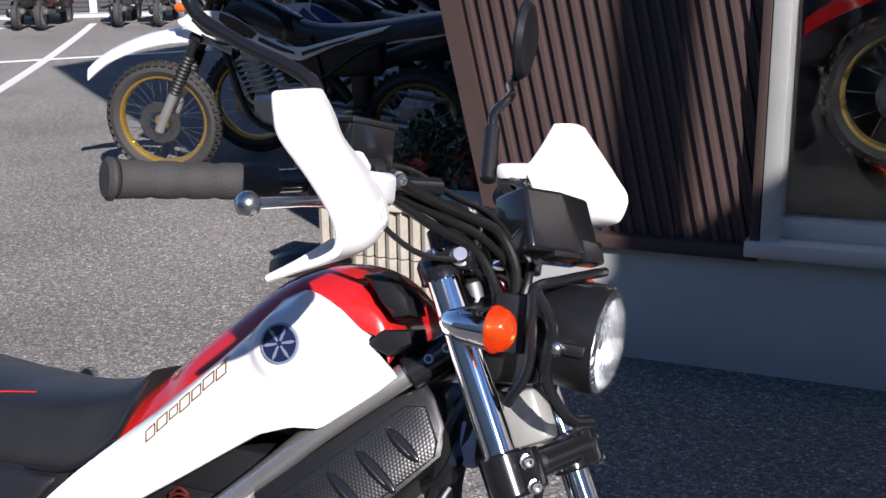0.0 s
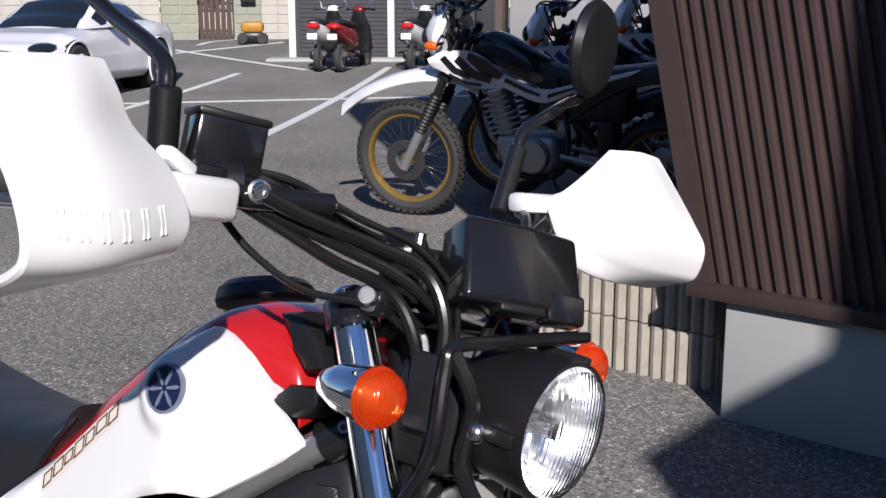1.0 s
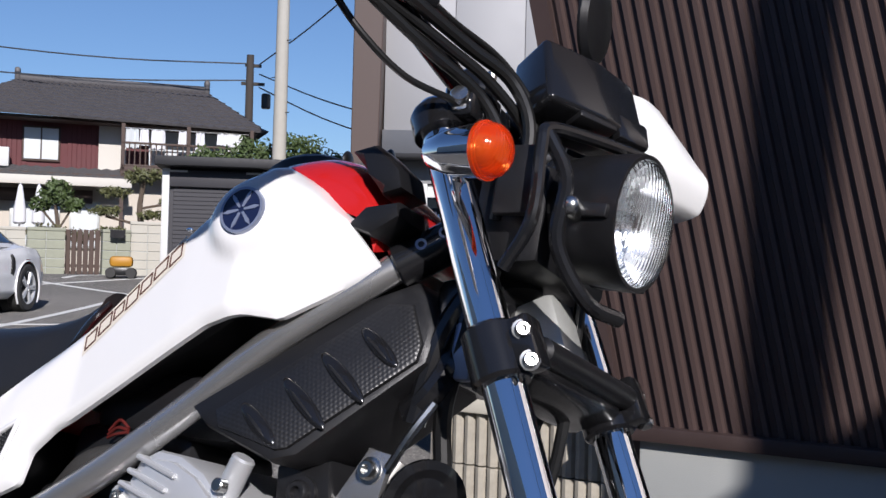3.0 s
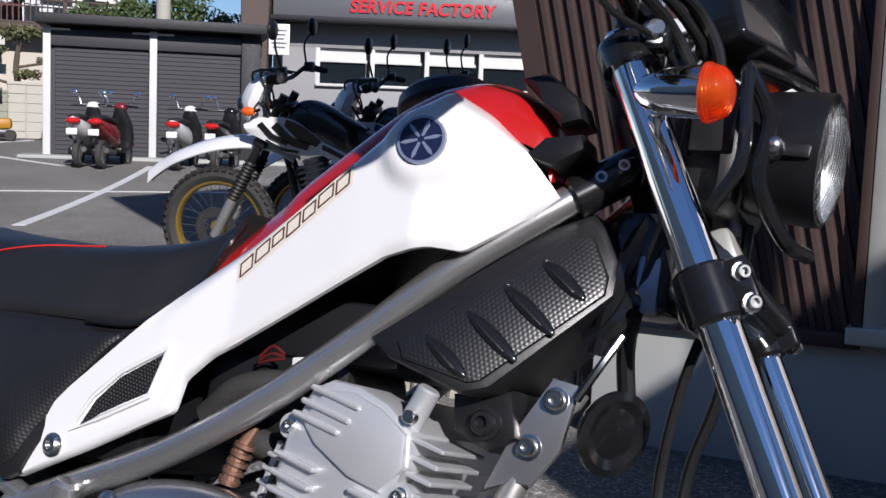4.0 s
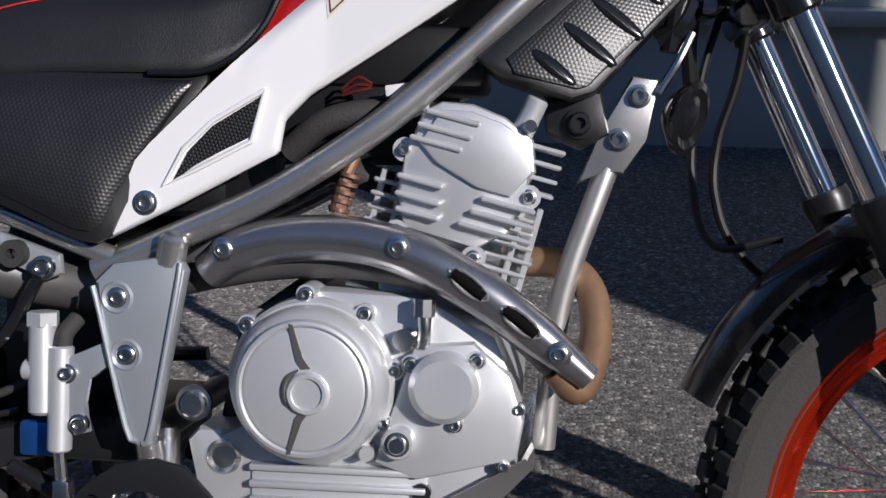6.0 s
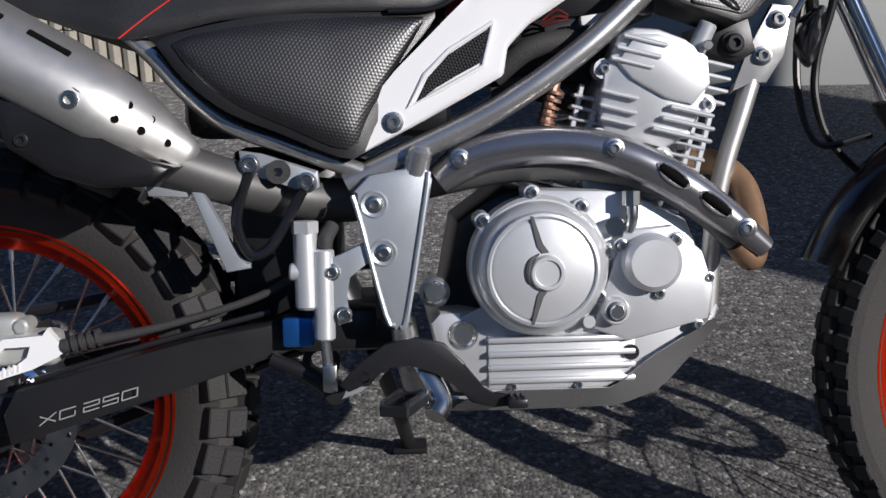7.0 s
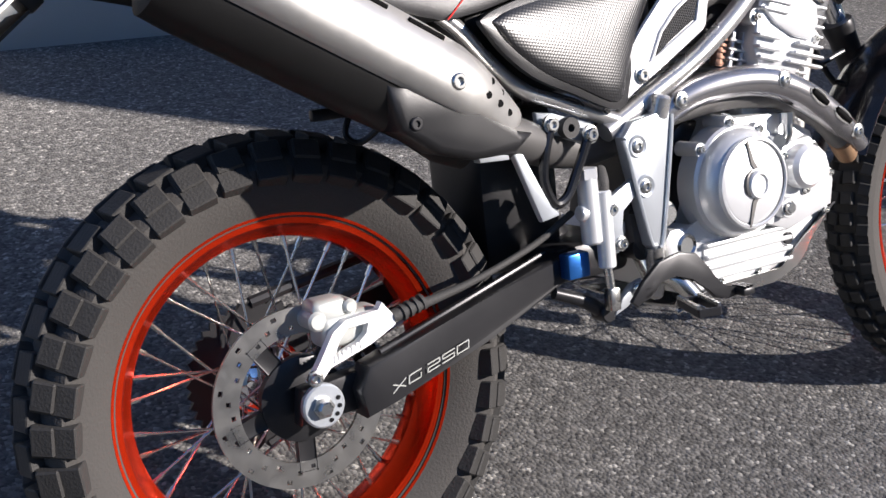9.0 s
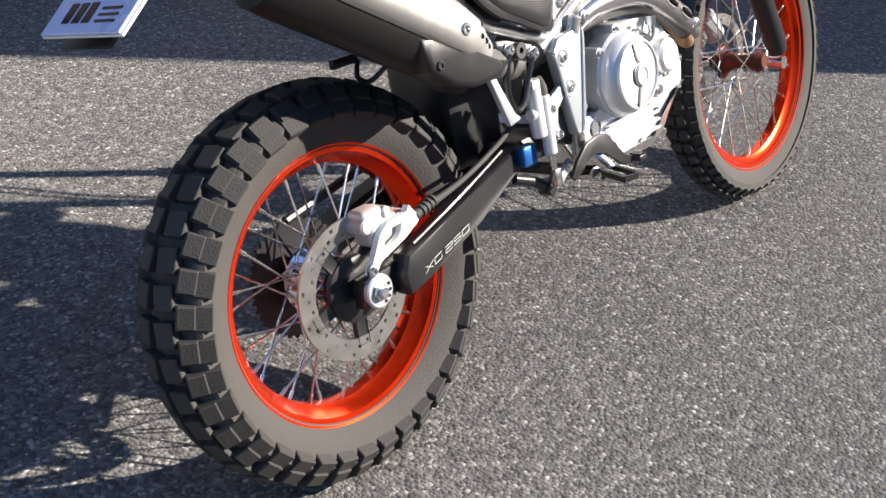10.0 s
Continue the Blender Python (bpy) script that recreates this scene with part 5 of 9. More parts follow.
guard = bp("caliper_guard", frame_plate(bm, GO, GI, -0.112, -0.100), M_GUARD, "white plastic caliper guard", angle=30)
bolt(guard, (0.0, -0.112, 0.034), r=0.007, h=0.005)
gy = lambda p: -0.112
strokes("raised_mark", [(x, 0.0, x, 0.008) for x in (0.0, 0.006, 0.012, 0.018, 0.024, 0.030, 0.036)] + [(0.012, 0.004, 0.018, 0.004), (0.024, 0.008, 0.030, 0.0)], Vector((0.026, 0, 0.0475)), Vector((0.965, 0, 0.26)), Vector((0.1, 0, 1)), gy, 0.0022, M_GUARD, guard, 0.0012)
bm = BM()
tube(bm, [(0.108, -0.106, 0.082), (0.135, -0.108, 0.088), (0.165, -0.110, 0.092), (0.23, -0.112, 0.105), (0.32, -0.108, 0.13), (0.38, -0.11, 0.16)], [0.0085, 0.008, 0.006, 0.0045, 0.0045, 0.0045], 12)
for k in range(4):
    lathe(bm, [(0.0, -0.002), (0.0105, -0.002), (0.0105, 0.002), (0.0, 0.002)], facing((0.122 + 0.009 * k, -0.107, 0.085 + 0.0022 * k), (1, 0, 0.25)), 14)
bp("brake_hose", bm, M_RUBBER)
bm = lathe(BM(), [(0.0, -0.113), (0.024, -0.113), (0.0262, -0.111), (0.0262, -0.104), (0, -0.104)], Matrix.Translation((0.006, 0, 0.0)), 36)
adj = bp("chain_adjuster", bm, M_PLATE, "silver round chain adjuster plate")
bm = lathe(BM(), [(0.0, -0.126), (0.0075, -0.126), (0.009, -0.1245), (0.009, -0.120), (0.0135, -0.119), (0.0135, -0.112), (0, -0.112)], Matrix.Translation((0.003, 0, 0)), 6)
part("axle_nut", bm, M_STEEL, adj)
# adjuster holes: black discs on the plate in place of shaded openings
for a in (-70, -40, -10, 20):
    q = Vector((0.006 + 0.019 * math.cos(radians(a)), -0.1133, 0.019 * math.sin(radians(a))))
    part("hole", lathe(BM(), [(0.0, -0.0006), (0.0028, -0.0006), (0.0028, 0.003), (0, 0.003)], facing(q, (0, -1, 0)), 10), M_GLOSS, adj)
swing = [o for o in bike.children if o.name.startswith("swingarm")][0]
SX = Vector((0.963, 0, 0.268))
SZ = Vector((0.12, 0, 0.99))
sy = lambda p: -0.1312 + 0.024 * max(0.0, (p.x - 0.20) / 0.178)
mk = []
for k, x in enumerate((0.0, 0.0225, 0.050, 0.072, 0.094)):
    w, h = 0.0175, 0.0098
    if k == 0:
        mk += [(x, 0, x + w, h), (x, h, x + w, 0)]
    elif k == 1:
        mk += [(x + w, h, x, h), (x, h, x, 0), (x, 0, x + w, 0), (x + w, 0, x + w, h * 0.5)]
    elif k in (2, 3):
        mk += [(x, h, x + w, h), (x, h * 0.5, x + w, h * 0.5), (x, 0, x + w, 0)] + ([(x + w, h, x + w, h * 0.5), (x, h * 0.5, x, 0)] if k == 2 else [(x, h, x, h * 0.5), (x + w, h * 0.5, x + w, 0)])
    else:
        mk += [(x, 0, x + w, 0), (x, h, x + w, h), (x, 0, x, h), (x + w, 0, x + w, h)]
strokes("swingarm_mark", mk, Vector((0.086, 0, -0.001)), SX, SZ, sy, 0.0012, M_ALFRAME, swing, 0.0006)
bm = BM()
tube(bm, [(0.08, -0.120, 0.048), (0.20, -0.118, 0.082), (0.34, -0.098, 0.114)], 0.0035, 8)
part("brake_line", bm, M_DARKMET, swing)
bm = BM()
rod(bm, (0.475, -0.13, 0.098), (0.475, 0.13, 0.098), 0.016, 18)
box(bm, (0.42, 0, 0.09), (0.12, 0.20, 0.05), bevel=0.012)
part("pivot", bm, M_DARKMET, swing)
bolt(swing, (0.525, -0.125, 0.135), r=0.013, h=0.009, socket=False)
plate = [o for o in bike.children if o.name.startswith("pivot_plate")][0]
for q in ((0.460, -0.152, 0.236), (0.469, -0.152, 0.183)):
    bm = lathe(BM(), [(0.009, -0.0005), (0.0135, -0.0025), (0.0165, 0.001), (0.009, 0.001)], facing(q, (0, -1, 0)), 24)
    part("dimple", bm, M_PLATE, plate)
    bolt(plate, q, r=0.0088, h=0.004)
bm = BM()
tube(bm, [(0.437, -0.1525, 0.246), (0.444, -0.1535, 0.222), (0.470, -0.1535, 0.115), (0.480, -0.1525, 0.103)], 0.0028, 8, 3)
tube(bm, [(0.520, -0.1525, 0.270), (0.516, -0.1535, 0.24), (0.494, -0.1535, 0.115), (0.486, -0.1525, 0.10)], 0.0028, 8, 3)
part("pressed_edge", bm, M_PLATE, plate)
bm = BM()
rod(bm, (0.505, -0.14, 0.265), (0.512, -0.145, 0.296), 0.014, 16, 0.004)
part("frame_lug", bm, M_FRAME, plate)
bm = BM()
tube(bm, [(0.487, -0.14, 0.10), (0.493, -0.135, 0.06), (0.50, -0.12, 0.03)], 0.013, 14)
part("frame_lug", bm, M_FRAME, plate)

# chain side: sprocket, chain, stand
bm = BM()
seg = 84
vo = []
for k in range(seg):
    a = 2 * math.pi * k / seg
    r = 0.098 if k % 2 else 0.091
    vo.append((r * math.cos(a), r * math.sin(a)))
prism(bm, vo, 0.066, 0.072)
bp("rear_sprocket", bm, M_DARKMET, "black rear chain sprocket")
bm = BM()
tube(bm, [(0.0, 0.069, 0.094), (0.25, 0.069, 0.135), (0.48, 0.069, 0.15)], 0.008, 8, 3)
tube(bm, [(0.0, 0.069, -0.094), (0.25, 0.069, 0.0), (0.48, 0.069, 0.08)], 0.008, 8, 3)
bp("chain", bm, M_DARKMET)
bm = BM()
tube(bm, [(0.455, 0.10, 0.03), (0.482, 0.25, -0.08), (0.503, 0.392, -0.178)], 0.011, 12)
box(bm, (0, 0, 0), (0.055, 0.035, 0.010), pose(0.505, 0.404, -0.187, LEAN, 0, 0), 0.003)
bp("side_stand", bm, M_DARKMET, "black side stand, folded out")
bm = BM()
lathe(bm, [(0.014, -0.015), (0.024, -0.015), (0.024, 0.015), (0.014, 0.015)], facing((0.388, 0.04, 0.03), (0, -1, 0)), 20, closed=True)
tube(bm, [(0.395, 0.04, 0.05), (0.44, 0.03, 0.07), (0.47, 0.02, 0.06)], 0.012, 10)
bp("linkage_arm", bm, M_DARKMET)

# skid plate
bm = BM()
SK = [(0.848, 0.096), (0.838, 0.076), (0.780, 0.014), (0.732, -0.002), (0.60, -0.003), (0.542, 0.0)]
ro, ri = [], []
for x, z in SK:
    prof = [(-0.125, 0.012), (-0.118, 0.0), (-0.06, -0.006), (0.06, -0.006), (0.118, 0.0), (0.125, 0.012)]
    ro.append([bm.verts.new((x, y, z + dz)) for y, dz in prof])
    ri.append([bm.verts.new((x - 0.003, y * 0.98, z + dz + 0.004)) for y, dz in prof])
ring_faces(bm, ro, closed=False)
ring_faces(bm, ri, closed=False)
for r in (0, -1):
    for i in range(5):
        bm.faces.new((ro[r][i], ro[r][i + 1], ri[r][i + 1], ri[r][i]))
for i in range(len(SK) - 1):
    for e in (0, -1):
        bm.faces.new((ro[i][e], ro[i + 1][e], ri[i + 1][e], ri[i][e]))
bp("skid_plate", bm, M_FRAME, "thin silver skid plate under the engine")
bm = panel(BM(), [(0.548, 0.010), (0.590, 0.0235), (0.722, 0.0235), (0.768, 0.058), (0.840, 0.100)], [(0.540, -0.002), (0.60, -0.003), (0.733, -0.002), (0.782, 0.016), (0.847, 0.086)], lambda u, v, x, z: -0.121 - 0.020 * v, 0.003, 20, 3, smooth=1)
bp("skid_side", bm, M_FRAME)


# ---- motorcycle, third part: front end, bars and tail ----
for s, y in ((-1, -0.104), (1, 0.104)):
    c = fork_at(0.728, y)
    bm = lathe(BM(), [(0.0, 0.014), (0.0225, 0.014), (0.0225, -0.006), (0.019, -0.012), (0.0, -0.012)], facing(c, -FORK), 28)
    clamp = bp("fork_clamp", bm, M_GLOSS, "gloss black upper fork clamp")
    bm = lathe(BM(), [(0.0, 0.0), (0.0145, 0.0), (0.0145, -0.016), (0.012, -0.019), (0.0, -0.019)], facing(c, -FORK), 6 if s > 0 else 24)
    part("fork_cap", bm, M_CHROME, clamp)
    bm = BM()
    box(bm, c + FWD * 0.026 + Vector((0, 0, 0.0)), (0.03, 0.024, 0.022), bevel=0.004)
    part("clamp_lug", bm, M_GLOSS, clamp)
    bolt(clamp, c + FWD * 0.030 + Vector((0, s * 0.012, 0.002)), (0.35, s * 1.0, 0.2), r=0.0085, h=0.008, socket=False)
    c = fork_at(0.530, y)
    bm = BM()
    rod(bm, c - FORK * 0.023, c + FORK * 0.023, 0.0238, 28, 0.003)
    low_clamp = bp("fork_clamp", bm, M_GLOSS, "gloss black lower fork clamp")
    bm = BM()
    box(bm, (0, 0, 0), (0.030, 0.026, 0.042), Matrix.Translation(c + FWD * 0.022) @ pose(0, 0, 0, 0, -25.2, 0), 0.004)
    part("clamp_lug", bm, M_GLOSS, low_clamp)
    for k in (-0.0075, 0.0175):
        bolt(low_clamp, c + FWD * 0.030 + FORK * k + Vector((0, s * 0.012, 0)), (0.6, s * 0.8, 0), r=0.0058, h=0.006)
    bm = lathe(BM(), [(0.0, 0.015), (0.014, 0.015), (0.014, -0.02), (0.0, -0.02)], facing(FA + Vector((-0.012, s * 0.088, 0)), (0, s, 0)), 20)
    axle_end = bp("axle_clamp", bm, M_STEEL)
bm = BM()
box(bm, (0, 0, 0), (0.050, 0.165, 0.016), Matrix.Translation(fork_at(0.720, 0) + Vector((-0.004, 0, 0.0))) @ pose(0, 0, 0, 0, -25.2, 0), 0.006)
bp("top_yoke", bm, M_GLOSS, "black upper fork yoke")
bm = BM()
box(bm, (0, 0, 0), (0.055, 0.18, 0.036), Matrix.Translation(fork_at(0.530, 0) + Vector((-0.005, 0, 0.0))) @ pose(0, 0, 0, 0, -25.2, 0), 0.01)
bp("lower_yoke", bm, M_GLOSS, "black lower fork yoke")
bm = BM()
rod(bm, fork_at(0.532, -0.082) + FWD * 0.026, fork_at(0.532, 0.102) + FWD * 0.026, 0.0110, 16, 0.004)
bp("lamp_stay", bm, M_BLACK)
bm = BM()
box(bm, (0, 0, 0), (0.045, 0.045, 0.060), pose(1.042, 0.012, 0.575, 0, -25, 0), 0.008)
bp("lamp_box", bm, M_ALFRAME)

# headlamp
HL = facing((1.128, -0.016, 0.668), (1, -0.02, -0.08))
bm = lathe(BM(), [(0.0, 0.100), (0.030, 0.096), (0.047, 0.078), (0.054, 0.050), (0.057, 0.012), (0.0565, 0.0), (0.053, 0.0), (0.050, 0.05), (0.03, 0.085), (0.0, 0.088)], HL, 56)
shell = bp("headlamp_shell", bm, M_BLACK, "round black headlamp shell")
bm = lathe(BM(), [(0.052, 0.004), (0.049, 0.018), (0.040, 0.034), (0.026, 0.046), (0.010, 0.052), (0.0, 0.053)], HL, 48)
part("reflector", bm, M_REFLECTOR, shell, "bright faceted reflector")
bm = lathe(BM(), [(0.0, -0.006), (0.009, -0.004), (0.0095, 0.03), (0, 0.03)], Matrix(HL) @ Matrix.Translation((0, 0.012, 0)), 20)
part("bulb_cap", bm, M_CHROME, shell)
M_RIBGLASS = glassy("ribbed_lens", (0.97, 0.98, 0.98), 0.03, 1.0, 1.35)
n, l = M_RIBGLASS.node_tree.nodes, M_RIBGLASS.node_tree.links
tc = n.new("ShaderNodeTexCoord")
wv = n.new("ShaderNodeTexWave")
wv.bands_direction = "Y"
wv.inputs["Scale"].default_value, wv.inputs["Distortion"].default_value = 60, 0.4
l.new(tc.outputs["Object"], wv.inputs["Vector"])
bpn = n.new("ShaderNodeBump")
bpn.inputs["Strength"].default_value, bpn.inputs["Distance"].default_value = 0.07, 0.002
l.new(wv.outputs[0], bpn.inputs["Height"])
l.new(bpn.outputs[0], n["Principled BSDF"].inputs["Normal"])
bm = lathe(BM(), [(0.0, -0.012), (0.020, -0.0112), (0.038, -0.0085), (0.050, -0.004), (0.0545, 0.003), (0.0525, 0.003), (0.048, -0.001), (0.036, -0.0055), (0.020, -0.008), (0.0, -0.009)], HL, 56)
part("lens", bm, M_RIBGLASS, shell, "clear ribbed headlamp glass").visible_shadow = False
for a in range(3):
    t = radians(70 + a * 120)
    bm = BM()
    box(bm, (0.0567 * math.cos(t), 0.03, 0.0567 * math.sin(t)), (0.008, 0.05, 0.012), HL, 0.002)
    part("shell_rib", bm, M_BLACK, shell)
for s, y in ((-1, -0.088), (1, 0.072)):
    bm = lathe(BM(), [(0.0, 0.02), (0.0088, 0.02), (0.0088, 0.0), (0.0078, -0.0040), (0.0050, -0.0070), (0.0, -0.0082)], facing((1.093, y * 0.93, 0.660), (0.1, s, 0)), 24)
    part("pivot_bolt", bm, M_STEEL, shell, "domed steel bolt")

# wire stays round the lamp
bm = BM()
tube(bm, [(1.055, -0.104, 0.60), (1.075, -0.108, 0.64), (1.072, -0.106, 0.70), (1.072, -0.100, 0.719), (1.085, -0.06, 0.728), (1.10, 0.0, 0.738), (1.105, 0.03, 0.742)], 0.0055, 10, 6)
stay = bp("wire_stay", bm, M_GLOSS, "black bent wire lamp stay")
bm = BM()
tube(bm, [(1.072, -0.100, 0.715), (1.088, -0.086, 0.68), (1.085, -0.080, 0.63), (1.105, -0.055, 0.590), (1.12, -0.02, 0.585)], 0.0065, 10, 6)
part("stay_leg", bm, M_GLOSS, stay)
bm = BM()
box(bm, (1.045, -0.088, 0.68), (0.035, 0.01, 0.06), pose(0, 0, 0), 0.003)
part("stay_plate", bm, M_DARKMET, stay)
bm = BM()
box(bm, (1.03, 0, 0.66), (0.07, 0.14, 0.09), bevel=0.012)
bp("wiring_block", bm, M_BLACK)

# indicators
def indicator(y, s, dz):
    c = Vector((1.053, y, 0.676 + dz))
    m = facing(c, (1, s * 0.06, -0.02))
    bm = lathe(BM(), [(0.0, 0.056), (0.006, 0.055), (0.013, 0.048), (0.0185, 0.030), (0.0216, 0.0), (0.0, 0.0)], m, 36)
    ob = bp("indicator", bm, M_CHROME, "chrome bullet indicator with an amber lens")
    bm = lathe(BM(), [(0.0219, 0.001), (0.0232, -0.0005), (0.0232, -0.0035), (0.0222, -0.0040), (0.0220, -0.0060), (0.0213, -0.0064), (0.0212, -0.0090), (0.0197, -0.0132), (0.0166, -0.0170), (0.0125, -0.0196), (0.0070, -0.0212), (0.0, -0.0217)], m, 40)
    part("lens", bm, M_AMBER, ob, "ribbed amber lens").visible_shadow = False
    bm = lathe(BM(), [(0.0, -0.012), (0.008, -0.012), (0.008, 0.0), (0, 0.0)], m, 14)
    part("bulb", bm, M_SILVER, ob)
    bm = BM()
    rod(bm, c + Vector((-0.030, 0, 0)), c + Vector((-0.05, -s * 0.055, 0.0)), 0.009, 14)
    part("stalk", bm, M_CHROME, ob)


indicator(-0.158, -1, 0.0)
indicator(0.122, 1, 0.036)

# instrument case
MM = pose(1.039, -0.036, 0.783, 0, -18, -26)
bm = BM()
lo = [(-0.026, -0.030), (0.0275, -0.032), (0.0290, 0.030), (0.0180, 0.086), (-0.026, 0.080)]
base = [bm.verts.new((x, y, -0.036)) for x, y in lo]
crown = [bm.verts.new((x * 0.90 - 0.003, y * 0.93 + 0.001, 0.035)) for x, y in lo]
ring_faces(bm, [base, crown])
bmesh.ops.bevel(bm, geom=bm.edges[:], offset=0.006, segments=3, affect="EDGES", profile=0.5, clamp_overlap=True)
bm.transform(MM)
meter = bp("instrument_case", bm, M_GLOSS, "black square instrument case")
bm = BM()
box(bm, (0.014, 0.064, -0.030), (0.022, 0.036, 0.026), MM, 0.004)
part("case_foot", bm, M_GLOSS, meter)
bm = BM()
box(bm, (0.016, 0.022, -0.037), (0.022, 0.042, 0.008), MM, 0.003)
part("case_bracket", bm, M_BLACK, meter)
bm = BM()
box(bm, (-0.0275, 0.01, 0.004), (0.006, 0.06, 0.05), MM, 0.002)
part("display", bm, M_GLOSS, meter)

# handlebar
bm = BM()
tube(bm, [(0.822, -0.421, 0.775), (0.88, -0.335, 0.786), (0.925, -0.265, 0.800), (0.950, -0.20, 0.812), (0.958, -0.12, 0.790), (0.955, -0.05, 0.782), (0.955, 0.05, 0.782), (0.960, 0.11, 0.80), (0.955, 0.18, 0.845), (0.93, 0.24, 0.850), (0.86, 0.36, 0.84)], 0.0108, 14)
bar = bp("handlebar", bm, M_GLOSS, "black steel handlebar")
for a, b in (((0.816, -0.430, 0.774), (0.893, -0.314, 0.789)), ((0.855, 0.37, 0.838), (0.91, 0.27, 0.852))):
    a, b = Vector(a), Vector(b)
    bm = BM()
    pts = []
    rad = []
    for k in range(21):
        pts.append(a.lerp(b, k / 20))
        rad.append(0.0168 if k in (0,) else (0.0160 if k % 4 else 0.0145))
    tube(bm, pts, rad, 24, 1)
    part("grip", bm, M_RUBBER, bar, "ribbed black rubber grip")
    d = (a - b).normalized()
    bm = BM()
    rod(bm, a + d * 0.001, a + d * 0.010, 0.0182, 24, 0.003)
    part("grip_end", bm, M_RUBBER, bar)
for y, s in ((-0.045, 1), (0.045, 1)):
    bm = BM()
    rod(bm, (0.957, y - 0.016, 0.782), (0.957, y + 0.016, 0.782), 0.021, 16, 0.004)
    box(bm, (0.965, y, 0.760), (0.036, 0.03, 0.035), bevel=0.004)
    part("bar_clamp", bm, M_GLOSS, bar)
    bm = BM()
    rod(bm, (0.974, y, 0.785), (0.974, y, 0.802), 0.0055, 10, 0.001)
    part("clamp_bolt", bm, M_STEEL, bar)
bm = BM()
tube(bm, [(0.905, -0.29, 0.795), (0.925, -0.262, 0.802), (0.945, -0.225, 0.808)], 0.019, 16)
box(bm, (0.93, -0.255, 0.80), (0.05, 0.035, 0.035), pose(0, 0, 0), 0.006)
part("switch_box", bm, M_BLACK, bar)
bm = BM()
tube(bm, [(0.90, 0.26, 0.852), (0.93, 0.225, 0.852)], 0.019, 16, 1)
part("switch_box", bm, M_BLACK, bar)
# front brake: master cylinder, lever
RM = Matrix.Translation((0.928, -0.232, 0.834)) @ pose(0, 0, 0, 0, 0, -24)
bm = BM()
box(bm, (0, 0, 0), (0.044, 0.052, 0.040), RM, 0.003)
res = bp("brake_reservoir", bm, M_GLOSS, "black square brake fluid reservoir")
bm = BM()
box(bm, (0, 0, 0.021), (0.047, 0.055, 0.006), RM, 0.002)
part("lid", bm, M_BLACK, res)
bm = BM()
rod(bm, (0.945, -0.262, 0.797), (0.985, -0.165, 0.806), 0.0095, 14, 0.002)
part("cylinder", bm, M_GLOSS, res)
bolt(res, (0.972, -0.228, 0.805), (0.9, -0.4, 0.1), r=0.0066, h=0.005)
bm = BM()
tube(bm, [(0.945, -0.262, 0.792), (0.955, -0.30, 0.780), (0.950, -0.36, 0.772), (0.945, -0.425, 0.764)], [0.008, 0.0075, 0.0055, 0.006], 12, 5, 0.7)
lever = bp("brake_lever", bm, M_STEEL, "polished alloy brake lever")
bm = BM()
bmesh.ops.create_uvsphere(bm, u_segments=18, v_segments=12, radius=0.0105, matrix=Matrix.Translation((0.945, -0.432, 0.763)))
part("lever_ball", bm, M_STEEL, lever)
bm = BM()
tube(bm, [(0.95, 0.245, 0.842), (0.955, 0.29, 0.832), (0.925, 0.36, 0.825)], 0.006, 10)
bp("clutch_lever", bm, M_STEEL)

# hand guards
def guard_shell(rows, thick=0.0035, across=6, down=5):
    """A moulded shell through rows of places, from its upper edge to the turned-in lower one."""
    lines = [spline(r, across) for r in rows]
    cols = [spline(c, down) for c in zip(*lines)]
    bm = BM()
    grid = [[bm.verts.new(p) for p in c] for c in cols]
    faces = []
    for a, b in zip(grid, grid[1:]):
        for i in range(len(a) - 1):
            faces.append(bm.faces.new((a[i], b[i], b[i + 1], a[i + 1])))
    bm.normal_update()
    bmesh.ops.solidify(bm, geom=faces, thickness=thick)
    return bm


def guard_edge(rows, across=6, down=5):
    lines = [spline(r, across) for r in rows]
    cols = [spline(c, down) for c in zip(*lines)]
    loop = list(cols[0]) + [c[-1] for c in cols[1:]] + list(cols[-1])[-2::-1] + [c[0] for c in cols[-2::-1]]
    return loop


RIGHT = [
    [(0.958, -0.430, 0.848), (0.966, -0.398, 0.856), (0.958, -0.365, 0.862)],
    [(0.972, -0.447, 0.832), (0.982, -0.400, 0.840), (0.966, -0.356, 0.845)],
    [(0.984, -0.455, 0.814), (0.995, -0.400, 0.820), (0.972, -0.346, 0.826)],
    [(1.003, -0.440, 0.787), (1.010, -0.385, 0.792), (0.985, -0.320, 0.803)],
    [(1.024, -0.436, 0.759), (1.026, -0.380, 0.764), (1.000, -0.312, 0.778)],
    [(1.028, -0.433, 0.739), (1.026, -0.380, 0.746), (1.004, -0.316, 0.762)],
    [(1.017, -0.432, 0.728), (1.012, -0.380, 0.736), (0.996, -0.320, 0.752)],
    [(0.992, -0.431, 0.718), (0.988, -0.382, 0.728), (0.982, -0.328, 0.746)],
    [(0.970, -0.430, 0.709), (0.966, -0.385, 0.721), (0.968, -0.336, 0.741)],
]
gr = bp("hand_guard", guard_shell(RIGHT), M_GUARD, "white plastic hand guard", angle=60)
bm = BM()
tube(bm, guard_edge(RIGHT), 0.0034, 8, 1)
part("rolled_edge", bm, M_GUARD, gr)
bm = BM()
box(bm, (0, 0, 0), (0.024, 0.066, 0.030), Matrix.Translation((0.976, -0.285, 0.792)) @ pose(0, 0, 0, 4, 0, 10), 0.007, 3)
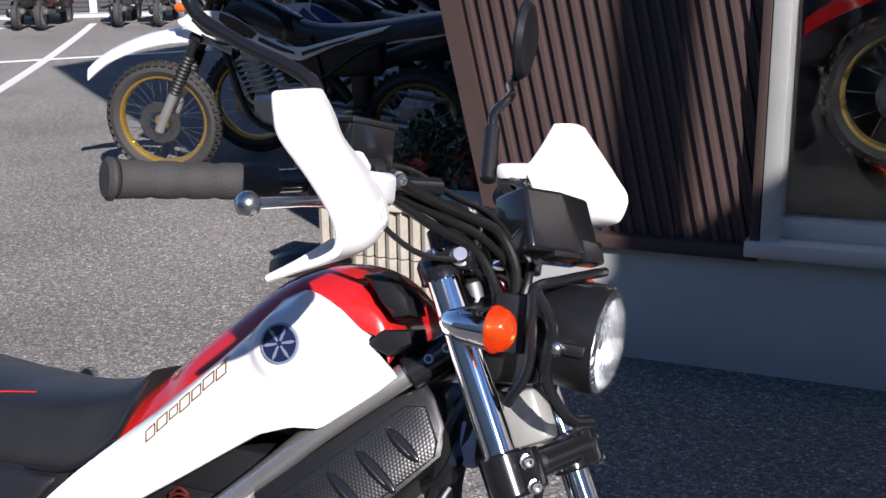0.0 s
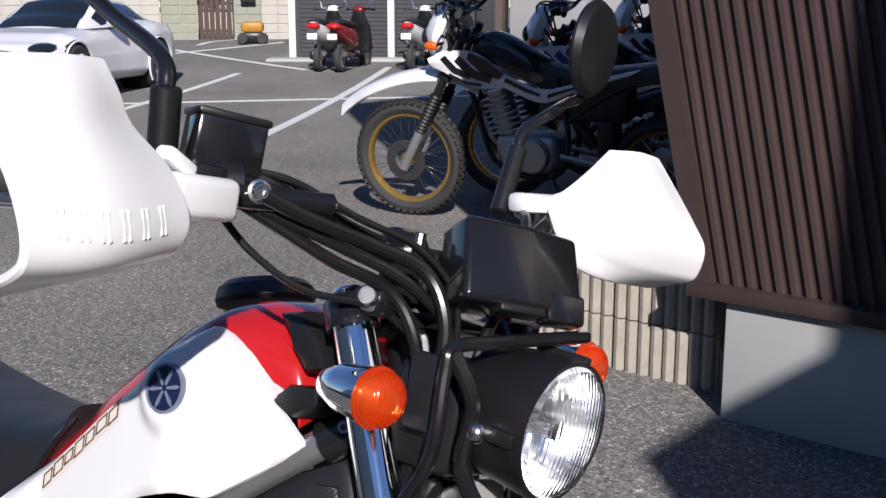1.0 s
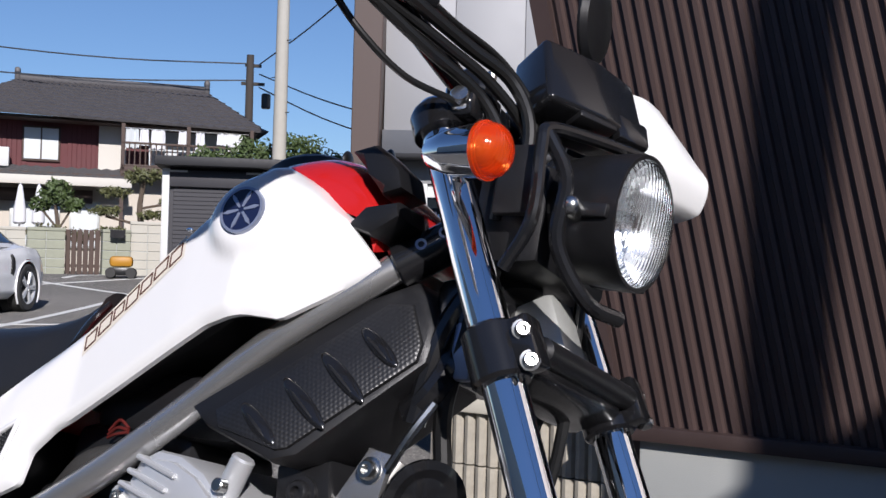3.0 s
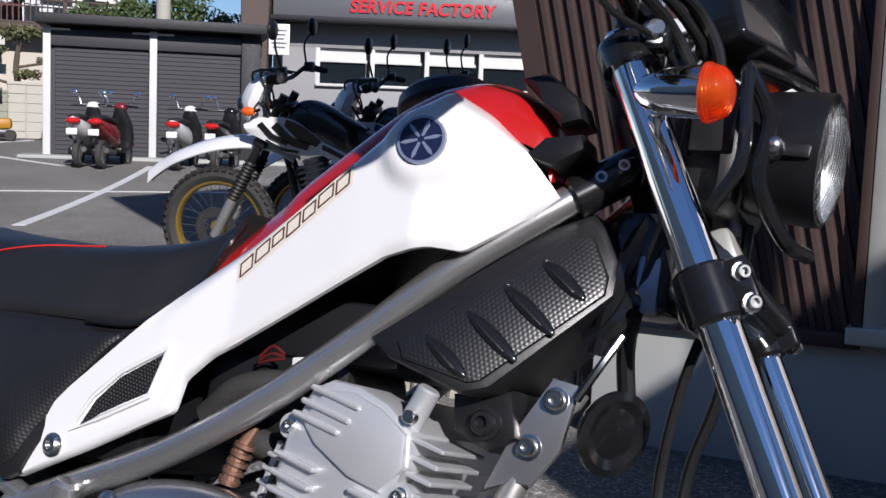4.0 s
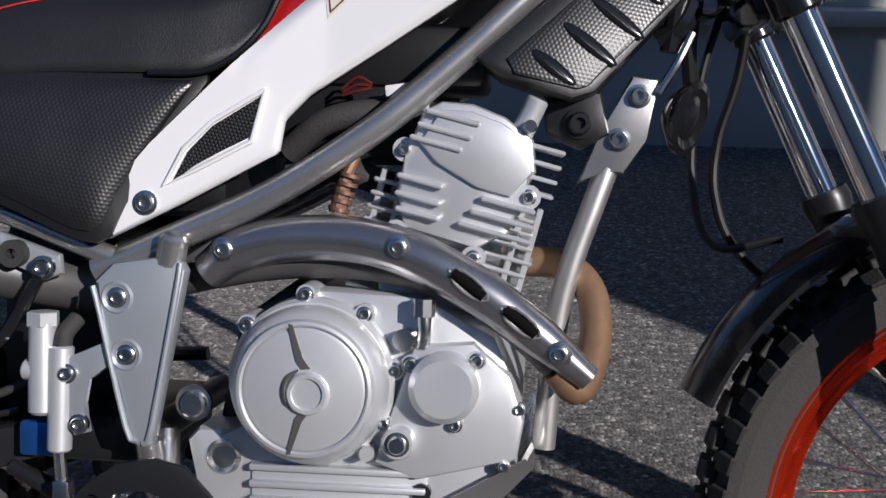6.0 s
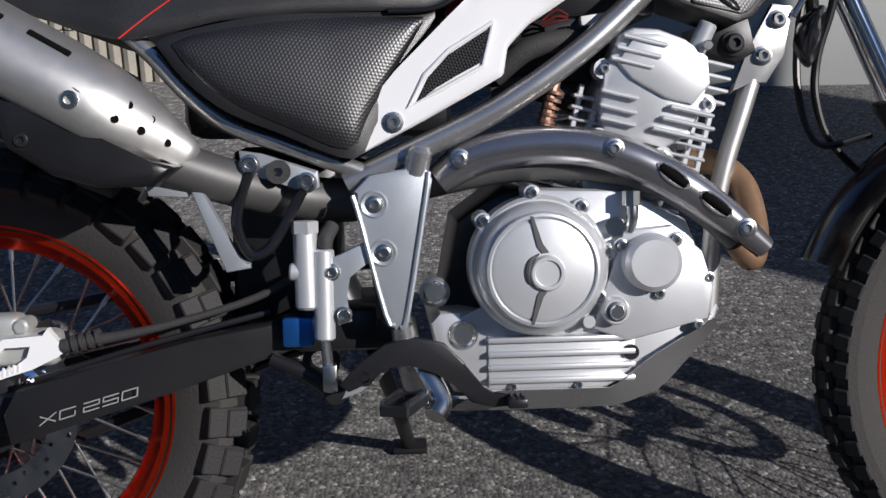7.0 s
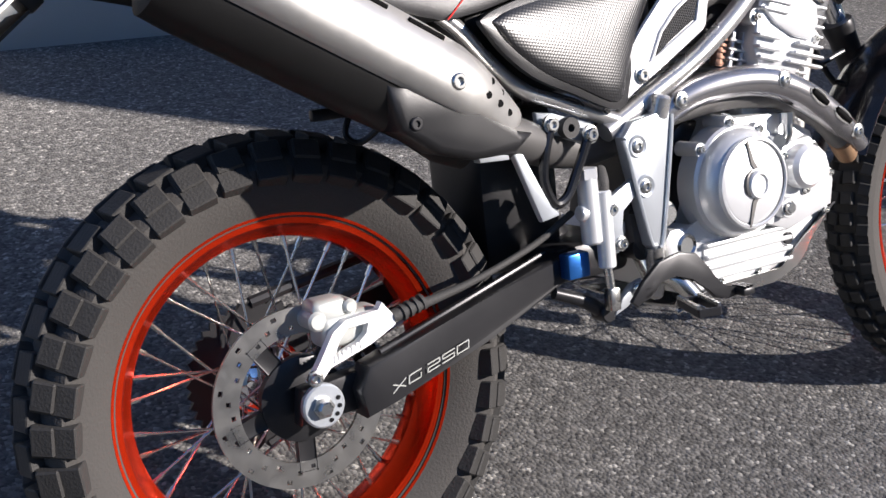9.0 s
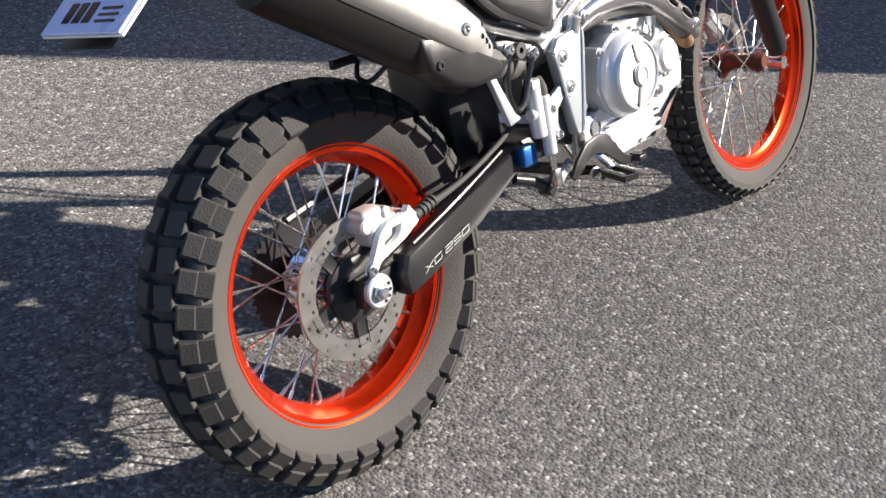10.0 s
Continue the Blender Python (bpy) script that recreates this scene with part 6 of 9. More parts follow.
part("guard_clamp", bm, M_GUARD, gr)
bm = BM()
box(bm, (0, 0, 0), (0.016, 0.030, 0.012), Matrix.Translation((0.966, -0.300, 0.812)) @ pose(0, 0, 0, -20, 0, 8), 0.004, 2)
part("guard_clamp", bm, M_GUARD, gr)
def guard_point(rows, across, down):
    """The place on a guard a share across it, down to the row number given, with its normal."""
    def at(a, d):
        i = min(int(d), len(rows) - 2)
        line = [spline(r, 8) for r in rows[i:i + 2]]
        j = a * (len(line[0]) - 1)
        m = min(int(j), len(line[0]) - 2)
        p, q = [n[m].lerp(n[m + 1], j - m) for n in line]
        return p.lerp(q, d - i)
    p = at(across, down)
    ey = (at(across + 0.04, down) - at(across - 0.04, down)).normalized()
    ez = (at(across, down - 0.3) - at(across, down + 0.3)).normalized()
    ex = ey.cross(ez).normalized()
    if ex.x < 0:
        ex = -ex
    m = Matrix((ex, ey, ez)).transposed().to_4x4()
    m.translation = p
    return m


for k in range(6):
    m = guard_point(RIGHT, 0.18 + 0.125 * k, 4.05)
    for lean in (-9, 9):
        bm = BM()
        box(bm, (0.0022, 0.0024 * (1 if lean > 0 else -1), 0), (0.0034, 0.0026, 0.0190), m, 0.0007, 1)
        part("raised_mark", bm, M_GUARD, gr)
LEFT = [
    [(0.953, 0.269, 0.931), (0.966, 0.305, 0.937), (0.970, 0.340, 0.938)],
    [(0.953, 0.232, 0.900), (0.990, 0.292, 0.908), (0.994, 0.349, 0.906)],
    [(0.953, 0.195, 0.874), (1.006, 0.280, 0.878), (1.020, 0.354, 0.872)],
    [(0.957, 0.165, 0.862), (1.008, 0.262, 0.850), (1.037, 0.353, 0.848)],
    [(0.966, 0.162, 0.845), (0.996, 0.252, 0.824), (1.030, 0.362, 0.822)],
    [(0.972, 0.168, 0.830), (0.988, 0.250, 0.812), (1.018, 0.364, 0.813)],
    [(0.980, 0.185, 0.805), (0.982, 0.248, 0.798), (0.976, 0.362, 0.800)],
]
gl = bp("hand_guard", guard_shell(LEFT), M_GUARD, "white plastic hand guard", angle=60)
bm = BM()
tube(bm, guard_edge(LEFT), 0.0034, 8, 1)
part("rolled_edge", bm, M_GUARD, gl)
bm = BM()
box(bm, (0, 0, 0), (0.026, 0.062, 0.020), Matrix.Translation((0.945, 0.162, 0.857)) @ pose(0, 0, 0, 8, 0, -14), 0.006)
part("guard_clamp", bm, M_GUARD, gl)

# mirrors
bm = BM()
rod(bm, (0.900, -0.262, 0.815), (0.904, -0.273, 0.868), 0.0115, 18, 0.002)
mr = bp("mirror", bm, M_BLACK, "black round mirror on a bent stem")
bm = BM()
tube(bm, [(0.904, -0.273, 0.866), (0.898, -0.272, 0.882), (0.872, -0.270, 0.898), (0.80, -0.262, 0.925), (0.745, -0.262, 0.955), (0.735, -0.275, 1.0)], 0.0068, 12)
part("stem", bm, M_GLOSS, mr)


def mirror_head(c, parent):
    m = facing(c, (-1, -0.15, 0.05))
    bm = lathe(BM(), [(0.0, 0.016), (0.03, 0.014), (0.050, 0.008), (0.056, 0.0), (0.055, -0.004), (0.0, -0.004)], m, 36)
    part("mirror_shell", bm, M_BLACK, parent)
    bm = lathe(BM(), [(0.0, -0.0046), (0.051, -0.0046), (0.051, -0.002), (0, -0.002)], m, 36)
    part("mirror_glass", bm, M_CHROME, parent)


mirror_head((0.735, -0.29, 1.05), mr)
bm = BM()
rod(bm, (0.914, 0.142, 0.840), (0.901, 0.172, 0.912), 0.010, 16, 0.002)
ml = bp("mirror", bm, M_BLACK, "black round mirror on a bent stem")
bm = BM()
tube(bm, [(0.901, 0.172, 0.908), (0.899, 0.180, 0.932), (0.905, 0.215, 0.960), (0.875, 0.285, 0.985), (0.868, 0.320, 1.0), (0.873, 0.315, 1.03)], 0.0062, 12)
part("stem", bm, M_GLOSS, ml)
mirror_head((0.880, 0.312, 1.055), ml)

# cables and hoses
CABLES = [
    ([(0.972, -0.226, 0.804), (0.984, -0.19, 0.806), (1.002, -0.13, 0.802), (1.022, -0.088, 0.782), (1.040, -0.075, 0.742), (1.038, -0.07, 0.69), (1.02, -0.05, 0.63)], 0.0058),
    ([(0.950, -0.225, 0.796), (0.983, -0.16, 0.785), (1.005, -0.105, 0.765), (1.025, -0.085, 0.72), (1.02, -0.07, 0.66)], 0.0052),
    ([(0.948, -0.216, 0.826), (0.968, -0.190, 0.830), (0.990, -0.140, 0.822), (1.012, -0.090, 0.800), (1.030, -0.055, 0.755), (1.030, -0.04, 0.70)], 0.0028),
    ([(0.944, -0.210, 0.818), (0.964, -0.180, 0.826), (0.986, -0.130, 0.820), (1.006, -0.080, 0.796), (1.022, -0.045, 0.750), (1.024, -0.03, 0.70)], 0.0028),
    ([(0.93, -0.232, 0.790), (0.950, -0.205, 0.770), (0.972, -0.165, 0.757), (0.998, -0.11, 0.752), (1.015, -0.07, 0.72)], 0.0030),
    ([(0.960, -0.215, 0.800), (0.990, -0.150, 0.796), (1.014, -0.100, 0.774), (1.032, -0.060, 0.730), (1.030, -0.05, 0.66)], 0.0048),
    ([(0.925, 0.16, 0.845), (0.97, 0.11, 0.835), (1.012, 0.05, 0.79), (1.030, 0.0, 0.735), (1.03, -0.02, 0.68)], 0.005),
    ([(1.02, -0.05, 0.64), (1.00, -0.045, 0.57), (0.985, -0.04, 0.50), (0.99, -0.03, 0.44)], 0.008),
    ([(1.06, 0.03, 0.62), (1.05, 0.05, 0.48), (1.03, 0.055, 0.40), (1.03, 0.055, 0.34), (1.06, 0.06, 0.28), (1.16, 0.08, 0.20)], 0.0055),
    ([(1.035, 0.06, 0.56), (1.01, 0.06, 0.46), (1.005, 0.055, 0.36), (1.03, 0.05, 0.29), (1.10, 0.05, 0.30)], 0.005),
]
for k, (pts, r) in enumerate(CABLES):
    if k < 6:  # the bundle sags between the switch and the lamp
        pts = [(x, y, z - 0.021 * max(0.0, 1 - abs(y + 0.140) / 0.085) ** 0.6) for x, y, z in pts]
    bp("cable", tube(BM(), pts, r, 10, 6), M_CABLE)
bm = BM()
tube(bm, [(0.975, -0.03, 0.56), (0.985, -0.045, 0.53), (0.975, -0.05, 0.505), (0.955, -0.045, 0.49)], 0.012, 10)
tube(bm, [(0.99, -0.04, 0.60), (0.975, -0.05, 0.55), (0.965, -0.05, 0.48)], 0.010, 10)
box(bm, (0.99, 0.0, 0.565), (0.06, 0.10, 0.09), pose(0, 0, 0), 0.012)
bp("hose_cover", bm, M_GLOSS)
bm = BM()
box(bm, (0.998, -0.045, 0.545), (0.022, 0.012, 0.05), pose(0, 0, 0), 0.004)
bp("ignition_label", bm, M_SILVER)

# frame collar ahead of the tank
bm = BM()
rod(bm, (0.925, -0.062, 0.610), (0.985, -0.033, 0.660), 0.0192, 18, 0.002)
col = bp("frame_collar", bm, M_GLOSS, "black collar with two silver ring marks")
for k in (0.35, 0.62):
    p = Vector((0.925, -0.062, 0.610)).lerp(Vector((0.985, -0.033, 0.660)), k)
    bm = lathe(BM(), [(0.003, -0.001), (0.0052, -0.001), (0.0052, 0.002), (0.003, 0.002)], facing(p + Vector((0.005, -0.0175, 0.003)), (0.35, -0.9, 0.1)), 16, closed=True)
    part("ring_mark", bm, M_SILVER, col)

# front mudguard
bm = BM()
rings = []
for k in range(29):
    a = radians(158 - 108 * k / 28)
    w = 0.058 - 0.02 * max(0, (k - 20) / 8)
    ring = []
    for j in range(9):
        t = -1 + 2 * j / 8
        r = 0.362 - 0.022 * t * t
        ring.append(bm.verts.new(FA + Vector((r * math.cos(a), t * w, r * math.sin(a)))))
    for j in range(8, -1, -1):
        t = -1 + 2 * j / 8
        r = 0.357 - 0.022 * t * t
        ring.append(bm.verts.new(FA + Vector((r * math.cos(a), t * w * 0.96, r * math.sin(a)))))
    rings.append(ring)
ring_faces(bm, rings)
bp("front_mudguard", bm, M_GLOSS, "black front mudguard")
bm = BM()
rod(bm, FA + Vector((-0.01, 0.062, 0.06)), FA + Vector((-0.05, 0.066, 0.12)), 0.028, 10, 0.006)
bp("front_caliper", bm, M_PLATE, "front brake caliper")

# rear mudguard and dealer board
bm = BM()
rings = []
for k in range(21):
    a = radians(62 + 46 * k / 20)
    ring = []
    R = 0.385 + 0.10 * (k / 20) ** 2
    for j in range(9):
        t = -1 + 2 * j / 8
        r = R - 0.03 * t * t
        ring.append(bm.verts.new((r * math.cos(a) * 1.0, t * 0.075, r * math.sin(a) * 1.05 + 0.03)))
    for j in range(8, -1, -1):
        t = -1 + 2 * j / 8
        r = R - 0.005 - 0.03 * t * t
        ring.append(bm.verts.new((r * math.cos(a) * 1.0, t * 0.072, r * math.sin(a) * 1.05 + 0.03)))
    rings.append(ring)
ring_faces(bm, rings)
bp("rear_mudguard", bm, M_BLACK, "black rear mudguard")
PB = Matrix.Translation((-0.252, -0.0, 0.485)) @ pose(0, 0, 0, 0, -38, 0)
M_BOARD = mat("board_blue_white", (0.52, 0.58, 0.82), 0.3, var=0.03, coat=0.4)
bm = BM()
box(bm, (0, 0, 0), (0.105, 0.185, 0.004), PB, 0.001, 1)
board = bp("dealer_board", bm, M_BOARD, "pale blue-white dealer board with black marks")
bm = BM()
box(bm, (0.002, 0.003, -0.006), (0.108, 0.19, 0.004), PB, 0.001, 1)
part("board_back", bm, M_GUARD, board)
for y in (0.048, 0.024, 0.0):
    bm = BM()
    box(bm, (-0.02, y, 0.0026), (0.032, 0.017, 0.0012), PB)
    part("board_mark", bm, M_GLOSS, board)
bm = BM()
for x in (-0.034, -0.024, -0.014):
    box(bm, (x, -0.045, 0.0026), (0.004, 0.045, 0.0012), PB)
part("board_lines", bm, M_GLOSS, board)
bm = BM()
box(bm, (-0.02, 0.03, -0.03), (0.06, 0.12, 0.004), PB, 0.001)
box(bm, (0.02, 0.0, -0.02), (0.02, 0.05, 0.03), PB, 0.003)
part("board_holder", bm, M_BLACK, board)
bm = BM()
box(bm, (0.095, -0.03, 0.322), (0.05, 0.012, 0.014), pose(0, 0, 0), 0.002)
tube(bm, [(0.118, -0.035, 0.318), (0.108, -0.04, 0.295), (0.122, -0.05, 0.285), (0.145, -0.07, 0.305)], 0.004, 8)
bp("guard_stay", bm, M_DARKMET)


# ---- the yard: walls, planting and parked machines near by ----
M_SOIL = mat("soil", (0.035, 0.026, 0.02), 0.95, var=0.4, scale=14, bump=0.8, bscale=120)
M_LEAFDARK = mat("dark_leaf", (0.030, 0.050, 0.018), 0.5, var=0.5, scale=9)
M_LEAFRED = mat("red_leaf", (0.26, 0.030, 0.018), 0.5, var=0.4, scale=12)
M_BARK = mat("bark", (0.10, 0.075, 0.055), 0.9, var=0.35, scale=10, bump=0.8, bscale=60)
M_GLASSBLUE = mat("dark_car_glass", (0.012, 0.016, 0.02), 0.04, var=0.1, coat=0.5, rvar=0.01)
M_GAITER = mat("rubber_gaiter", (0.012, 0.012, 0.012), 0.5, var=0.2)
M_GREYMET = mat("grey_alloy", (0.45, 0.45, 0.44), 0.4, 0.7, var=0.12)
M_BLUEPLASTIC = mat("blue_plastic", (0.012, 0.035, 0.20), 0.3, var=0.1, coat=0.3)
M_TAILRED = mat("red_lens", (0.55, 0.012, 0.010), 0.15, var=0.1, coat=0.6)
M_AMBERFAR = mat("orange_lens", (0.80, 0.12, 0.01), 0.2, var=0.1, coat=0.5)
M_PLASTER = mat("pale_plaster", (0.60, 0.57, 0.51), 0.85, var=0.12, scale=1.2, bump=0.3, bscale=80)


def stand(x, y, hx, hy, lean=0.0, z=None):
    """A place on the ground whose x axis looks along (hx, hy)."""
    return Matrix.Translation((x, y, rise(x, y) if z is None else z)) @ Matrix.Rotation(math.atan2(hy, hx), 4, "Z") @ Matrix.Rotation(radians(lean), 4, "X")


def leaves(bm, c, rad, n, size, rng, shell=0.5):
    """Many small folded leaves in an uneven rounded mass."""
    c = Vector(c)
    for k in range(n):
        d = Vector((rng.gauss(0, 1), rng.gauss(0, 1), rng.gauss(0, 1))).normalized()
        r = (shell + (1 - shell) * rng.random() ** 0.6) * (0.85 + 0.25 * math.sin(5 * d.x + 3 * d.z) * math.cos(4 * d.y + 1))
        p = c + Vector((d.x * rad[0], d.y * rad[1], d.z * rad[2])) * r
        a = Vector((rng.gauss(0, 1), rng.gauss(0, 1), rng.gauss(0, 1))).normalized()
        b = a.orthogonal().normalized()
        s = size * (0.6 + 0.8 * rng.random())
        q = a.cross(b) * s * 0.15
        v = [bm.verts.new(p + o) for o in (-a * s, b * s * 0.4 + q, a * s, -b * s * 0.4 + q)]
        bm.faces.new((v[0], v[1], v[2]))
        bm.faces.new((v[0], v[2], v[3]))
    return bm


def blob(bm, c, rad, m=Matrix(), u=20, v=12):
    s = Matrix.Diagonal((rad[0], rad[1], rad[2], 1))
    bmesh.ops.create_uvsphere(bm, u_segments=u, v_segments=v, radius=1.0, matrix=m @ Matrix.Translation(c) @ s)
    return bm


def block_wall():
    """Low wall of ribbed split-face blocks with a cap, beside the shop."""
    wall = thing("wall_low", Matrix(), "low buff wall of ribbed concrete blocks with a cap", "wall", kind="structure")
    bm = BM()
    w, h = 0.394, 0.188
    n = 8
    prof = [(-w / 2, 0.11)]
    for k in range(n):
        x0 = -w / 2 + w * k / n
        p = w / n
        prof += [(x0 + 0.002, 0.020), (x0 + p * 0.16, 0.004), (x0 + p * 0.5, -0.004), (x0 + p * 0.84, 0.004), (x0 + p - 0.002, 0.020)]
    prof += [(w / 2, 0.11)]
    lo = [bm.verts.new((x, y, 0)) for x, y in prof]
    hi = [bm.verts.new((x, y, h)) for x, y in prof]
    ring_faces(bm, [lo, hi])
    bmesh.ops.recalc_face_normals(bm, faces=bm.faces)
    me = bpy.data.meshes.new("block")
    bm.to_mesh(me)
    bm.free()
    me.materials.append(M_BLOCK)
    rng = random.Random(4)
    for row in range(2):
        ob = new("block", me)
        ob.parent = wall
        ob.matrix_basis = Matrix.Translation((0.068, 2.836, row * 0.194)) @ Matrix.Diagonal((0.34, 1, 1, 1))
        for k in range(2):
            ob = new("block", me)
            ob.parent = wall
            ob.matrix_basis = Matrix.Translation((-0.60 + 0.4 * k, 2.835 + rng.uniform(-0.003, 0.003), row * 0.194))
    for k in range(2):
        bm = BM()
        box(bm, (-0.61 + 0.405 * k, 2.92, 0.412), (0.398, 0.22, 0.058), bevel=0.008)
        part("cap", bm, M_CAP, wall)
    bm = BM()
    box(bm, (-0.33, 2.96, 0.19), (0.92, 0.04, 0.375))
    part("joint_mortar", bm, M_CONC, wall)
    bm = BM()
    box(bm, (0.068, 2.92, 0.412), (0.132, 0.22, 0.058), bevel=0.008)
    part("cap", bm, M_CAP, wall)
    bm = BM()
    box(bm, (-0.42, 3.55, 0.17), (0.80, 1.14, 0.34), bevel=0.03)
    tagged(link("planting_soil", bm, M_SOIL), "dark soil bed behind the low wall", "soil", kind="structure")
    rng = random.Random(9)
    for x, y, h, red in ((-0.22, 3.15, 0.34, 0.5), (-0.50, 3.22, 0.26, 0.2), (-0.10, 3.45, 0.42, 0.2), (-0.36, 3.7, 0.35, 0.1), (-0.62, 3.55, 0.30, 0.15)):
        shrub = thing("shrub", Matrix.Translation((x, y, 0.33)), "dark leafy shrub with some red leaves in the soil bed", "shrub", group="shrubs behind the low wall")
        for k in range(5):
            a = rng.uniform(0, 6.28)
            bm = BM()
            tube(bm, [(0.02 * math.cos(a), 0.02 * math.sin(a), 0), (0.05 * math.cos(a), 0.05 * math.sin(a), h * 0.5), (0.11 * math.cos(a), 0.11 * math.sin(a), h * 0.9)], 0.004, 6, 3)
            part("stem", bm, M_BARK, shrub)
        bm = leaves(BM(), (0, 0, h * 0.65), (0.17, 0.17, h * 0.5), 240, 0.028, rng, 0.2)
        part("foliage", bm, M_LEAFDARK, shrub, angle=180)
        bm = leaves(BM(), (0.02, -0.08, h * 0.6), (0.13, 0.09, h * 0.3), int(70 * red) + 4, 0.032, rng, 0.2)
        part("red_foliage", bm, M_LEAFRED, shrub, "red autumn leaves", angle=180)


block_wall()

# unseen blocks and a pole, added only to cast shade on wall and ground
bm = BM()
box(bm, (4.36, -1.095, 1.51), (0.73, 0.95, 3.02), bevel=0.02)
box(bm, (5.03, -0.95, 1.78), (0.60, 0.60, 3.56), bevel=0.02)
tagged(link("sign_column", bm, M_GUARD), "plain pale column added out of view to shade the shop wall", "sign", kind="structure")
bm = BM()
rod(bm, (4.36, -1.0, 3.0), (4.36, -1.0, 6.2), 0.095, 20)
tagged(link("sign_pole", bm, M_GREYMET), "grey pole added out of view to cast a shadow band", "pole", kind="structure")


# ---- parked trail motorcycles ----
def trail_wheel(parent, name, x, r, half, rim, n_knob, spokes, detail=True):
    m = Matrix.Translation((x, 0, r))
    c = r - 0.014
    prof = [(c - 0.072, -0.026), (c - 0.066, -half * 0.75), (c - 0.04, -half), (c - 0.015, -half * 0.85), (c, -half * 0.3)]
    prof += [(q, -y) for q, y in prof[::-1]]
    ty = part(name, lathe(BM(), prof, m, 64), M_RUBBER, parent, "knobbly off-road tyre")
    bm = BM()
    for k in range(n_knob):
        for y, t, s in ((0.0, 0, 0.5), (half * 0.72, 38, 0.0), (-half * 0.72, -38, 0.0)):
            a = 360 * (k + s) / n_knob
            box(bm, (0, 0, 0), (0.024, 0.024, 0.018), m @ pose(0, 0, 0, 0, a, 0) @ pose(0, y, c + 0.004 - abs(y) * 0.35, -t, 0, 0))
    part("tread", bm, M_TREAD, ty, angle=20)
    rp = [(c - 0.070, -0.027), (c - 0.078, -0.024), (c - 0.088, -0.008), (c - 0.088, 0.008), (c - 0.078, 0.024), (c - 0.070, 0.027)]
    inn = [(q - 0.006, y) for q, y in rp[::-1]]
    part("rim", lathe(BM(), rp + inn, m, 64, closed=True), rim, ty, "gold anodised rim")
    bm = lathe(BM(), [(0.0, -0.06), (0.03, -0.06), (0.042, -0.045), (0.026, -0.03), (0.026, 0.03), (0.042, 0.045), (0.03, 0.06), (0.0, 0.06)], m, 24)
    part("hub", bm, M_GOLD, ty)
    bm = lathe(BM(), [(0.065, 0.066), (0.12, 0.066), (0.12, 0.070), (0.065, 0.070)], m, 40, closed=True)
    part("brake_disc", bm, M_DISC, ty)
    me = None
    for k in range(spokes):
        s = 1 if k % 2 else -1
        cr = 0.8 if (k // 2) % 2 else -0.8
        bm = BM()
        rod(bm, m @ Vector((0.038 * math.cos(cr), s * 0.04, 0.038 * math.sin(cr))), m @ Vector((c - 0.088, s * 0.004, 0)), 0.0021, 5)
        for v in bm.verts:
            v.co = m @ Matrix.Rotation(2 * math.pi * k / spokes, 4, "Y") @ m.inverted() @ v.co
        part("spoke", bm, M_STEEL, ty)
    return ty


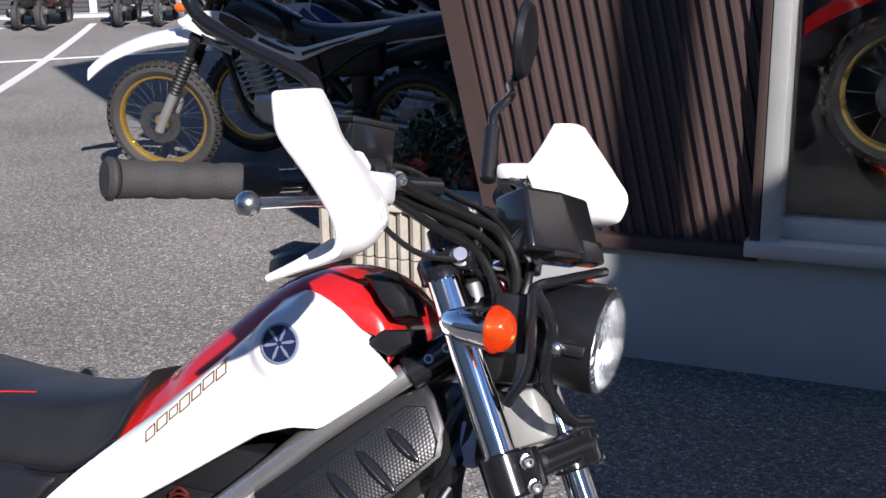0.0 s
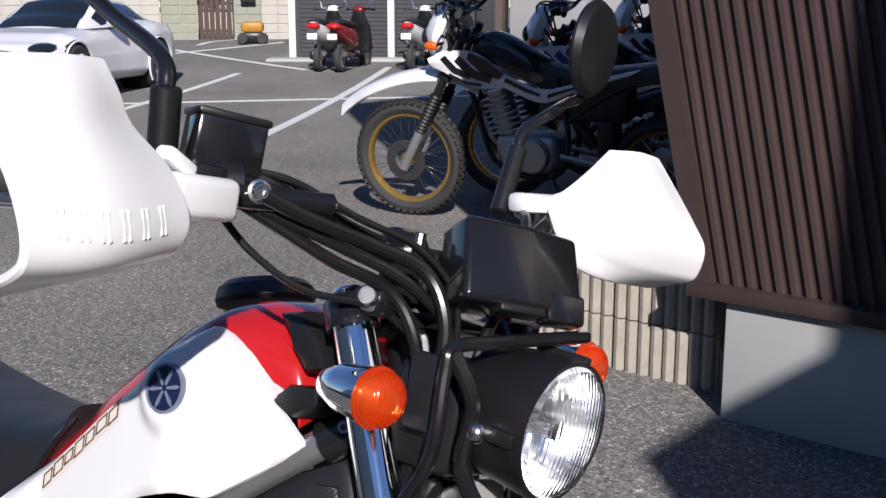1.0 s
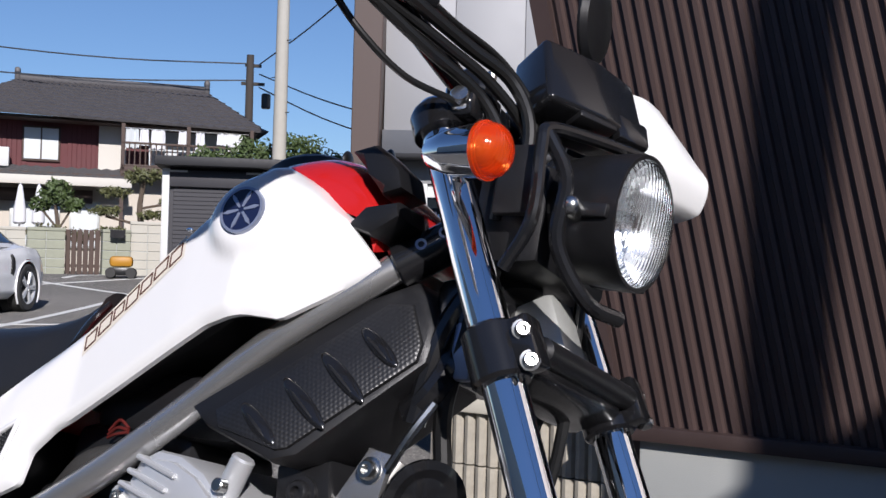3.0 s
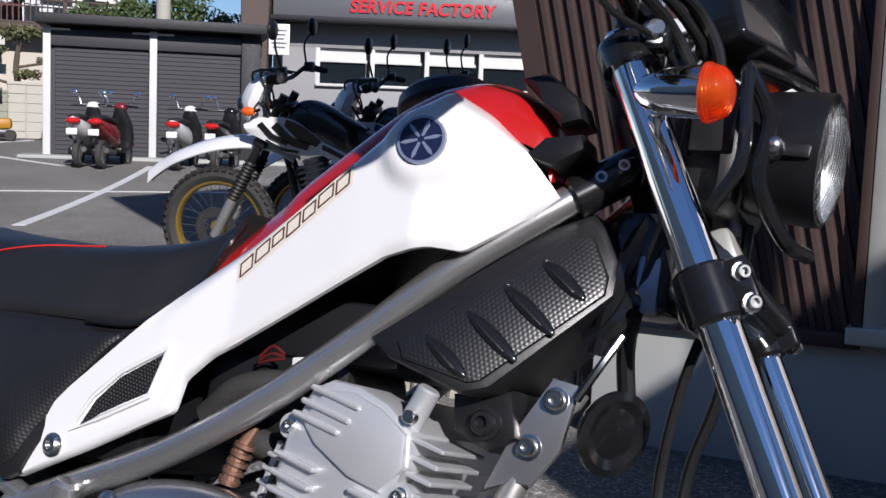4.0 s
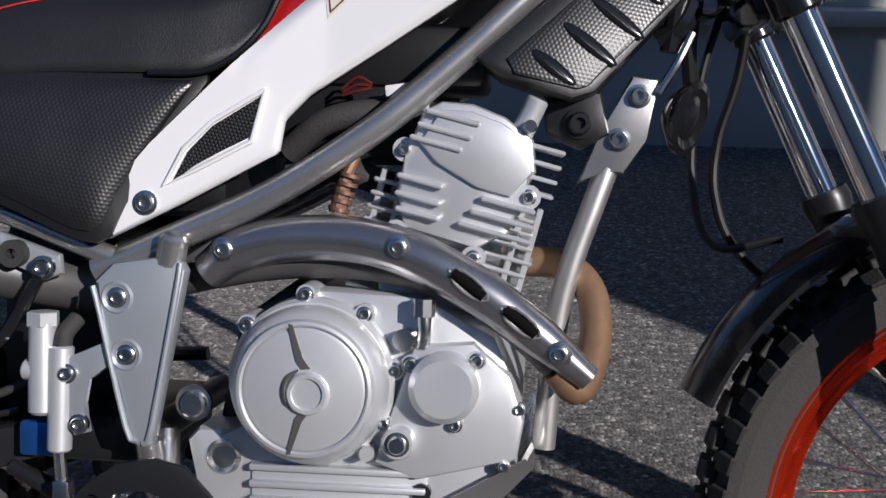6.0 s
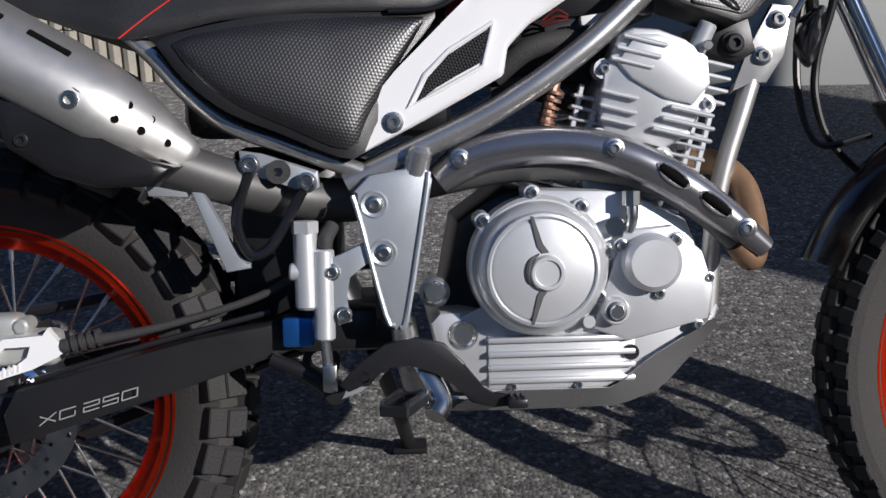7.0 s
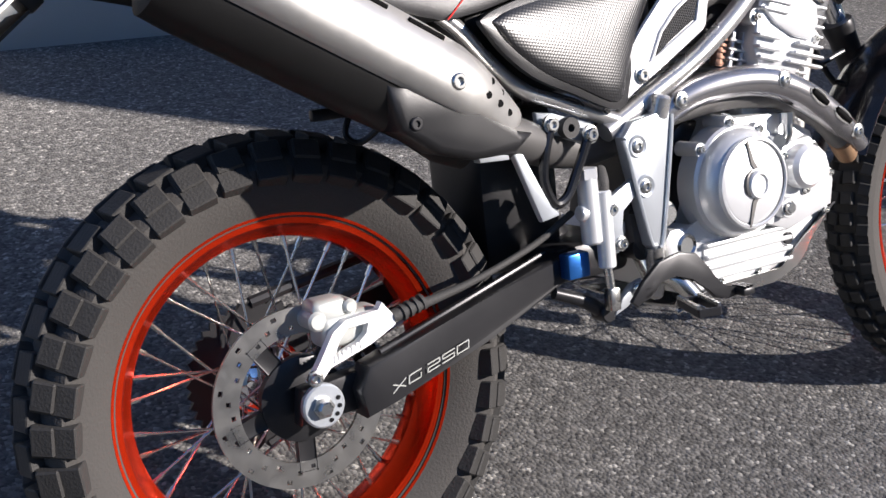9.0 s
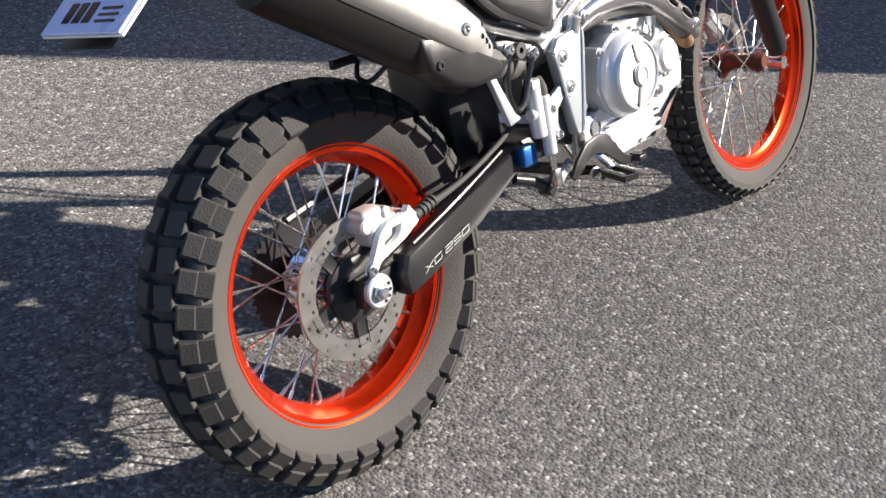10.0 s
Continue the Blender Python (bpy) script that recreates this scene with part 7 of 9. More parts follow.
def trail_bike(m, skin, mark, label, group, spokes=32, rim=M_GOLD):
    """An upright trail machine: x ahead from the rear wheel's foot."""
    b = thing("trail_motorcycle", m, label, "motorcycle", group)
    WB = 1.48
    trail_wheel(b, "front_wheel", WB, 0.345, 0.042, rim, 46, spokes)
    trail_wheel(b, "rear_wheel", 0.0, 0.325, 0.058, rim, 40, spokes)
    up = Vector((-0.47, 0, 0.88)).normalized()
    ax = Vector((WB - 0.02, 0, 0.345))
    for y in (-0.098, 0.098):
        o = Vector((0, y, 0))
        bm = rod(BM(), ax + o - up * 0.05, ax + o + up * 0.22, 0.027, 16, 0.006)
        leg = part("fork_leg", bm, M_GREYMET, b, "grey lower fork leg")
        bm = BM()
        line = [ax + o + up * (0.20 + 0.011 * k) for k in range(23)]
        tube(bm, line, [0.036 if k % 2 else 0.027 for k in range(23)], 14, 1)
        part("gaiter", bm, M_GAITER, leg, "black ribbed rubber gaiter")
        bm = rod(BM(), ax + o + up * 0.44, ax + o + up * 0.86, 0.023, 14)
        part("fork_tube", bm, M_DARKMET, leg)
    for h in (0.56, 0.80):
        bm = BM()
        c = ax + up * h
        box(bm, (0, 0, 0), (0.07, 0.25, 0.04), Matrix.Translation(c) @ pose(0, 0, 0, 0, -28, 0), 0.008)
        part("fork_yoke", bm, M_DARKMET, b)
    # high front mudguard
    bm = BM()
    rings = []
    for q in spline([(1.02, 0, 0.80), (1.14, 0, 0.86), (1.30, 0, 0.875), (1.50, 0, 0.845), (1.70, 0, 0.775), (1.83, 0, 0.70), (1.90, 0, 0.645)], 4):
        f = (q.x - 1.02) / 0.88
        w = 0.062 + 0.040 * math.sin(math.pi * min(1, f * 1.1)) - 0.035 * max(0, f - 0.8) / 0.2
        ring = [bm.verts.new((q.x, t * w, q.z - 0.062 * t * t)) for t in (-1, -0.8, -0.45, 0, 0.45, 0.8, 1)]
        ring += [bm.verts.new((q.x, t * w * 0.95, q.z - 0.007 - 0.062 * t * t)) for t in (1, 0.8, 0.45, 0, -0.45, -0.8, -1)]
        rings.append(ring)
    ring_faces(bm, rings)
    part("front_mudguard", bm, skin, b, "high white front mudguard")
    # headlamp mask
    bm = BM()
    rings = []
    for z, w, x, d in ((0.93, 0.055, 1.30, 0.05), (0.98, 0.085, 1.335, 0.07), (1.06, 0.105, 1.345, 0.085), (1.13, 0.10, 1.31, 0.08), (1.19, 0.075, 1.265, 0.06), (1.215, 0.05, 1.235, 0.04)):
        rings.append([bm.verts.new((x - d * abs(t) ** 2.2, t * w, z)) for t in (-1, -0.85, -0.5, 0, 0.5, 0.85, 1)] + [bm.verts.new((x - d - 0.05, t * w * 0.8, z)) for t in (1, 0, -1)])
    ring_faces(bm, rings)
    mask = part("headlamp_mask", bm, skin, b, "white plastic headlamp mask")
    bm = blob(BM(), (1.318, 0, 1.04), (0.04, 0.075, 0.055))
    part("lens", bm, M_GLASSBLUE, mask)
    for s in (-1, 1):
        bm = rod(BM(), (1.20, s * 0.10, 1.02), (1.21, s * 0.19, 1.02), 0.009, 10)
        ind = part("indicator", bm, M_BLACK, b, "orange indicator on a black stalk")
        part("lens", blob(BM(), (1.225, s * 0.20, 1.02), (0.04, 0.022, 0.026), u=14, v=8), M_AMBERFAR, ind)
    # bars and mirrors
    bm = tube(BM(), [(0.98, -0.40, 1.21), (1.03, -0.24, 1.24), (1.07, -0.10, 1.19), (1.07, 0.10, 1.19), (1.03, 0.24, 1.24), (0.98, 0.40, 1.21)], 0.012, 10, 4)
    bar = part("handlebar", bm, M_DARKMET, b)
    for s in (-1, 1):
        part("grip", rod(BM(), (1.0, s * 0.29, 1.225), (0.975, s * 0.41, 1.207), 0.018, 12, 0.003), M_RUBBER, bar)
        part("switch_box", box(BM(), (1.02, s * 0.245, 1.24), (0.05, 0.06, 0.05), bevel=0.008), M_BLACK, bar)
        part("lever", tube(BM(), [(1.05, s * 0.22, 1.23), (1.09, s * 0.30, 1.215), (1.05, s * 0.42, 1.20)], 0.006, 8, 4), M_STEEL, bar)
        mir = part("mirror_stem", tube(BM(), [(1.03, s * 0.22, 1.25), (1.05, s * 0.25, 1.36), (1.03, s * 0.31, 1.42)], 0.006, 8, 4), M_GLOSS, bar)
        bm = blob(BM(), (1.03, s * 0.345, 1.455), (0.022, 0.065, 0.052), u=16, v=10)
        part("mirror_shell", bm, M_BLACK, bar)
    bm = box(BM(), (1.13, 0, 1.20), (0.08, 0.16, 0.09), bevel=0.015)
    part("instrument_case", bm, M_BLACK, b)
    for k, (y0, x1) in enumerate(((-0.14, 1.20), (-0.06, 1.26), (0.10, 1.24), (0.16, 1.18))):
        part("cable", tube(BM(), [(1.06, y0, 1.21), (x1, y0 * 0.7, 1.22), (x1 - 0.03, y0 * 0.4, 1.08), (1.10, 0.03, 0.90)], 0.006, 7, 5), M_RUBBER, b)
    # tank and shrouds
    bm = BM()
    rings = []
    for q in spline([(0.62, 0, 0.93), (0.72, 0, 0.985), (0.84, 0, 1.05), (0.94, 0, 1.075), (1.02, 0, 1.05), (1.06, 0, 0.98)], 4):
        w = 0.105 - 0.9 * max(0, 0.72 - q.x) * 0.4
        rings.append([bm.verts.new((q.x, math.copysign(abs(math.cos(a)) ** 0.7, -math.cos(a)) * w, q.z - 0.16 * (1 - math.sin(a) ** 0.7))) for a in [math.pi * k / 12 for k in range(13)]])
    ring_faces(bm, rings)
    part("tank", bm, M_GLOSS, b, "black fuel tank between the shrouds")

    def shroud_y(u, v, x, z):
        return -(0.112 + 0.055 * max(0, min(1, (x - 0.72) / 0.42)) - 0.02 * abs(v - 0.5))

    for flip in (False, True):
        bm = panel(BM(), [(0.80, 0.835), (0.92, 0.93), (1.02, 0.985), (1.18, 0.985), (1.27, 0.945)], [(0.80, 0.795), (0.94, 0.785), (1.04, 0.80), (1.16, 0.865), (1.25, 0.905)], shroud_y, 0.006, 20, 8)
        part("shroud", bm if flip else mirrored(bm), skin, b, "white shroud with angular dark graphics")
        for top, low in (([(0.84, 0.865), (0.94, 0.945), (1.03, 0.982)], [(0.87, 0.835), (0.96, 0.865), (1.04, 0.945)]), ([(0.90, 0.855), (1.00, 0.885), (1.08, 0.965)], [(0.92, 0.815), (1.02, 0.842), (1.11, 0.935)]), ([(1.02, 0.862), (1.10, 0.90), (1.16, 0.965)], [(1.03, 0.838), (1.12, 0.875), (1.19, 0.945)]), ([(0.96, 0.812), (1.05, 0.825), (1.14, 0.872)], [(0.97, 0.798), (1.05, 0.808), (1.14, 0.862)])):
            bm = panel(BM(), top, low, lambda u, v, x, z: shroud_y(u, 0.5, x, z) - 0.003, 0.002, 6, 2, smooth=1)
            part("graphic", bm if flip else mirrored(bm), mark, b)
        bm = panel(BM(), [(0.10, 0.905), (0.36, 0.845), (0.60, 0.785), (0.70, 0.80), (0.84, 0.865)], [(0.16, 0.868), (0.40, 0.80), (0.60, 0.715), (0.68, 0.722), (0.86, 0.80)], lambda u, v, x, z: -0.128 - 0.006 * math.sin(math.pi * v), 0.006, 14, 4, smooth=1)
        part("side_cover", bm if flip else mirrored(bm), skin, b, "narrow white side cover under the seat")
        for top, low in (([(0.30, 0.845), (0.46, 0.805), (0.60, 0.765)], [(0.34, 0.825), (0.46, 0.792), (0.60, 0.742)]), ([(0.64, 0.765), (0.72, 0.795), (0.83, 0.848)], [(0.64, 0.750), (0.72, 0.772), (0.84, 0.825)])):
            bm = panel(BM(), top, low, lambda u, v, x, z: -0.137, 0.002, 6, 2, smooth=1)
            part("graphic", bm if flip else mirrored(bm), mark, b)
    part("air_box", box(BM(), (0.42, 0, 0.72), (0.50, 0.19, 0.22), bevel=0.03), M_BLACK, b)
    part("inner_guard", box(BM(), (0.30, 0, 0.56), (0.10, 0.17, 0.26), pose(0, 0, 0, 0, 0, 0), 0.02), M_BLACK, b)
    # seat
    bm = BM()
    rings = []
    for q in spline([(-0.32, 0, 0.955), (-0.12, 0, 0.945), (0.12, 0, 0.91), (0.38, 0, 0.885), (0.58, 0, 0.90), (0.74, 0, 0.985)], 4):
        w = 0.115 if q.x < 0.3 else 0.115 - 0.05 * (q.x - 0.3) / 0.44
        rings.append([bm.verts.new((q.x, math.copysign(abs(math.cos(a)) ** 0.5, -math.cos(a)) * w, q.z - 0.09 * (1 - math.sin(a) ** 0.5))) for a in [math.pi * k / 12 for k in range(13)]])
    ring_faces(bm, rings)
    part("seat", bm, M_SEAT, b, "long narrow black seat")
    # tail
    bm = BM()
    rings = []
    for q in spline([(0.12, 0, 0.83), (-0.12, 0, 0.86), (-0.36, 0, 0.905), (-0.58, 0, 0.885), (-0.70, 0, 0.82)], 4):
        w = 0.09
        rings.append([bm.verts.new((q.x, t * w, q.z - 0.02 * t * t)) for t in (-1, -0.6, 0, 0.6, 1)] + [bm.verts.new((q.x, t * w, q.z - 0.012 - 0.02 * t * t)) for t in (1, 0.6, 0, -0.6, -1)])
    ring_faces(bm, rings)
    part("rear_mudguard", bm, skin, b)
    part("tail_lamp", box(BM(), (-0.52, 0, 0.865), (0.07, 0.10, 0.05), bevel=0.012), M_TAILRED, b)
    for s in (-1, 1):
        part("rear_indicator", blob(BM(), (-0.46, s * 0.17, 0.84), (0.035, 0.022, 0.024), u=12, v=8), M_AMBERFAR, b)
    # frame, engine, swingarm
    for y in (-0.10, 0.10):
        bm = tube(BM(), [(1.12, y * 0.3, 0.93), (1.02, y * 0.6, 0.62), (0.92, y, 0.38), (0.72, y, 0.30), (0.54, y, 0.34), (0.50, y, 0.55), (0.56, y, 0.84)], 0.017, 10, 4)
        part("frame_tube", bm, M_DARKMET, b)
        bm = tube(BM(), [(0.54, y, 0.42), (0.30, y * 1.1, 0.38), (0.0, y * 1.1, 0.325)], 0.026, 10, 3, 0.7)
        part("swingarm", bm, M_GREYMET, b)
        bm = tube(BM(), [(0.52, y, 0.60), (0.20, y, 0.80), (-0.20, y * 0.9, 0.87)], 0.012, 8, 3)
        part("subframe", bm, M_DARKMET, b)
    bm = BM()
    box(bm, (0.74, 0, 0.42), (0.36, 0.20, 0.22), bevel=0.05, seg=3)
    eng = part("engine_case", bm, M_GREYMET, b, "grey alloy engine")
    bm = lathe(BM(), [(0.0, -0.03), (0.085, -0.028), (0.10, -0.012), (0.10, 0.02), (0, 0.02)], facing((0.70, 0.115, 0.42), (0, 1, 0)), 32)
    part("generator_cover", bm, M_GREYMET, eng)
    bm = lathe(BM(), [(0.0, -0.03), (0.095, -0.028), (0.11, -0.012), (0.11, 0.02), (0, 0.02)], facing((0.72, -0.115, 0.42), (0, -1, 0)), 32)
    part("clutch_cover", bm, M_GREYMET, eng)
    for k in range(7):
        bm = BM()
        box(bm, (0, 0, 0), (0.19 - 0.006 * k, 0.18, 0.010), Matrix.Translation((0.86 + 0.010 * k, 0, 0.545 + 0.030 * k)) @ pose(0, 0, 0, 0, 14, 0), 0.003, 1)
        part("cooling_fin", bm, M_GREYMET, eng)
    bm = rod(BM(), (0.855, 0, 0.52), (0.92, 0, 0.76), 0.07, 20)
    part("cylinder", bm, M_GREYMET, eng)
    bm = tube(BM(), [(0.96, -0.02, 0.70), (1.06, -0.04, 0.62), (1.02, -0.10, 0.42), (0.86, -0.15, 0.34), (0.60, -0.16, 0.42), (0.30, -0.15, 0.62)], 0.02, 12, 5)
    part("exhaust_pipe", bm, M_PIPE, b)
    bm = rod(BM(), (0.30, -0.16, 0.62), (-0.24, -0.165, 0.80), 0.052, 20, 0.015)
    part("silencer", bm, M_PIPE, b)
    bm = tube(BM(), [(0.60, 0.11, 0.33), (0.52, 0.17, 0.20), (0.44, 0.26, 0.035)], 0.012, 8, 3)
    part("side_stand", bm, M_DARKMET, b)
    for s in (-1, 1):
        part("footpeg", box(BM(), (0.56, s * 0.17, 0.36), (0.035, 0.09, 0.02), bevel=0.004), M_DARKMET, b)
    bm = tube(BM(), [(0.50, 0, 0.62), (0.38, 0, 0.46)], 0.035, 14, 1)
    part("rear_shock", bm, M_DARKMET, b)
    return b


def nearer(x, y, hx, hy, lean):
    size, h = 1.065, math.hypot(hx, hy)
    back = 1.48 * (size - 0.955) / h
    return stand(1.5 + 0.945 * (x - 1.5) - hx * back, -0.55 + 0.945 * (y + 0.55) - hy * back, hx, hy, lean) @ Matrix.Scale(size, 4)


PARKED = "trail motorcycles parked in a row"
first = trail_bike(nearer(-1.76, 5.41, -0.96, -0.276, -7.0), M_WHITE, M_GLOSS, "white trail motorcycle with gold rims and black gaiters", PARKED)
trail_bike(nearer(-1.74, 6.46, -0.955, -0.29, -7.0), M_WHITE, M_BLUEPLASTIC, "white and blue trail motorcycle with gold rims in shade", PARKED, 16)
copy_thing(first, nearer(-1.62, 7.60, -0.965, -0.26, -8.0))
trail_bike(stand(2.75, 4.35, -0.99, -0.10, -7.0, 0.402), M_RED, M_GLOSS, "red motorcycle standing behind the shop window", "", 12)


# ---- parking lines ----
def line(a, b, w=0.12):
    bm = BM()
    a, b = Vector(a), Vector(b)
    d = (b - a).normalized()
    nrm = Vector((-d.y, d.x)) * w / 2
    n = max(2, int((b - a).length / 0.5))
    rows = []
    for k in range(n + 1):
        p = a.lerp(b, k / n)
        rows.append([bm.verts.new((q.x, q.y, rise(q.x, q.y) + h)) for q, h in ((p - nrm, -0.02), (p - nrm, 0.005), (p + nrm, 0.005), (p + nrm, -0.02))])
    ring_faces(bm, rows)
    tagged(link("parking_line", bm, M_PAINT), "worn white painted parking line on asphalt", "parking line", "parking lines", "structure")


for a, b in (((-6.6, 6.5), (-11.4, 13.8)), ((-11.1, 7.3), (-7.6, 11.7)), ((-7.7, 3.8), (-12.6, 11.5)), ((-17, 14.2), (-19.8, 19.4)), ((-16.1, 12.9), (-16.1, 15.7)), ((-12.2, 12.6), (-17.2, 13.4))):
    line(a, b)


# ---- cars ----
def ease(table, x):
    """A smooth value between the rows (x, ...) of a table."""
    if x <= table[0][0]:
        return table[0][1:]
    for a, b in zip(table, table[1:]):
        if x <= b[0]:
            f = (x - a[0]) / (b[0] - a[0])
            f = f * f * (3 - 2 * f) * 0.5 + f * 0.5
            return [p + (q - p) * f for p, q in zip(a[1:], b[1:])]
    return table[-1][1:]


def car(m, spec, label, category="car"):
    c = thing("car", m, label, category)
    body, roof, paint = spec["body"], spec["roof"], spec["paint"]
    wb, wr, sill, track = spec["base"], spec["wheel"], spec["sill"], spec["track"]
    x0, x1 = body[0][0], body[-1][0]
    n = 84

    def side(x):
        w, top, low = ease(body, x)
        z = [low, low, low + 0.10, low + (top - low) * 0.45, top - 0.16, top - 0.05, top - 0.005, top]
        y = [0, w - 0.12, w - 0.015, w, w - 0.02, w - 0.07, w - 0.24, 0]
        pts = []
        for k in range(7):
            steps = 5 if k in (2, 3) else (4 if k in (0, 6) else 3)
            for j in range(steps):
                f = j / steps
                pts.append((y[k] + (y[k + 1] - y[k]) * f, z[k] + (z[k + 1] - z[k]) * f))
        pts.append((y[7], z[7]))
        return pts

    bm = BM()
    rows = []
    for i in range(n + 1):
        x = x0 + (x1 - x0) * i / n
        half = side(x)
        rows.append([bm.verts.new((x, -y, z)) for y, z in half] + [bm.verts.new((x, y, z)) for y, z in half[-2:0:-1]])
    ring_faces(bm, rows)
    gone = []
    for f in bm.faces:
        p = f.calc_center_median()
        if abs(p.y) > track - 0.20 and abs(p.y) > 0.4 and any((p.x - a) ** 2 + (p.z - wr) ** 2 < (wr + 0.045) ** 2 for a in (0, wb)):
            gone.append(f)
    bmesh.ops.delete(bm, geom=gone, context="FACES")
    shell = part("body", bm, paint, c, spec["word"], 50)
    for a in (0, wb):
        for s in (-1, 1):
            w = ease(body, a)[0]
            bm = BM()
            pts = [(a + (wr + 0.045) * math.cos(t), s * (w - 0.012), wr + (wr + 0.045) * math.sin(t)) for t in [radians(-35 + 250 * k / 24) for k in range(25)]]
            tube(bm, pts, 0.014, 8, 1)
            part("wheel_arch", bm, paint, shell)
            bm = lathe(BM(), [(0.0, 0.0), (wr + 0.05, 0.0), (wr + 0.05, 0.24)], facing((a, s * (w - 0.27), wr), (0, s, 0)) @ pose(0, -0.0, 0), 32)
            part("wheel_well", bm, M_BLACK, shell)
            mw = facing((a, s * (track), wr), (0, s, 0))
            bm = lathe(BM(), [(wr * 0.68, 0.0), (wr * 0.72, -0.008), (wr * 0.93, -0.004), (wr, 0.02), (wr, 0.17), (wr * 0.9, 0.19), (wr * 0.68, 0.19)], mw, 48, closed=True)
            wh = part("wheel", bm, M_RUBBER, c, "black tyre on a silver alloy wheel")
            bm = lathe(BM(), [(wr * 0.69, -0.004), (wr * 0.69, 0.12), (wr * 0.62, 0.12), (wr * 0.64, 0.006)], mw, 48, closed=True)
            part("rim", bm, M_ALU, wh)
            bm = lathe(BM(), [(0.0, 0.09), (wr * 0.62, 0.09), (wr * 0.62, 0.10), (0, 0.10)], mw, 32)
            part("brake", bm, M_DARKMET, wh)
            for k in range(5):
                for d in (-0.12, 0.12):
                    t = 2 * math.pi * k / 5
                    bm = BM()
                    tube(bm, [mw @ Vector((0.05 * math.cos(t), 0.012, 0.05 * math.sin(t))), mw @ Vector((wr * 0.655 * math.cos(t + d), 0.004, wr * 0.655 * math.sin(t + d)))], [0.022, 0.017], 8, 1)
                    part("wheel_spoke", bm, M_ALU, wh)
            bm = blob(BM(), (0, 0, 0), (0.045, 0.02, 0.045), mw @ Matrix.Translation((0, 0.01, 0)), 14, 8)
            part("hub_cap", bm, M_ALU, wh)

    def cab(x, v, grow=0.0):
        """Greenhouse: v 0 at the belt, 0.5 at the roof's edge, 1 at its middle; negative on the other side."""
        zt, zb, b, t = ease(roof, x)
        s = 1 if v >= 0 else -1
        v = abs(v)
        if v < 0.5:
            f = v / 0.5
            y, z = b + (t - b) * f ** 1.25, zb + (zt - 0.05 - zb) * f
            return Vector((x, s * (y + grow), z + grow * 0.3))
        f = (v - 0.5) / 0.5
        return Vector((x, s * t * (1 - f), zt - 0.05 * (1 - f) ** 2 + grow))

    def patch(name, xs, vs, material, parent, grow):
        bm = BM()
        g = [[bm.verts.new(cab(x, v, grow)) for v in vs] for x in xs]
        for i in range(len(xs) - 1):
            for j in range(len(vs) - 1):
                bm.faces.new((g[i][j], g[i + 1][j], g[i + 1][j + 1], g[i][j + 1]))
        return part(name, bm, material, parent, angle=50)

    a, b = roof[0][0], roof[-1][0]
    top = patch("cabin", [a + (b - a) * k / 40 for k in range(41)], [k / 12 for k in range(13)], paint, c, 0.0)
    patch("cabin_side", [a + (b - a) * k / 40 for k in range(41)], [-k / 12 for k in range(13)][1:] and [-0.0001] + [-k / 12 for k in range(1, 13)], paint, c, 0.0)
    for name, xa, xb, va, vb, sides in spec["glass"]:
        for s in sides:
            patch(name, [xa + (xb - xa) * k / 12 for k in range(13)], [s * (va + (vb - va) * k / 6) for k in range(7)], M_GLASSBLUE, top, 0.006)
    for s in (-1, 1):
        y = ease(body, spec["mirror"][0])[0]
        bm = blob(BM(), (spec["mirror"][0], s * (y + 0.05), spec["mirror"][1]), (0.075, 0.11, 0.065), u=16, v=10)
        part("wing_mirror", bm, paint, c)
        bm = blob(BM(), spec["lamp"] and (spec["lamp"][0], s * spec["lamp"][1], spec["lamp"][2]), spec["lamp"][3:6], u=24, v=14)
        lamp = part("headlamp", bm, M_GLASSBLUE, c, "dark glazed headlamp")
        bm = blob(BM(), (spec["lamp"][0] + 0.05, s * spec["lamp"][1], spec["lamp"][2] + 0.01), (spec["lamp"][3] * 0.62, 0.05, 0.05), u=14, v=8)
        part("reflector", bm, M_CHROME, lamp)
        bm = box(BM(), (x0 + 0.06, s * (body[0][1] - 0.22), spec["tail"]), (0.14, 0.36, 0.12), bevel=0.03)
        part("tail_lamp", bm, M_TAILRED, c)
        bm = BM()
        prism(bm, spec["vent"], s * (ease(body, spec["vent"][0][0])[0] - 0.03), s * (ease(body, spec["vent"][0][0])[0] + 0.004), 0.002, 1)
        part("side_vent" if spec["sporty"] else "door_seam", bm, M_BLACK, c)
        bm = box(BM(), (x1 - 0.10, s * 0.55, sill + 0.20), (0.24, 0.46, 0.15), pose(0, 0, 0), 0.03)
        part("air_intake", bm, M_BLACK, c)
        bm = blob(BM(), (x1 - 0.02, s * 0.50, sill + 0.24), (0.03, 0.05, 0.035), u=12, v=8)
        part("fog_lamp", bm, M_CHROME, c)
    bm = box(BM(), (x1 - 0.05, 0, sill + 0.20), (0.20, 0.60, 0.10), bevel=0.03)
    part("air_intake", bm, M_BLACK, c)
    return c


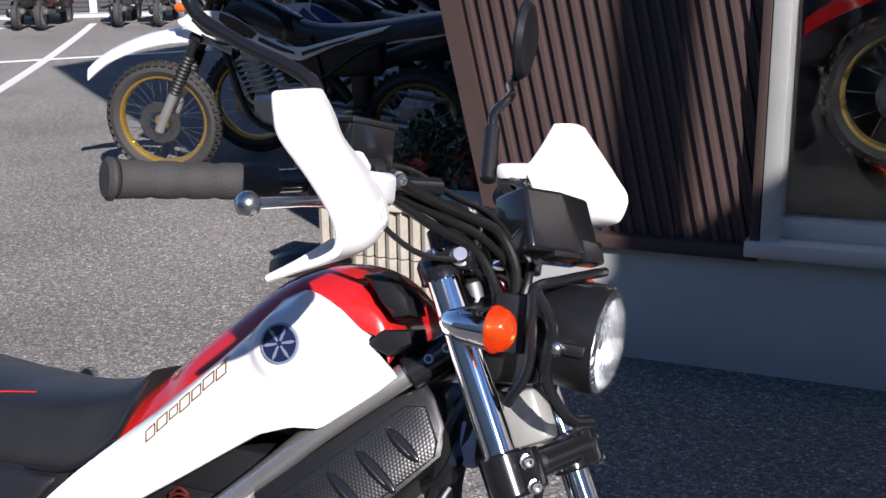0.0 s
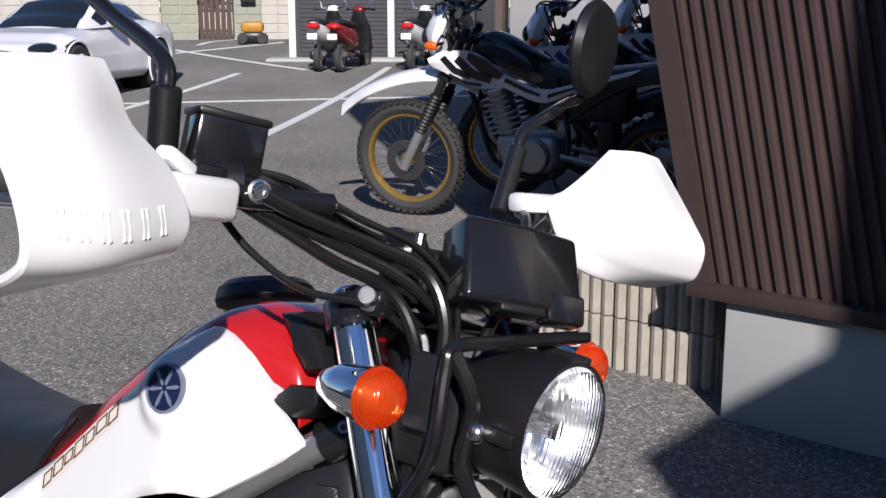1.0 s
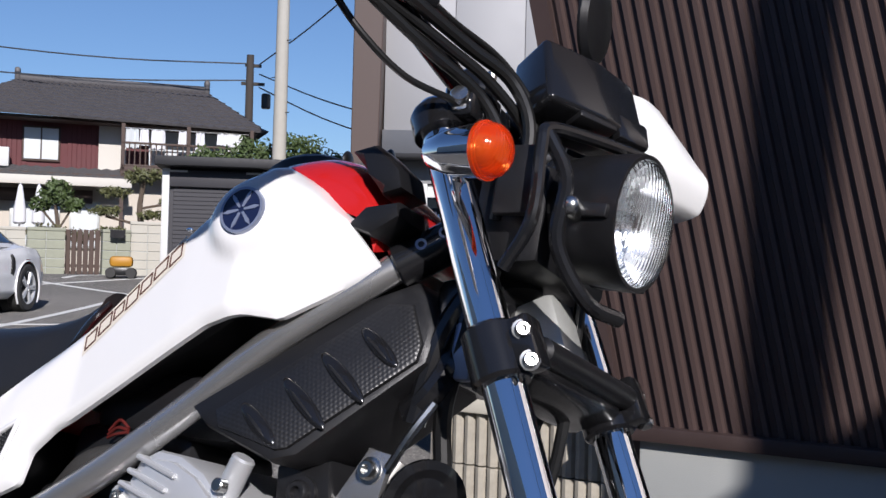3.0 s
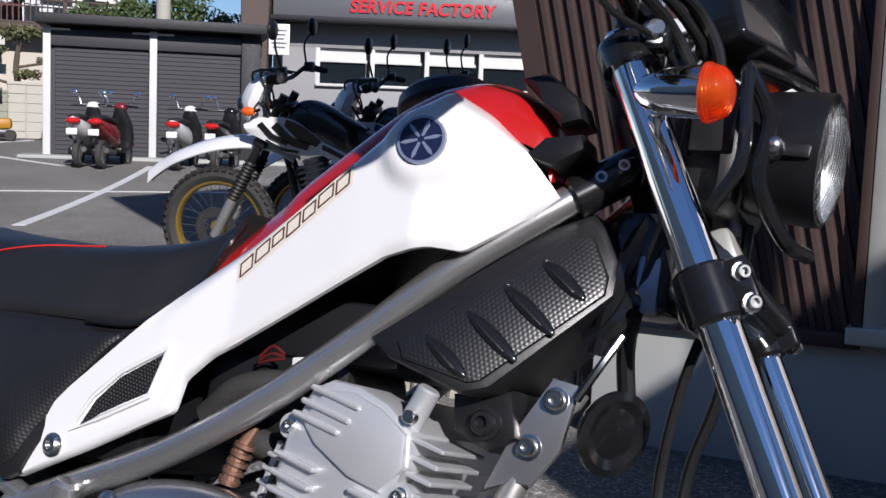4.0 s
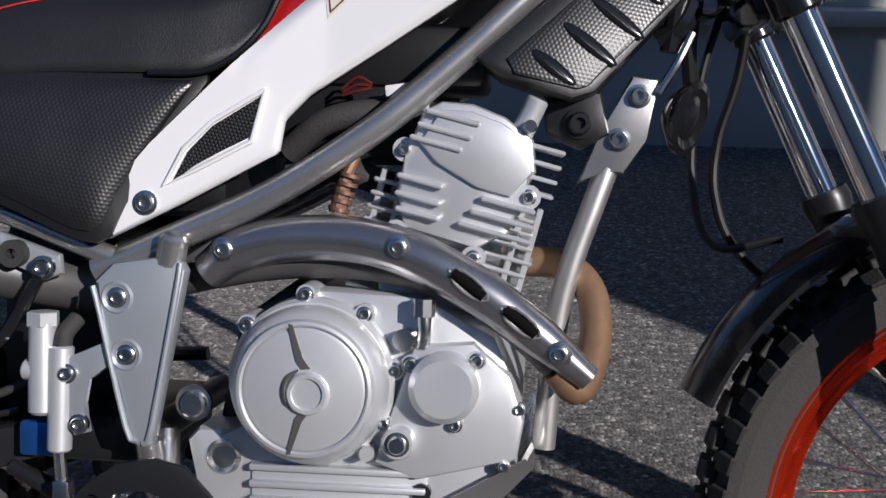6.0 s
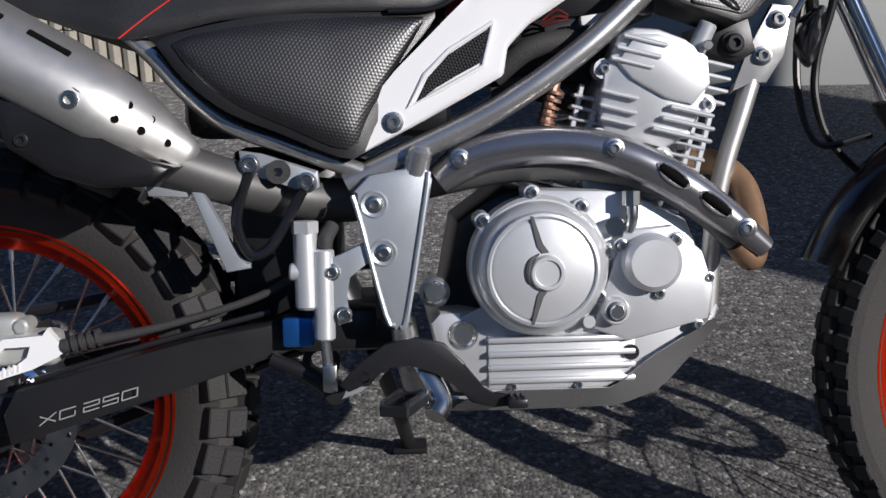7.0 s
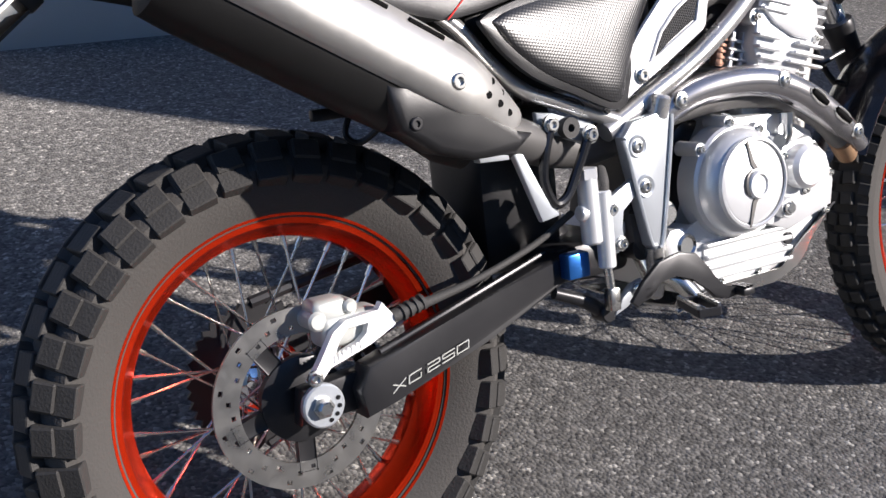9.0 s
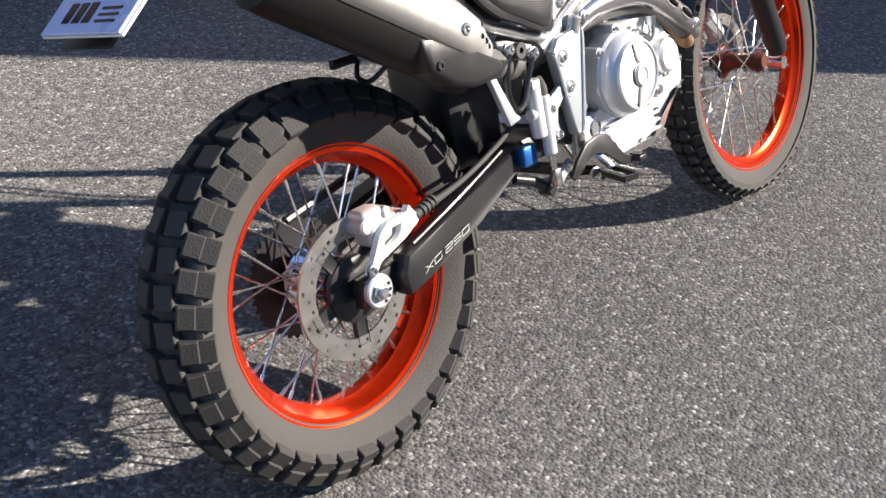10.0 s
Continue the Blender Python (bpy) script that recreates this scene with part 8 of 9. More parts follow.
M_VAN = mat("grey_car_paint", (0.085, 0.078, 0.080), 0.25, 0.4, var=0.05, coat=0.7)
COUPE = dict(
    body=[(-0.92, 0.62, 0.70, 0.34), (-0.80, 0.78, 0.86, 0.26), (-0.45, 0.87, 0.93, 0.20), (0.0, 0.905, 0.95, 0.18), (0.6, 0.885, 0.90, 0.18), (1.2, 0.86, 0.88, 0.18), (1.8, 0.87, 0.87, 0.18), (2.35, 0.895, 0.82, 0.18), (2.75, 0.87, 0.70, 0.17), (3.05, 0.78, 0.57, 0.18), (3.22, 0.60, 0.45, 0.22)],
    roof=[(-0.62, 0.90, 0.86, 0.62, 0.40), (-0.2, 1.09, 0.90, 0.70, 0.44), (0.30, 1.235, 0.90, 0.74, 0.50), (0.75, 1.27, 0.88, 0.76, 0.53), (1.10, 1.235, 0.87, 0.77, 0.52), (1.55, 1.02, 0.86, 0.76, 0.58), (1.88, 0.86, 0.85, 0.72, 0.64)],
    glass=[("windscreen", 1.06, 1.82, 0.55, 1.0, (-1, 1)), ("side_window", 0.05, 1.46, 0.10, 0.44, (-1, 1)), ("rear_window", -0.5, 0.10, 0.62, 1.0, (-1, 1))],
    paint=M_WHITE, base=2.36, wheel=0.335, sill=0.18, track=0.905, mirror=(1.42, 0.93), lamp=(2.74, 0.64, 0.625, 0.26, 0.17, 0.085), tail=0.72,
    vent=[(0.46, 0.50), (0.40, 0.60), (0.42, 0.74), (0.50, 0.80), (0.50, 0.66), (0.54, 0.54)], sporty=True, word="glossy white coupe body")
VAN = dict(
    body=[(-0.72, 0.70, 0.98, 0.32), (-0.62, 0.80, 1.02, 0.24), (0.0, 0.845, 1.03, 0.20), (1.2, 0.85, 1.0, 0.20), (2.3, 0.84, 0.98, 0.20), (2.9, 0.82, 0.92, 0.20), (3.25, 0.76, 0.84, 0.22), (3.45, 0.60, 0.66, 0.26)],
    roof=[(-0.68, 1.10, 0.96, 0.70, 0.62), (-0.50, 1.60, 0.98, 0.76, 0.62), (-0.2, 1.70, 1.0, 0.79, 0.64), (1.0, 1.74, 0.99, 0.80, 0.66), (1.9, 1.68, 0.97, 0.80, 0.65), (2.5, 1.30, 0.95, 0.78, 0.66), (3.0, 0.95, 0.92, 0.72, 0.66)],
    glass=[("windscreen", 1.95, 2.9, 0.56, 1.0, (-1, 1)), ("side_window", -0.42, 0.35, 0.12, 0.44, (-1, 1)), ("side_window", 0.42, 1.25, 0.08, 0.44, (-1, 1)), ("side_window", 1.32, 2.2, 0.08, 0.44, (-1, 1))],
    paint=M_VAN, base=2.5, wheel=0.31, sill=0.20, track=0.85, mirror=(2.2, 1.05), lamp=(3.1, 0.62, 0.74, 0.22, 0.12, 0.09), tail=0.9,
    vent=[(0.385, 0.34), (0.385, 0.98), (0.392, 0.98), (0.392, 0.34)], sporty=False, word="grey metallic minivan body")
car(stand(-12.70, 9.06, 1.15, -2.06), COUPE, "white two-door coupe parked on the asphalt")
car(stand(-10.25, 4.9, 0.47, -0.88), VAN, "dark grey minivan parked beside the coupe", "minivan")


# ---- scooters ----
def scooter(m, skin, tail, label):
    s = thing("scooter", m, label, "scooter", "scooters parked by the shed")
    for name, x in (("rear_wheel", 0.0), ("front_wheel", 1.25)):
        mw = Matrix.Translation((x, 0, 0.235))
        bm = lathe(BM(), [(0.15, -0.03), (0.19, -0.055), (0.225, -0.04), (0.235, 0.0), (0.225, 0.04), (0.19, 0.055), (0.15, 0.03)], mw, 36, closed=True)
        w = part(name, bm, M_RUBBER, s)
        bm = lathe(BM(), [(0.0, -0.03), (0.15, -0.028), (0.152, 0.028), (0.0, 0.03)], mw, 28)
        part("rim", bm, M_GREYMET, w)
    bm = BM()
    rings = []
    for x, w, z, h in ((-0.36, 0.06, 0.76, 0.05), (-0.24, 0.12, 0.71, 0.10), (0.0, 0.16, 0.63, 0.15), (0.30, 0.18, 0.56, 0.19), (0.52, 0.15, 0.50, 0.20), (0.60, 0.10, 0.44, 0.14)):
        rings.append([bm.verts.new((x, w * math.cos(t), z + h * math.sin(t))) for t in [2 * math.pi * k / 16 for k in range(16)]])
    ring_faces(bm, rings)
    part("rear_body", bm, skin, s)
    bm = BM()
    rings = []
    for x, w, z in ((-0.28, 0.10, 0.80), (-0.05, 0.15, 0.81), (0.2, 0.15, 0.775), (0.42, 0.12, 0.765), (0.56, 0.08, 0.74)):
        rings.append([bm.verts.new((x, w * math.cos(t), z + 0.05 * math.sin(t))) for t in [2 * math.pi * k / 14 for k in range(14)]])
    ring_faces(bm, rings)
    part("seat", bm, M_SEAT, s)
    part("tail_lamp", blob(BM(), (-0.33, 0, 0.745), (0.09, 0.12, 0.055), u=16, v=10), M_TAILRED, s)
    part("tail_panel", box(BM(), (-0.40, 0, 0.58), (0.03, 0.17, 0.10), pose(0, 0, 0), 0.01), tail, s)
    part("footboard", box(BM(), (0.72, 0, 0.30), (0.42, 0.30, 0.09), bevel=0.03), M_BLACK, s)
    bm = BM()
    rings = []
    for z, x, w, d in ((0.30, 1.02, 0.16, 0.05), (0.50, 1.02, 0.20, 0.06), (0.72, 0.97, 0.19, 0.07), (0.88, 0.92, 0.13, 0.07), (0.98, 0.90, 0.09, 0.06)):
        rings.append([bm.verts.new((x + d * math.cos(t), w * math.sin(t), z)) for t in [2 * math.pi * k / 16 for k in range(16)]])
    ring_faces(bm, rings)
    part("leg_shield", bm, M_BLACK, s)
    bm = BM()
    rings = []
    for k in range(9):
        a = radians(160 - 130 * k / 8)
        rings.append([bm.verts.new((1.25 + 0.27 * math.cos(a), t * 0.07, 0.235 + (0.27 - 0.03 * t * t) * math.sin(a))) for t in (-1, -0.5, 0, 0.5, 1)] + [bm.verts.new((1.25 + 0.26 * math.cos(a), t * 0.065, 0.235 + (0.26 - 0.03 * t * t) * math.sin(a))) for t in (1, 0.5, 0, -0.5, -1)])
    ring_faces(bm, rings)
    part("front_mudguard", bm, skin, s)
    bm = rod(BM(), (1.25, 0.06, 0.235), (1.0, 0.05, 0.75), 0.022, 10)
    part("fork", bm, M_GREYMET, s)
    bm = tube(BM(), [(0.80, -0.33, 1.0), (0.90, -0.12, 1.02), (0.90, 0.12, 1.02), (0.80, 0.33, 1.0)], 0.018, 10, 4)
    part("handlebar", bm, M_BLACK, s)
    part("headlamp", blob(BM(), (0.95, 0, 1.0), (0.09, 0.12, 0.075), u=16, v=10), skin, s)
    for y in (-1, 1):
        part("mirror_stem", tube(BM(), [(0.88, y * 0.18, 1.02), (0.90, y * 0.22, 1.14), (0.89, y * 0.27, 1.19)], 0.007, 6, 3), M_CHROME, s)
        part("mirror", blob(BM(), (0.88, y * 0.29, 1.22), (0.015, 0.06, 0.045), u=12, v=8), M_CHROME, s)
    part("engine", box(BM(), (0.10, 0.09, 0.27), (0.46, 0.10, 0.14), bevel=0.04), M_DARKMET, s)
    part("silencer", rod(BM(), (0.25, -0.11, 0.26), (-0.20, -0.13, 0.30), 0.05, 14, 0.015), M_PIPE, s)
    part("stand", tube(BM(), [(0.25, 0.08, 0.2), (0.18, 0.16, 0.02)], 0.012, 8, 1), M_DARKMET, s)


M_SCRED = mat("dark_red_scooter_paint", (0.20, 0.015, 0.02), 0.25, var=0.08, coat=0.6)
scooter(stand(-11.80, 12.55, -0.50, 0.87), M_WHITE, M_GUARD, "white scooter with a red tail lamp by the shed")
scooter(stand(-11.45, 12.70, -0.42, 0.91), M_SCRED, M_GUARD, "dark red scooter with a pale tail board")
scooter(stand(-10.65, 13.55, -0.45, 0.89), M_WHITE, M_GUARD, "white scooter with a black seat by the shed post")
scooter(stand(-10.10, 13.85, -0.40, 0.92), M_GLOSS, M_GUARD, "black scooter with a red tail lamp")


# ---- shed ----
M_SHED = mat("dark_shutter", (0.045, 0.044, 0.050), 0.6, 0.2, var=0.12, scale=2)
M_SHEDROOF = mat("dark_roof_edge", (0.018, 0.018, 0.02), 0.6, var=0.15)
M_POST = mat("white_post", (0.62, 0.62, 0.60), 0.6, var=0.08)
SH = stand(-13.8, 13.8, 2.7, 2.3, z=0.0)
shed = thing("shed", SH, "dark grey shuttered shed with white posts", "shed")
L = 3.75
bm = box(BM(), (L / 2, 1.5, 1.45), (L, 2.9, 2.3))
part("wall", bm, M_SHED, shed)
me_slat = box(BM(), (0, 0, 0), (1.60, 0.02, 0.075), bevel=0.006, seg=1)
me = bpy.data.meshes.new("shutter_slat")
me_slat.to_mesh(me)
me_slat.free()
me.materials.append(M_SHED)
for x in (0.96, 2.72):
    for k in range(24):
        ob = new("shutter_slat", me)
        ob.parent = shed
        ob.matrix_basis = Matrix.Translation((x, 0.045, 0.42 + 0.078 * k))
for x, w in ((0.03, 0.13), (1.83, 0.13)):
    part("post", box(BM(), (x, -0.03, 1.45), (w, 0.13, 2.3), bevel=0.01), M_POST, shed, "white painted post")
    part("post_arm", box(BM(), (x + (0.16 if x < 0.5 else 0), -0.05, 2.555), (0.45 if x < 0.5 else 0.72, 0.06, 0.035), bevel=0.004), M_POST, shed)
part("shutter_box", box(BM(), (L / 2, 0.02, 2.42), (L, 0.14, 0.30), bevel=0.02), M_SHED, shed)
part("roof", box(BM(), (L / 2, 1.3, 2.72), (L + 0.3, 3.4, 0.17), bevel=0.02), M_SHEDROOF, shed, "flat dark roof")
part("downpipe", box(BM(), (3.55, -0.05, 1.4), (0.34, 0.10, 2.5), bevel=0.01), M_SHEDROOF, shed)
bm = box(BM(), (1.9, -0.25, 0.30), (4.6, 0.75, 0.14), SH, 0.02)
tagged(link("shed_kerb", bm, M_CONC), "pale concrete strip in front of the shed", "kerb", kind="structure")


# ---- service building ----
M_PANELGREY = mat("grey_panel", (0.30, 0.30, 0.305), 0.6, 0.1, var=0.05, scale=1)
M_SIGNBAND = mat("sign_band", (0.11, 0.115, 0.125), 0.45, var=0.06)
M_BROWN = mat("brown_pilaster", (0.085, 0.058, 0.048), 0.55, var=0.1)
M_LETTER = mat("red_letter", (0.58, 0.012, 0.025), 0.35, var=0.05)
M_ROOM = mat("dim_room", (0.05, 0.05, 0.05), 0.8, var=0.3)
SV = stand(-12.5, 18.8, 0.87, 0.49, z=0.0)
svc = thing("service_building", SV, "grey panelled workshop with a red lettered sign band", "building")
for k in range(6):
    part("wall_panel", box(BM(), (0.75 + 1.5 * k, 0.15, 5.3), (1.49, 0.2, 2.95), bevel=0.008), M_PANELGREY, svc)
part("wall", box(BM(), (4.5, 2.3, 3.6), (9.0, 4.0, 6.4)), M_PANELGREY, svc)
part("sign_band", box(BM(), (4.5, 0.0, 3.56), (9.0, 0.4, 0.52), bevel=0.01), M_SIGNBAND, svc)
part("awning", box(BM(), (4.5, -0.25, 3.23), (9.0, 0.9, 0.10), bevel=0.02), M_SHEDROOF, svc)
cu = bpy.data.curves.new("sign_text", "FONT")
cu.body = "SERVICE FACTORY"
cu.size, cu.extrude, cu.offset, cu.shear, cu.space_character = 0.36, 0.02, 0.010, 0.15, 1.05
tmp = new("sign_text", cu)
me = bpy.data.meshes.new_from_object(tmp)
bpy.data.objects.remove(tmp)
wid = max(v.co.x for v in me.vertices) - min(v.co.x for v in me.vertices)
me.materials.clear()
me.materials.append(M_LETTER)
ob = new("lettering", me)
ob.parent = svc
ob.matrix_basis = Matrix.Translation((1.58, -0.215, 3.44)) @ Matrix.Rotation(math.pi / 2, 4, "X") @ Matrix.Diagonal((3.05 / wid, 1, 1, 1))
tagged(ob, "red slanted raised sign letters")
part("lower_wall", box(BM(), (4.5, 0.15, 1.25), (9.0, 0.25, 1.4), bevel=0.01), M_PANELGREY, svc)
part("lintel", box(BM(), (4.5, 0.15, 2.95), (9.0, 0.25, 0.50), bevel=0.01), M_PANELGREY, svc)
part("wall_pier", box(BM(), (0.45, 0.15, 2.32), (0.9, 0.25, 0.76)), M_PANELGREY, svc)
for k in range(6):
    x = 1.45 + 1.15 * k
    fr = part("window_frame", box(BM(), (x - 0.52, 0.07, 2.32), (0.10, 0.12, 0.76), bevel=0.01), M_POST, svc, "pale window frame")
    part("pane", box(BM(), (x, 0.14, 2.18), (0.98, 0.02, 0.46)), M_GLASSBLUE, fr)
    part("transom", box(BM(), (x, 0.09, 2.44), (1.04, 0.06, 0.06), bevel=0.005), M_POST, fr)
    part("upper_pane", box(BM(), (x, 0.14, 2.58), (0.98, 0.02, 0.22)), M_POST, fr)
part("sill", box(BM(), (4.6, 0.02, 1.93), (7.4, 0.2, 0.06), bevel=0.01), M_POST, svc)
bm = prism(BM(), [(-0.62, 0.4), (-0.10, 0.4), (0.02, 6.8), (-0.62, 6.8)], -0.55, 0.5, 0.02, 1)
part("pilaster", bm, M_BROWN, svc, "brown upright pilaster")
bm = box(BM(), (0.18, -0.62, 2.78), (0.42, 0.05, 0.62), bevel=0.006)
notice = part("notice_board", bm, M_GUARD, svc, "white notice board with small dark marks")
for k in range(5):
    part("mark", box(BM(), (0.18, -0.648, 2.96 - 0.085 * k), (0.30 - 0.05 * (k % 3), 0.006, 0.03)), M_SIGNBAND, notice)


# ---- poles and wires ----
M_POLE = mat("concrete_pole", (0.42, 0.40, 0.35), 0.85, var=0.12, scale=5)
M_WOODPOLE = mat("wooden_pole", (0.05, 0.042, 0.036), 0.9, var=0.3, scale=5)
pole = thing("utility_pole", Matrix.Translation((-16.9, 20.5, 0.56)), "tall pale concrete utility pole", "utility pole")
part("shaft", tube(BM(), [(0, 0, -0.3), (0.05, 0, 11.0)], [0.19, 0.13], 20, 1), M_POLE, pole)
for k in range(4):
    part("step_bolt", rod(BM(), (0, 0, 3.2 + 0.9 * k), (0.30 if k % 2 else -0.30, 0, 3.2 + 0.9 * k), 0.012, 6), M_DARKMET, pole)
pole = thing("utility_pole", Matrix.Translation((-21.5, 24.4, 0.56)), "dark wooden utility pole with crossarms", "utility pole")
part("shaft", tube(BM(), [(0, 0, -0.3), (0, 0, 6.6)], [0.15, 0.11], 16, 1), M_WOODPOLE, pole)
for z, w in ((5.75, 0.5), (6.3, 0.35)):
    part("crossarm", box(BM(), (0.1, 0.1, z), (w * 1.4, 0.09, 0.09), pose(0, 0, 0, 0, 0, 45)), M_WOODPOLE, pole)
part("transformer", rod(BM(), (0.38, 0.32, 5.0), (0.38, 0.32, 5.45), 0.14, 16, 0.03), M_DARKMET, pole)
for a, b, sag in (((-21.5, 24.4, 6.4), (-33, 14, 7.2), 0.5), ((-21.5, 24.4, 6.9), (-33, 14, 8.2), 0.5), ((-21.3, 24.6, 6.6), (-11, 24, 4.3), 0.5), ((-21.3, 24.6, 6.2), (-11, 24, 3.7), 0.6), ((-21.3, 24.6, 6.9), (-10, 20, 10.5), 0.4), ((-16.9, 20.5, 10.5), (-33, 12, 7.9), 0.6), ((-16.9, 20.5, 10.8), (-6, 26, 10.0), 0.5)):
    a, b = Vector(a), Vector(b)
    mid = (a + b) / 2 - Vector((0, 0, sag))
    tagged(link("overhead_wire", tube(BM(), [a, a.lerp(mid, 0.5) - Vector((0, 0, sag * 0.25)), mid, mid.lerp(b, 0.5) - Vector((0, 0, sag * 0.25)), b], 0.022, 5, 4), M_DARKMET), "thin black overhead wire", "wire", "overhead wires")


# ---- houses ----
M_TILE = mat("dark_roof_tile", (0.075, 0.070, 0.072), 0.55, var=0.25, scale=3)
M_REDWALL = mat("dark_red_boards", (0.105, 0.026, 0.028), 0.7, var=0.15, scale=2)
M_CREAM = mat("cream_wall", (0.55, 0.50, 0.43), 0.85, var=0.1, scale=1)
M_WOOD = mat("dark_wood", (0.07, 0.045, 0.035), 0.7, var=0.25, scale=3)
M_CLOTH = mat("white_laundry", (0.72, 0.72, 0.74), 0.9, var=0.08, scale=4)
M_CURTAIN = mat("pale_curtain", (0.60, 0.63, 0.64), 0.6, var=0.1, scale=4)


def tiled_slope(parent, a, b, c, d, rows, cols):
    """A roof plane of lapped tile courses between eave a-b and ridge d-c."""
    a, b, c, d = [Vector(q) for q in (a, b, c, d)]
    nrm = (b - a).cross(d - a).normalized()
    if nrm.z < 0:
        nrm = -nrm
    for r in range(rows):
        f0, f1 = r / rows, (r + 1) / rows
        p0, p1, q0, q1 = a.lerp(d, f0), b.lerp(c, f0), a.lerp(d, f1), b.lerp(c, f1)
        bm = BM()
        top, low, back = [], [], []
        n = cols * 4
        for k in range(n + 1):
            u = k / n
            wave = 0.022 * math.sin(2 * math.pi * k / 4)
            top.append(bm.verts.new(p0.lerp(p1, u) + nrm * (0.075 + wave)))
            low.append(bm.verts.new(p0.lerp(p1, u)))
            back.append(bm.verts.new(q0.lerp(q1, u) + nrm * (0.03 + wave)))
        for k in range(n):
            bm.faces.new((low[k], low[k + 1], top[k + 1], top[k]))
            bm.faces.new((top[k], top[k + 1], back[k + 1], back[k]))
        part("tile_course", bm, M_TILE, parent, angle=40)


def house():
    H = stand(-25.1, 17.1, 4.75, 5.7, z=0.0)
    h = thing("house", H, "two-storey house with dark tiled roof and red upper wall", "house")
    part("ground_floor", box(BM(), (4.0, 3.8, 1.9), (8.4, 5.8, 2.8)), M_CREAM, h)
    part("upper_wall", box(BM(), (3.5, 3.6, 4.0), (6.0, 4.8, 1.5)), M_REDWALL, h, "dark red boarded upper wall")
    part("corner_wall", box(BM(), (4.0, 1.16, 4.0), (0.75, 0.12, 1.4)), M_PLASTER, h, "white plastered wall strip")
    roof = part("roof", prism(BM(), [(-0.4, 4.72), (8.0, 4.62), (8.0, 4.70), (-0.4, 4.80)], 0.35, 6.8), M_WOOD, h, "dark tiled roof")
    tiled_slope(roof, (-0.6, 0.1, 4.80), (8.2, 0.1, 4.62), (6.7, 3.4, 6.15), (1.4, 3.4, 6.15), 11, 28)
    tiled_slope(roof, (8.2, 0.1, 4.62), (8.2, 6.8, 4.62), (6.7, 3.4, 6.15), (6.7, 3.4, 6.15), 9, 16)
    tiled_slope(roof, (-0.6, 6.8, 4.80), (-0.6, 0.1, 4.80), (1.4, 3.4, 6.15), (1.4, 3.4, 6.15), 9, 16)
    part("ridge", box(BM(), (4.05, 3.4, 6.22), (5.6, 0.26, 0.22), bevel=0.05), M_TILE, roof)
    part("ridge_end", box(BM(), (1.3, 3.4, 6.30), (0.16, 0.34, 0.42), bevel=0.05), M_TILE, roof)
    part("ridge_end", box(BM(), (6.8, 3.4, 6.30), (0.16, 0.34, 0.42), bevel=0.05), M_TILE, roof)
    w = part("window", box(BM(), (2.1, 1.17, 4.08), (1.0, 0.10, 0.98), bevel=0.01), M_WOOD, h, "white curtained upper window")
    for k in (-1, 1):
        part("pane", box(BM(), (2.1 + 0.235 * k, 1.11, 4.08), (0.43, 0.02, 0.86)), M_CURTAIN, w)
    for k in range(9):
        part("board", box(BM(), (0.62 + 0.13 * k, 1.185, 4.0), (0.115, 0.03, 1.44), bevel=0.006, seg=1), M_REDWALL, h)
    for k in range(6):
        part("board", box(BM(), (2.85 + 0.13 * k, 1.185, 4.0), (0.115, 0.03, 1.44), bevel=0.006, seg=1), M_REDWALL, h)
    # lower roof
    low = part("lower_roof", box(BM(), (1.9, 0.7, 3.18), (5.0, 1.6, 0.06)), M_WOOD, h, "lower tiled roof with a white fascia")
    tiled_slope(low, (-0.7, -0.3, 3.10), (4.4, -0.3, 3.10), (4.4, 1.15, 3.42), (-0.5, 1.15, 3.42), 5, 16)
    part("fascia", box(BM(), (1.9, -0.33, 2.98), (5.2, 0.06, 0.24), bevel=0.01), M_PLASTER, low)
    part("lintel_band", box(BM(), (1.5, 0.60, 2.62), (4.0, 0.10, 0.36)), M_WOOD, h)
    for x, wd in ((0.6, 0.9), (2.0, 1.3), (3.3, 0.8)):
        w = part("window", box(BM(), (x, 0.84, 1.85), (wd, 0.14, 1.3), bevel=0.01), M_ALFRAME, h)
        part("pane", box(BM(), (x, 0.76, 1.85), (wd - 0.12, 0.02, 1.18)), M_CURTAIN, w)
    # air conditioner on the lower roof
    ac = part("air_conditioner", box(BM(), (0.95, 0.62, 3.62), (0.72, 0.30, 0.52), bevel=0.02), M_POST, h, "white outdoor air conditioner unit")
    part("fan_grille", lathe(BM(), [(0.0, 0.0), (0.19, 0.0), (0.2, 0.012), (0, 0.012)], facing((0.86, 0.462, 3.62), (0, -1, 0)), 24), M_GREYMET, ac)
    # balcony
    bal = part("balcony", box(BM(), (6.0, 0.55, 3.40), (3.6, 1.3, 0.14), bevel=0.01), M_WOOD, h, "wooden balcony with laundry hung out")
    for k in range(25):
        part("baluster", box(BM(), (4.28 + 0.143 * k, -0.07, 3.78), (0.035, 0.03, 0.66)), M_WOOD, bal)
    for z in (3.5, 4.12):
        part("rail", box(BM(), (6.0, -0.07, z), (3.6, 0.06, 0.06), bevel=0.008), M_WOOD, bal)
    for x in (4.25, 6.0, 7.75):
        part("post", box(BM(), (x, -0.05, 2.6), (0.10, 0.10, 4.1)), M_WOOD, bal)
    part("rear_window", box(BM(), (6.2, 1.16, 4.05), (2.4, 0.06, 1.1)), M_CURTAIN, bal)
    rng = random.Random(12)
    part("clothes_pole", rod(BM(), (4.3, 0.2, 4.55), (7.7, 0.2, 4.55), 0.02, 8), M_STEEL, bal)
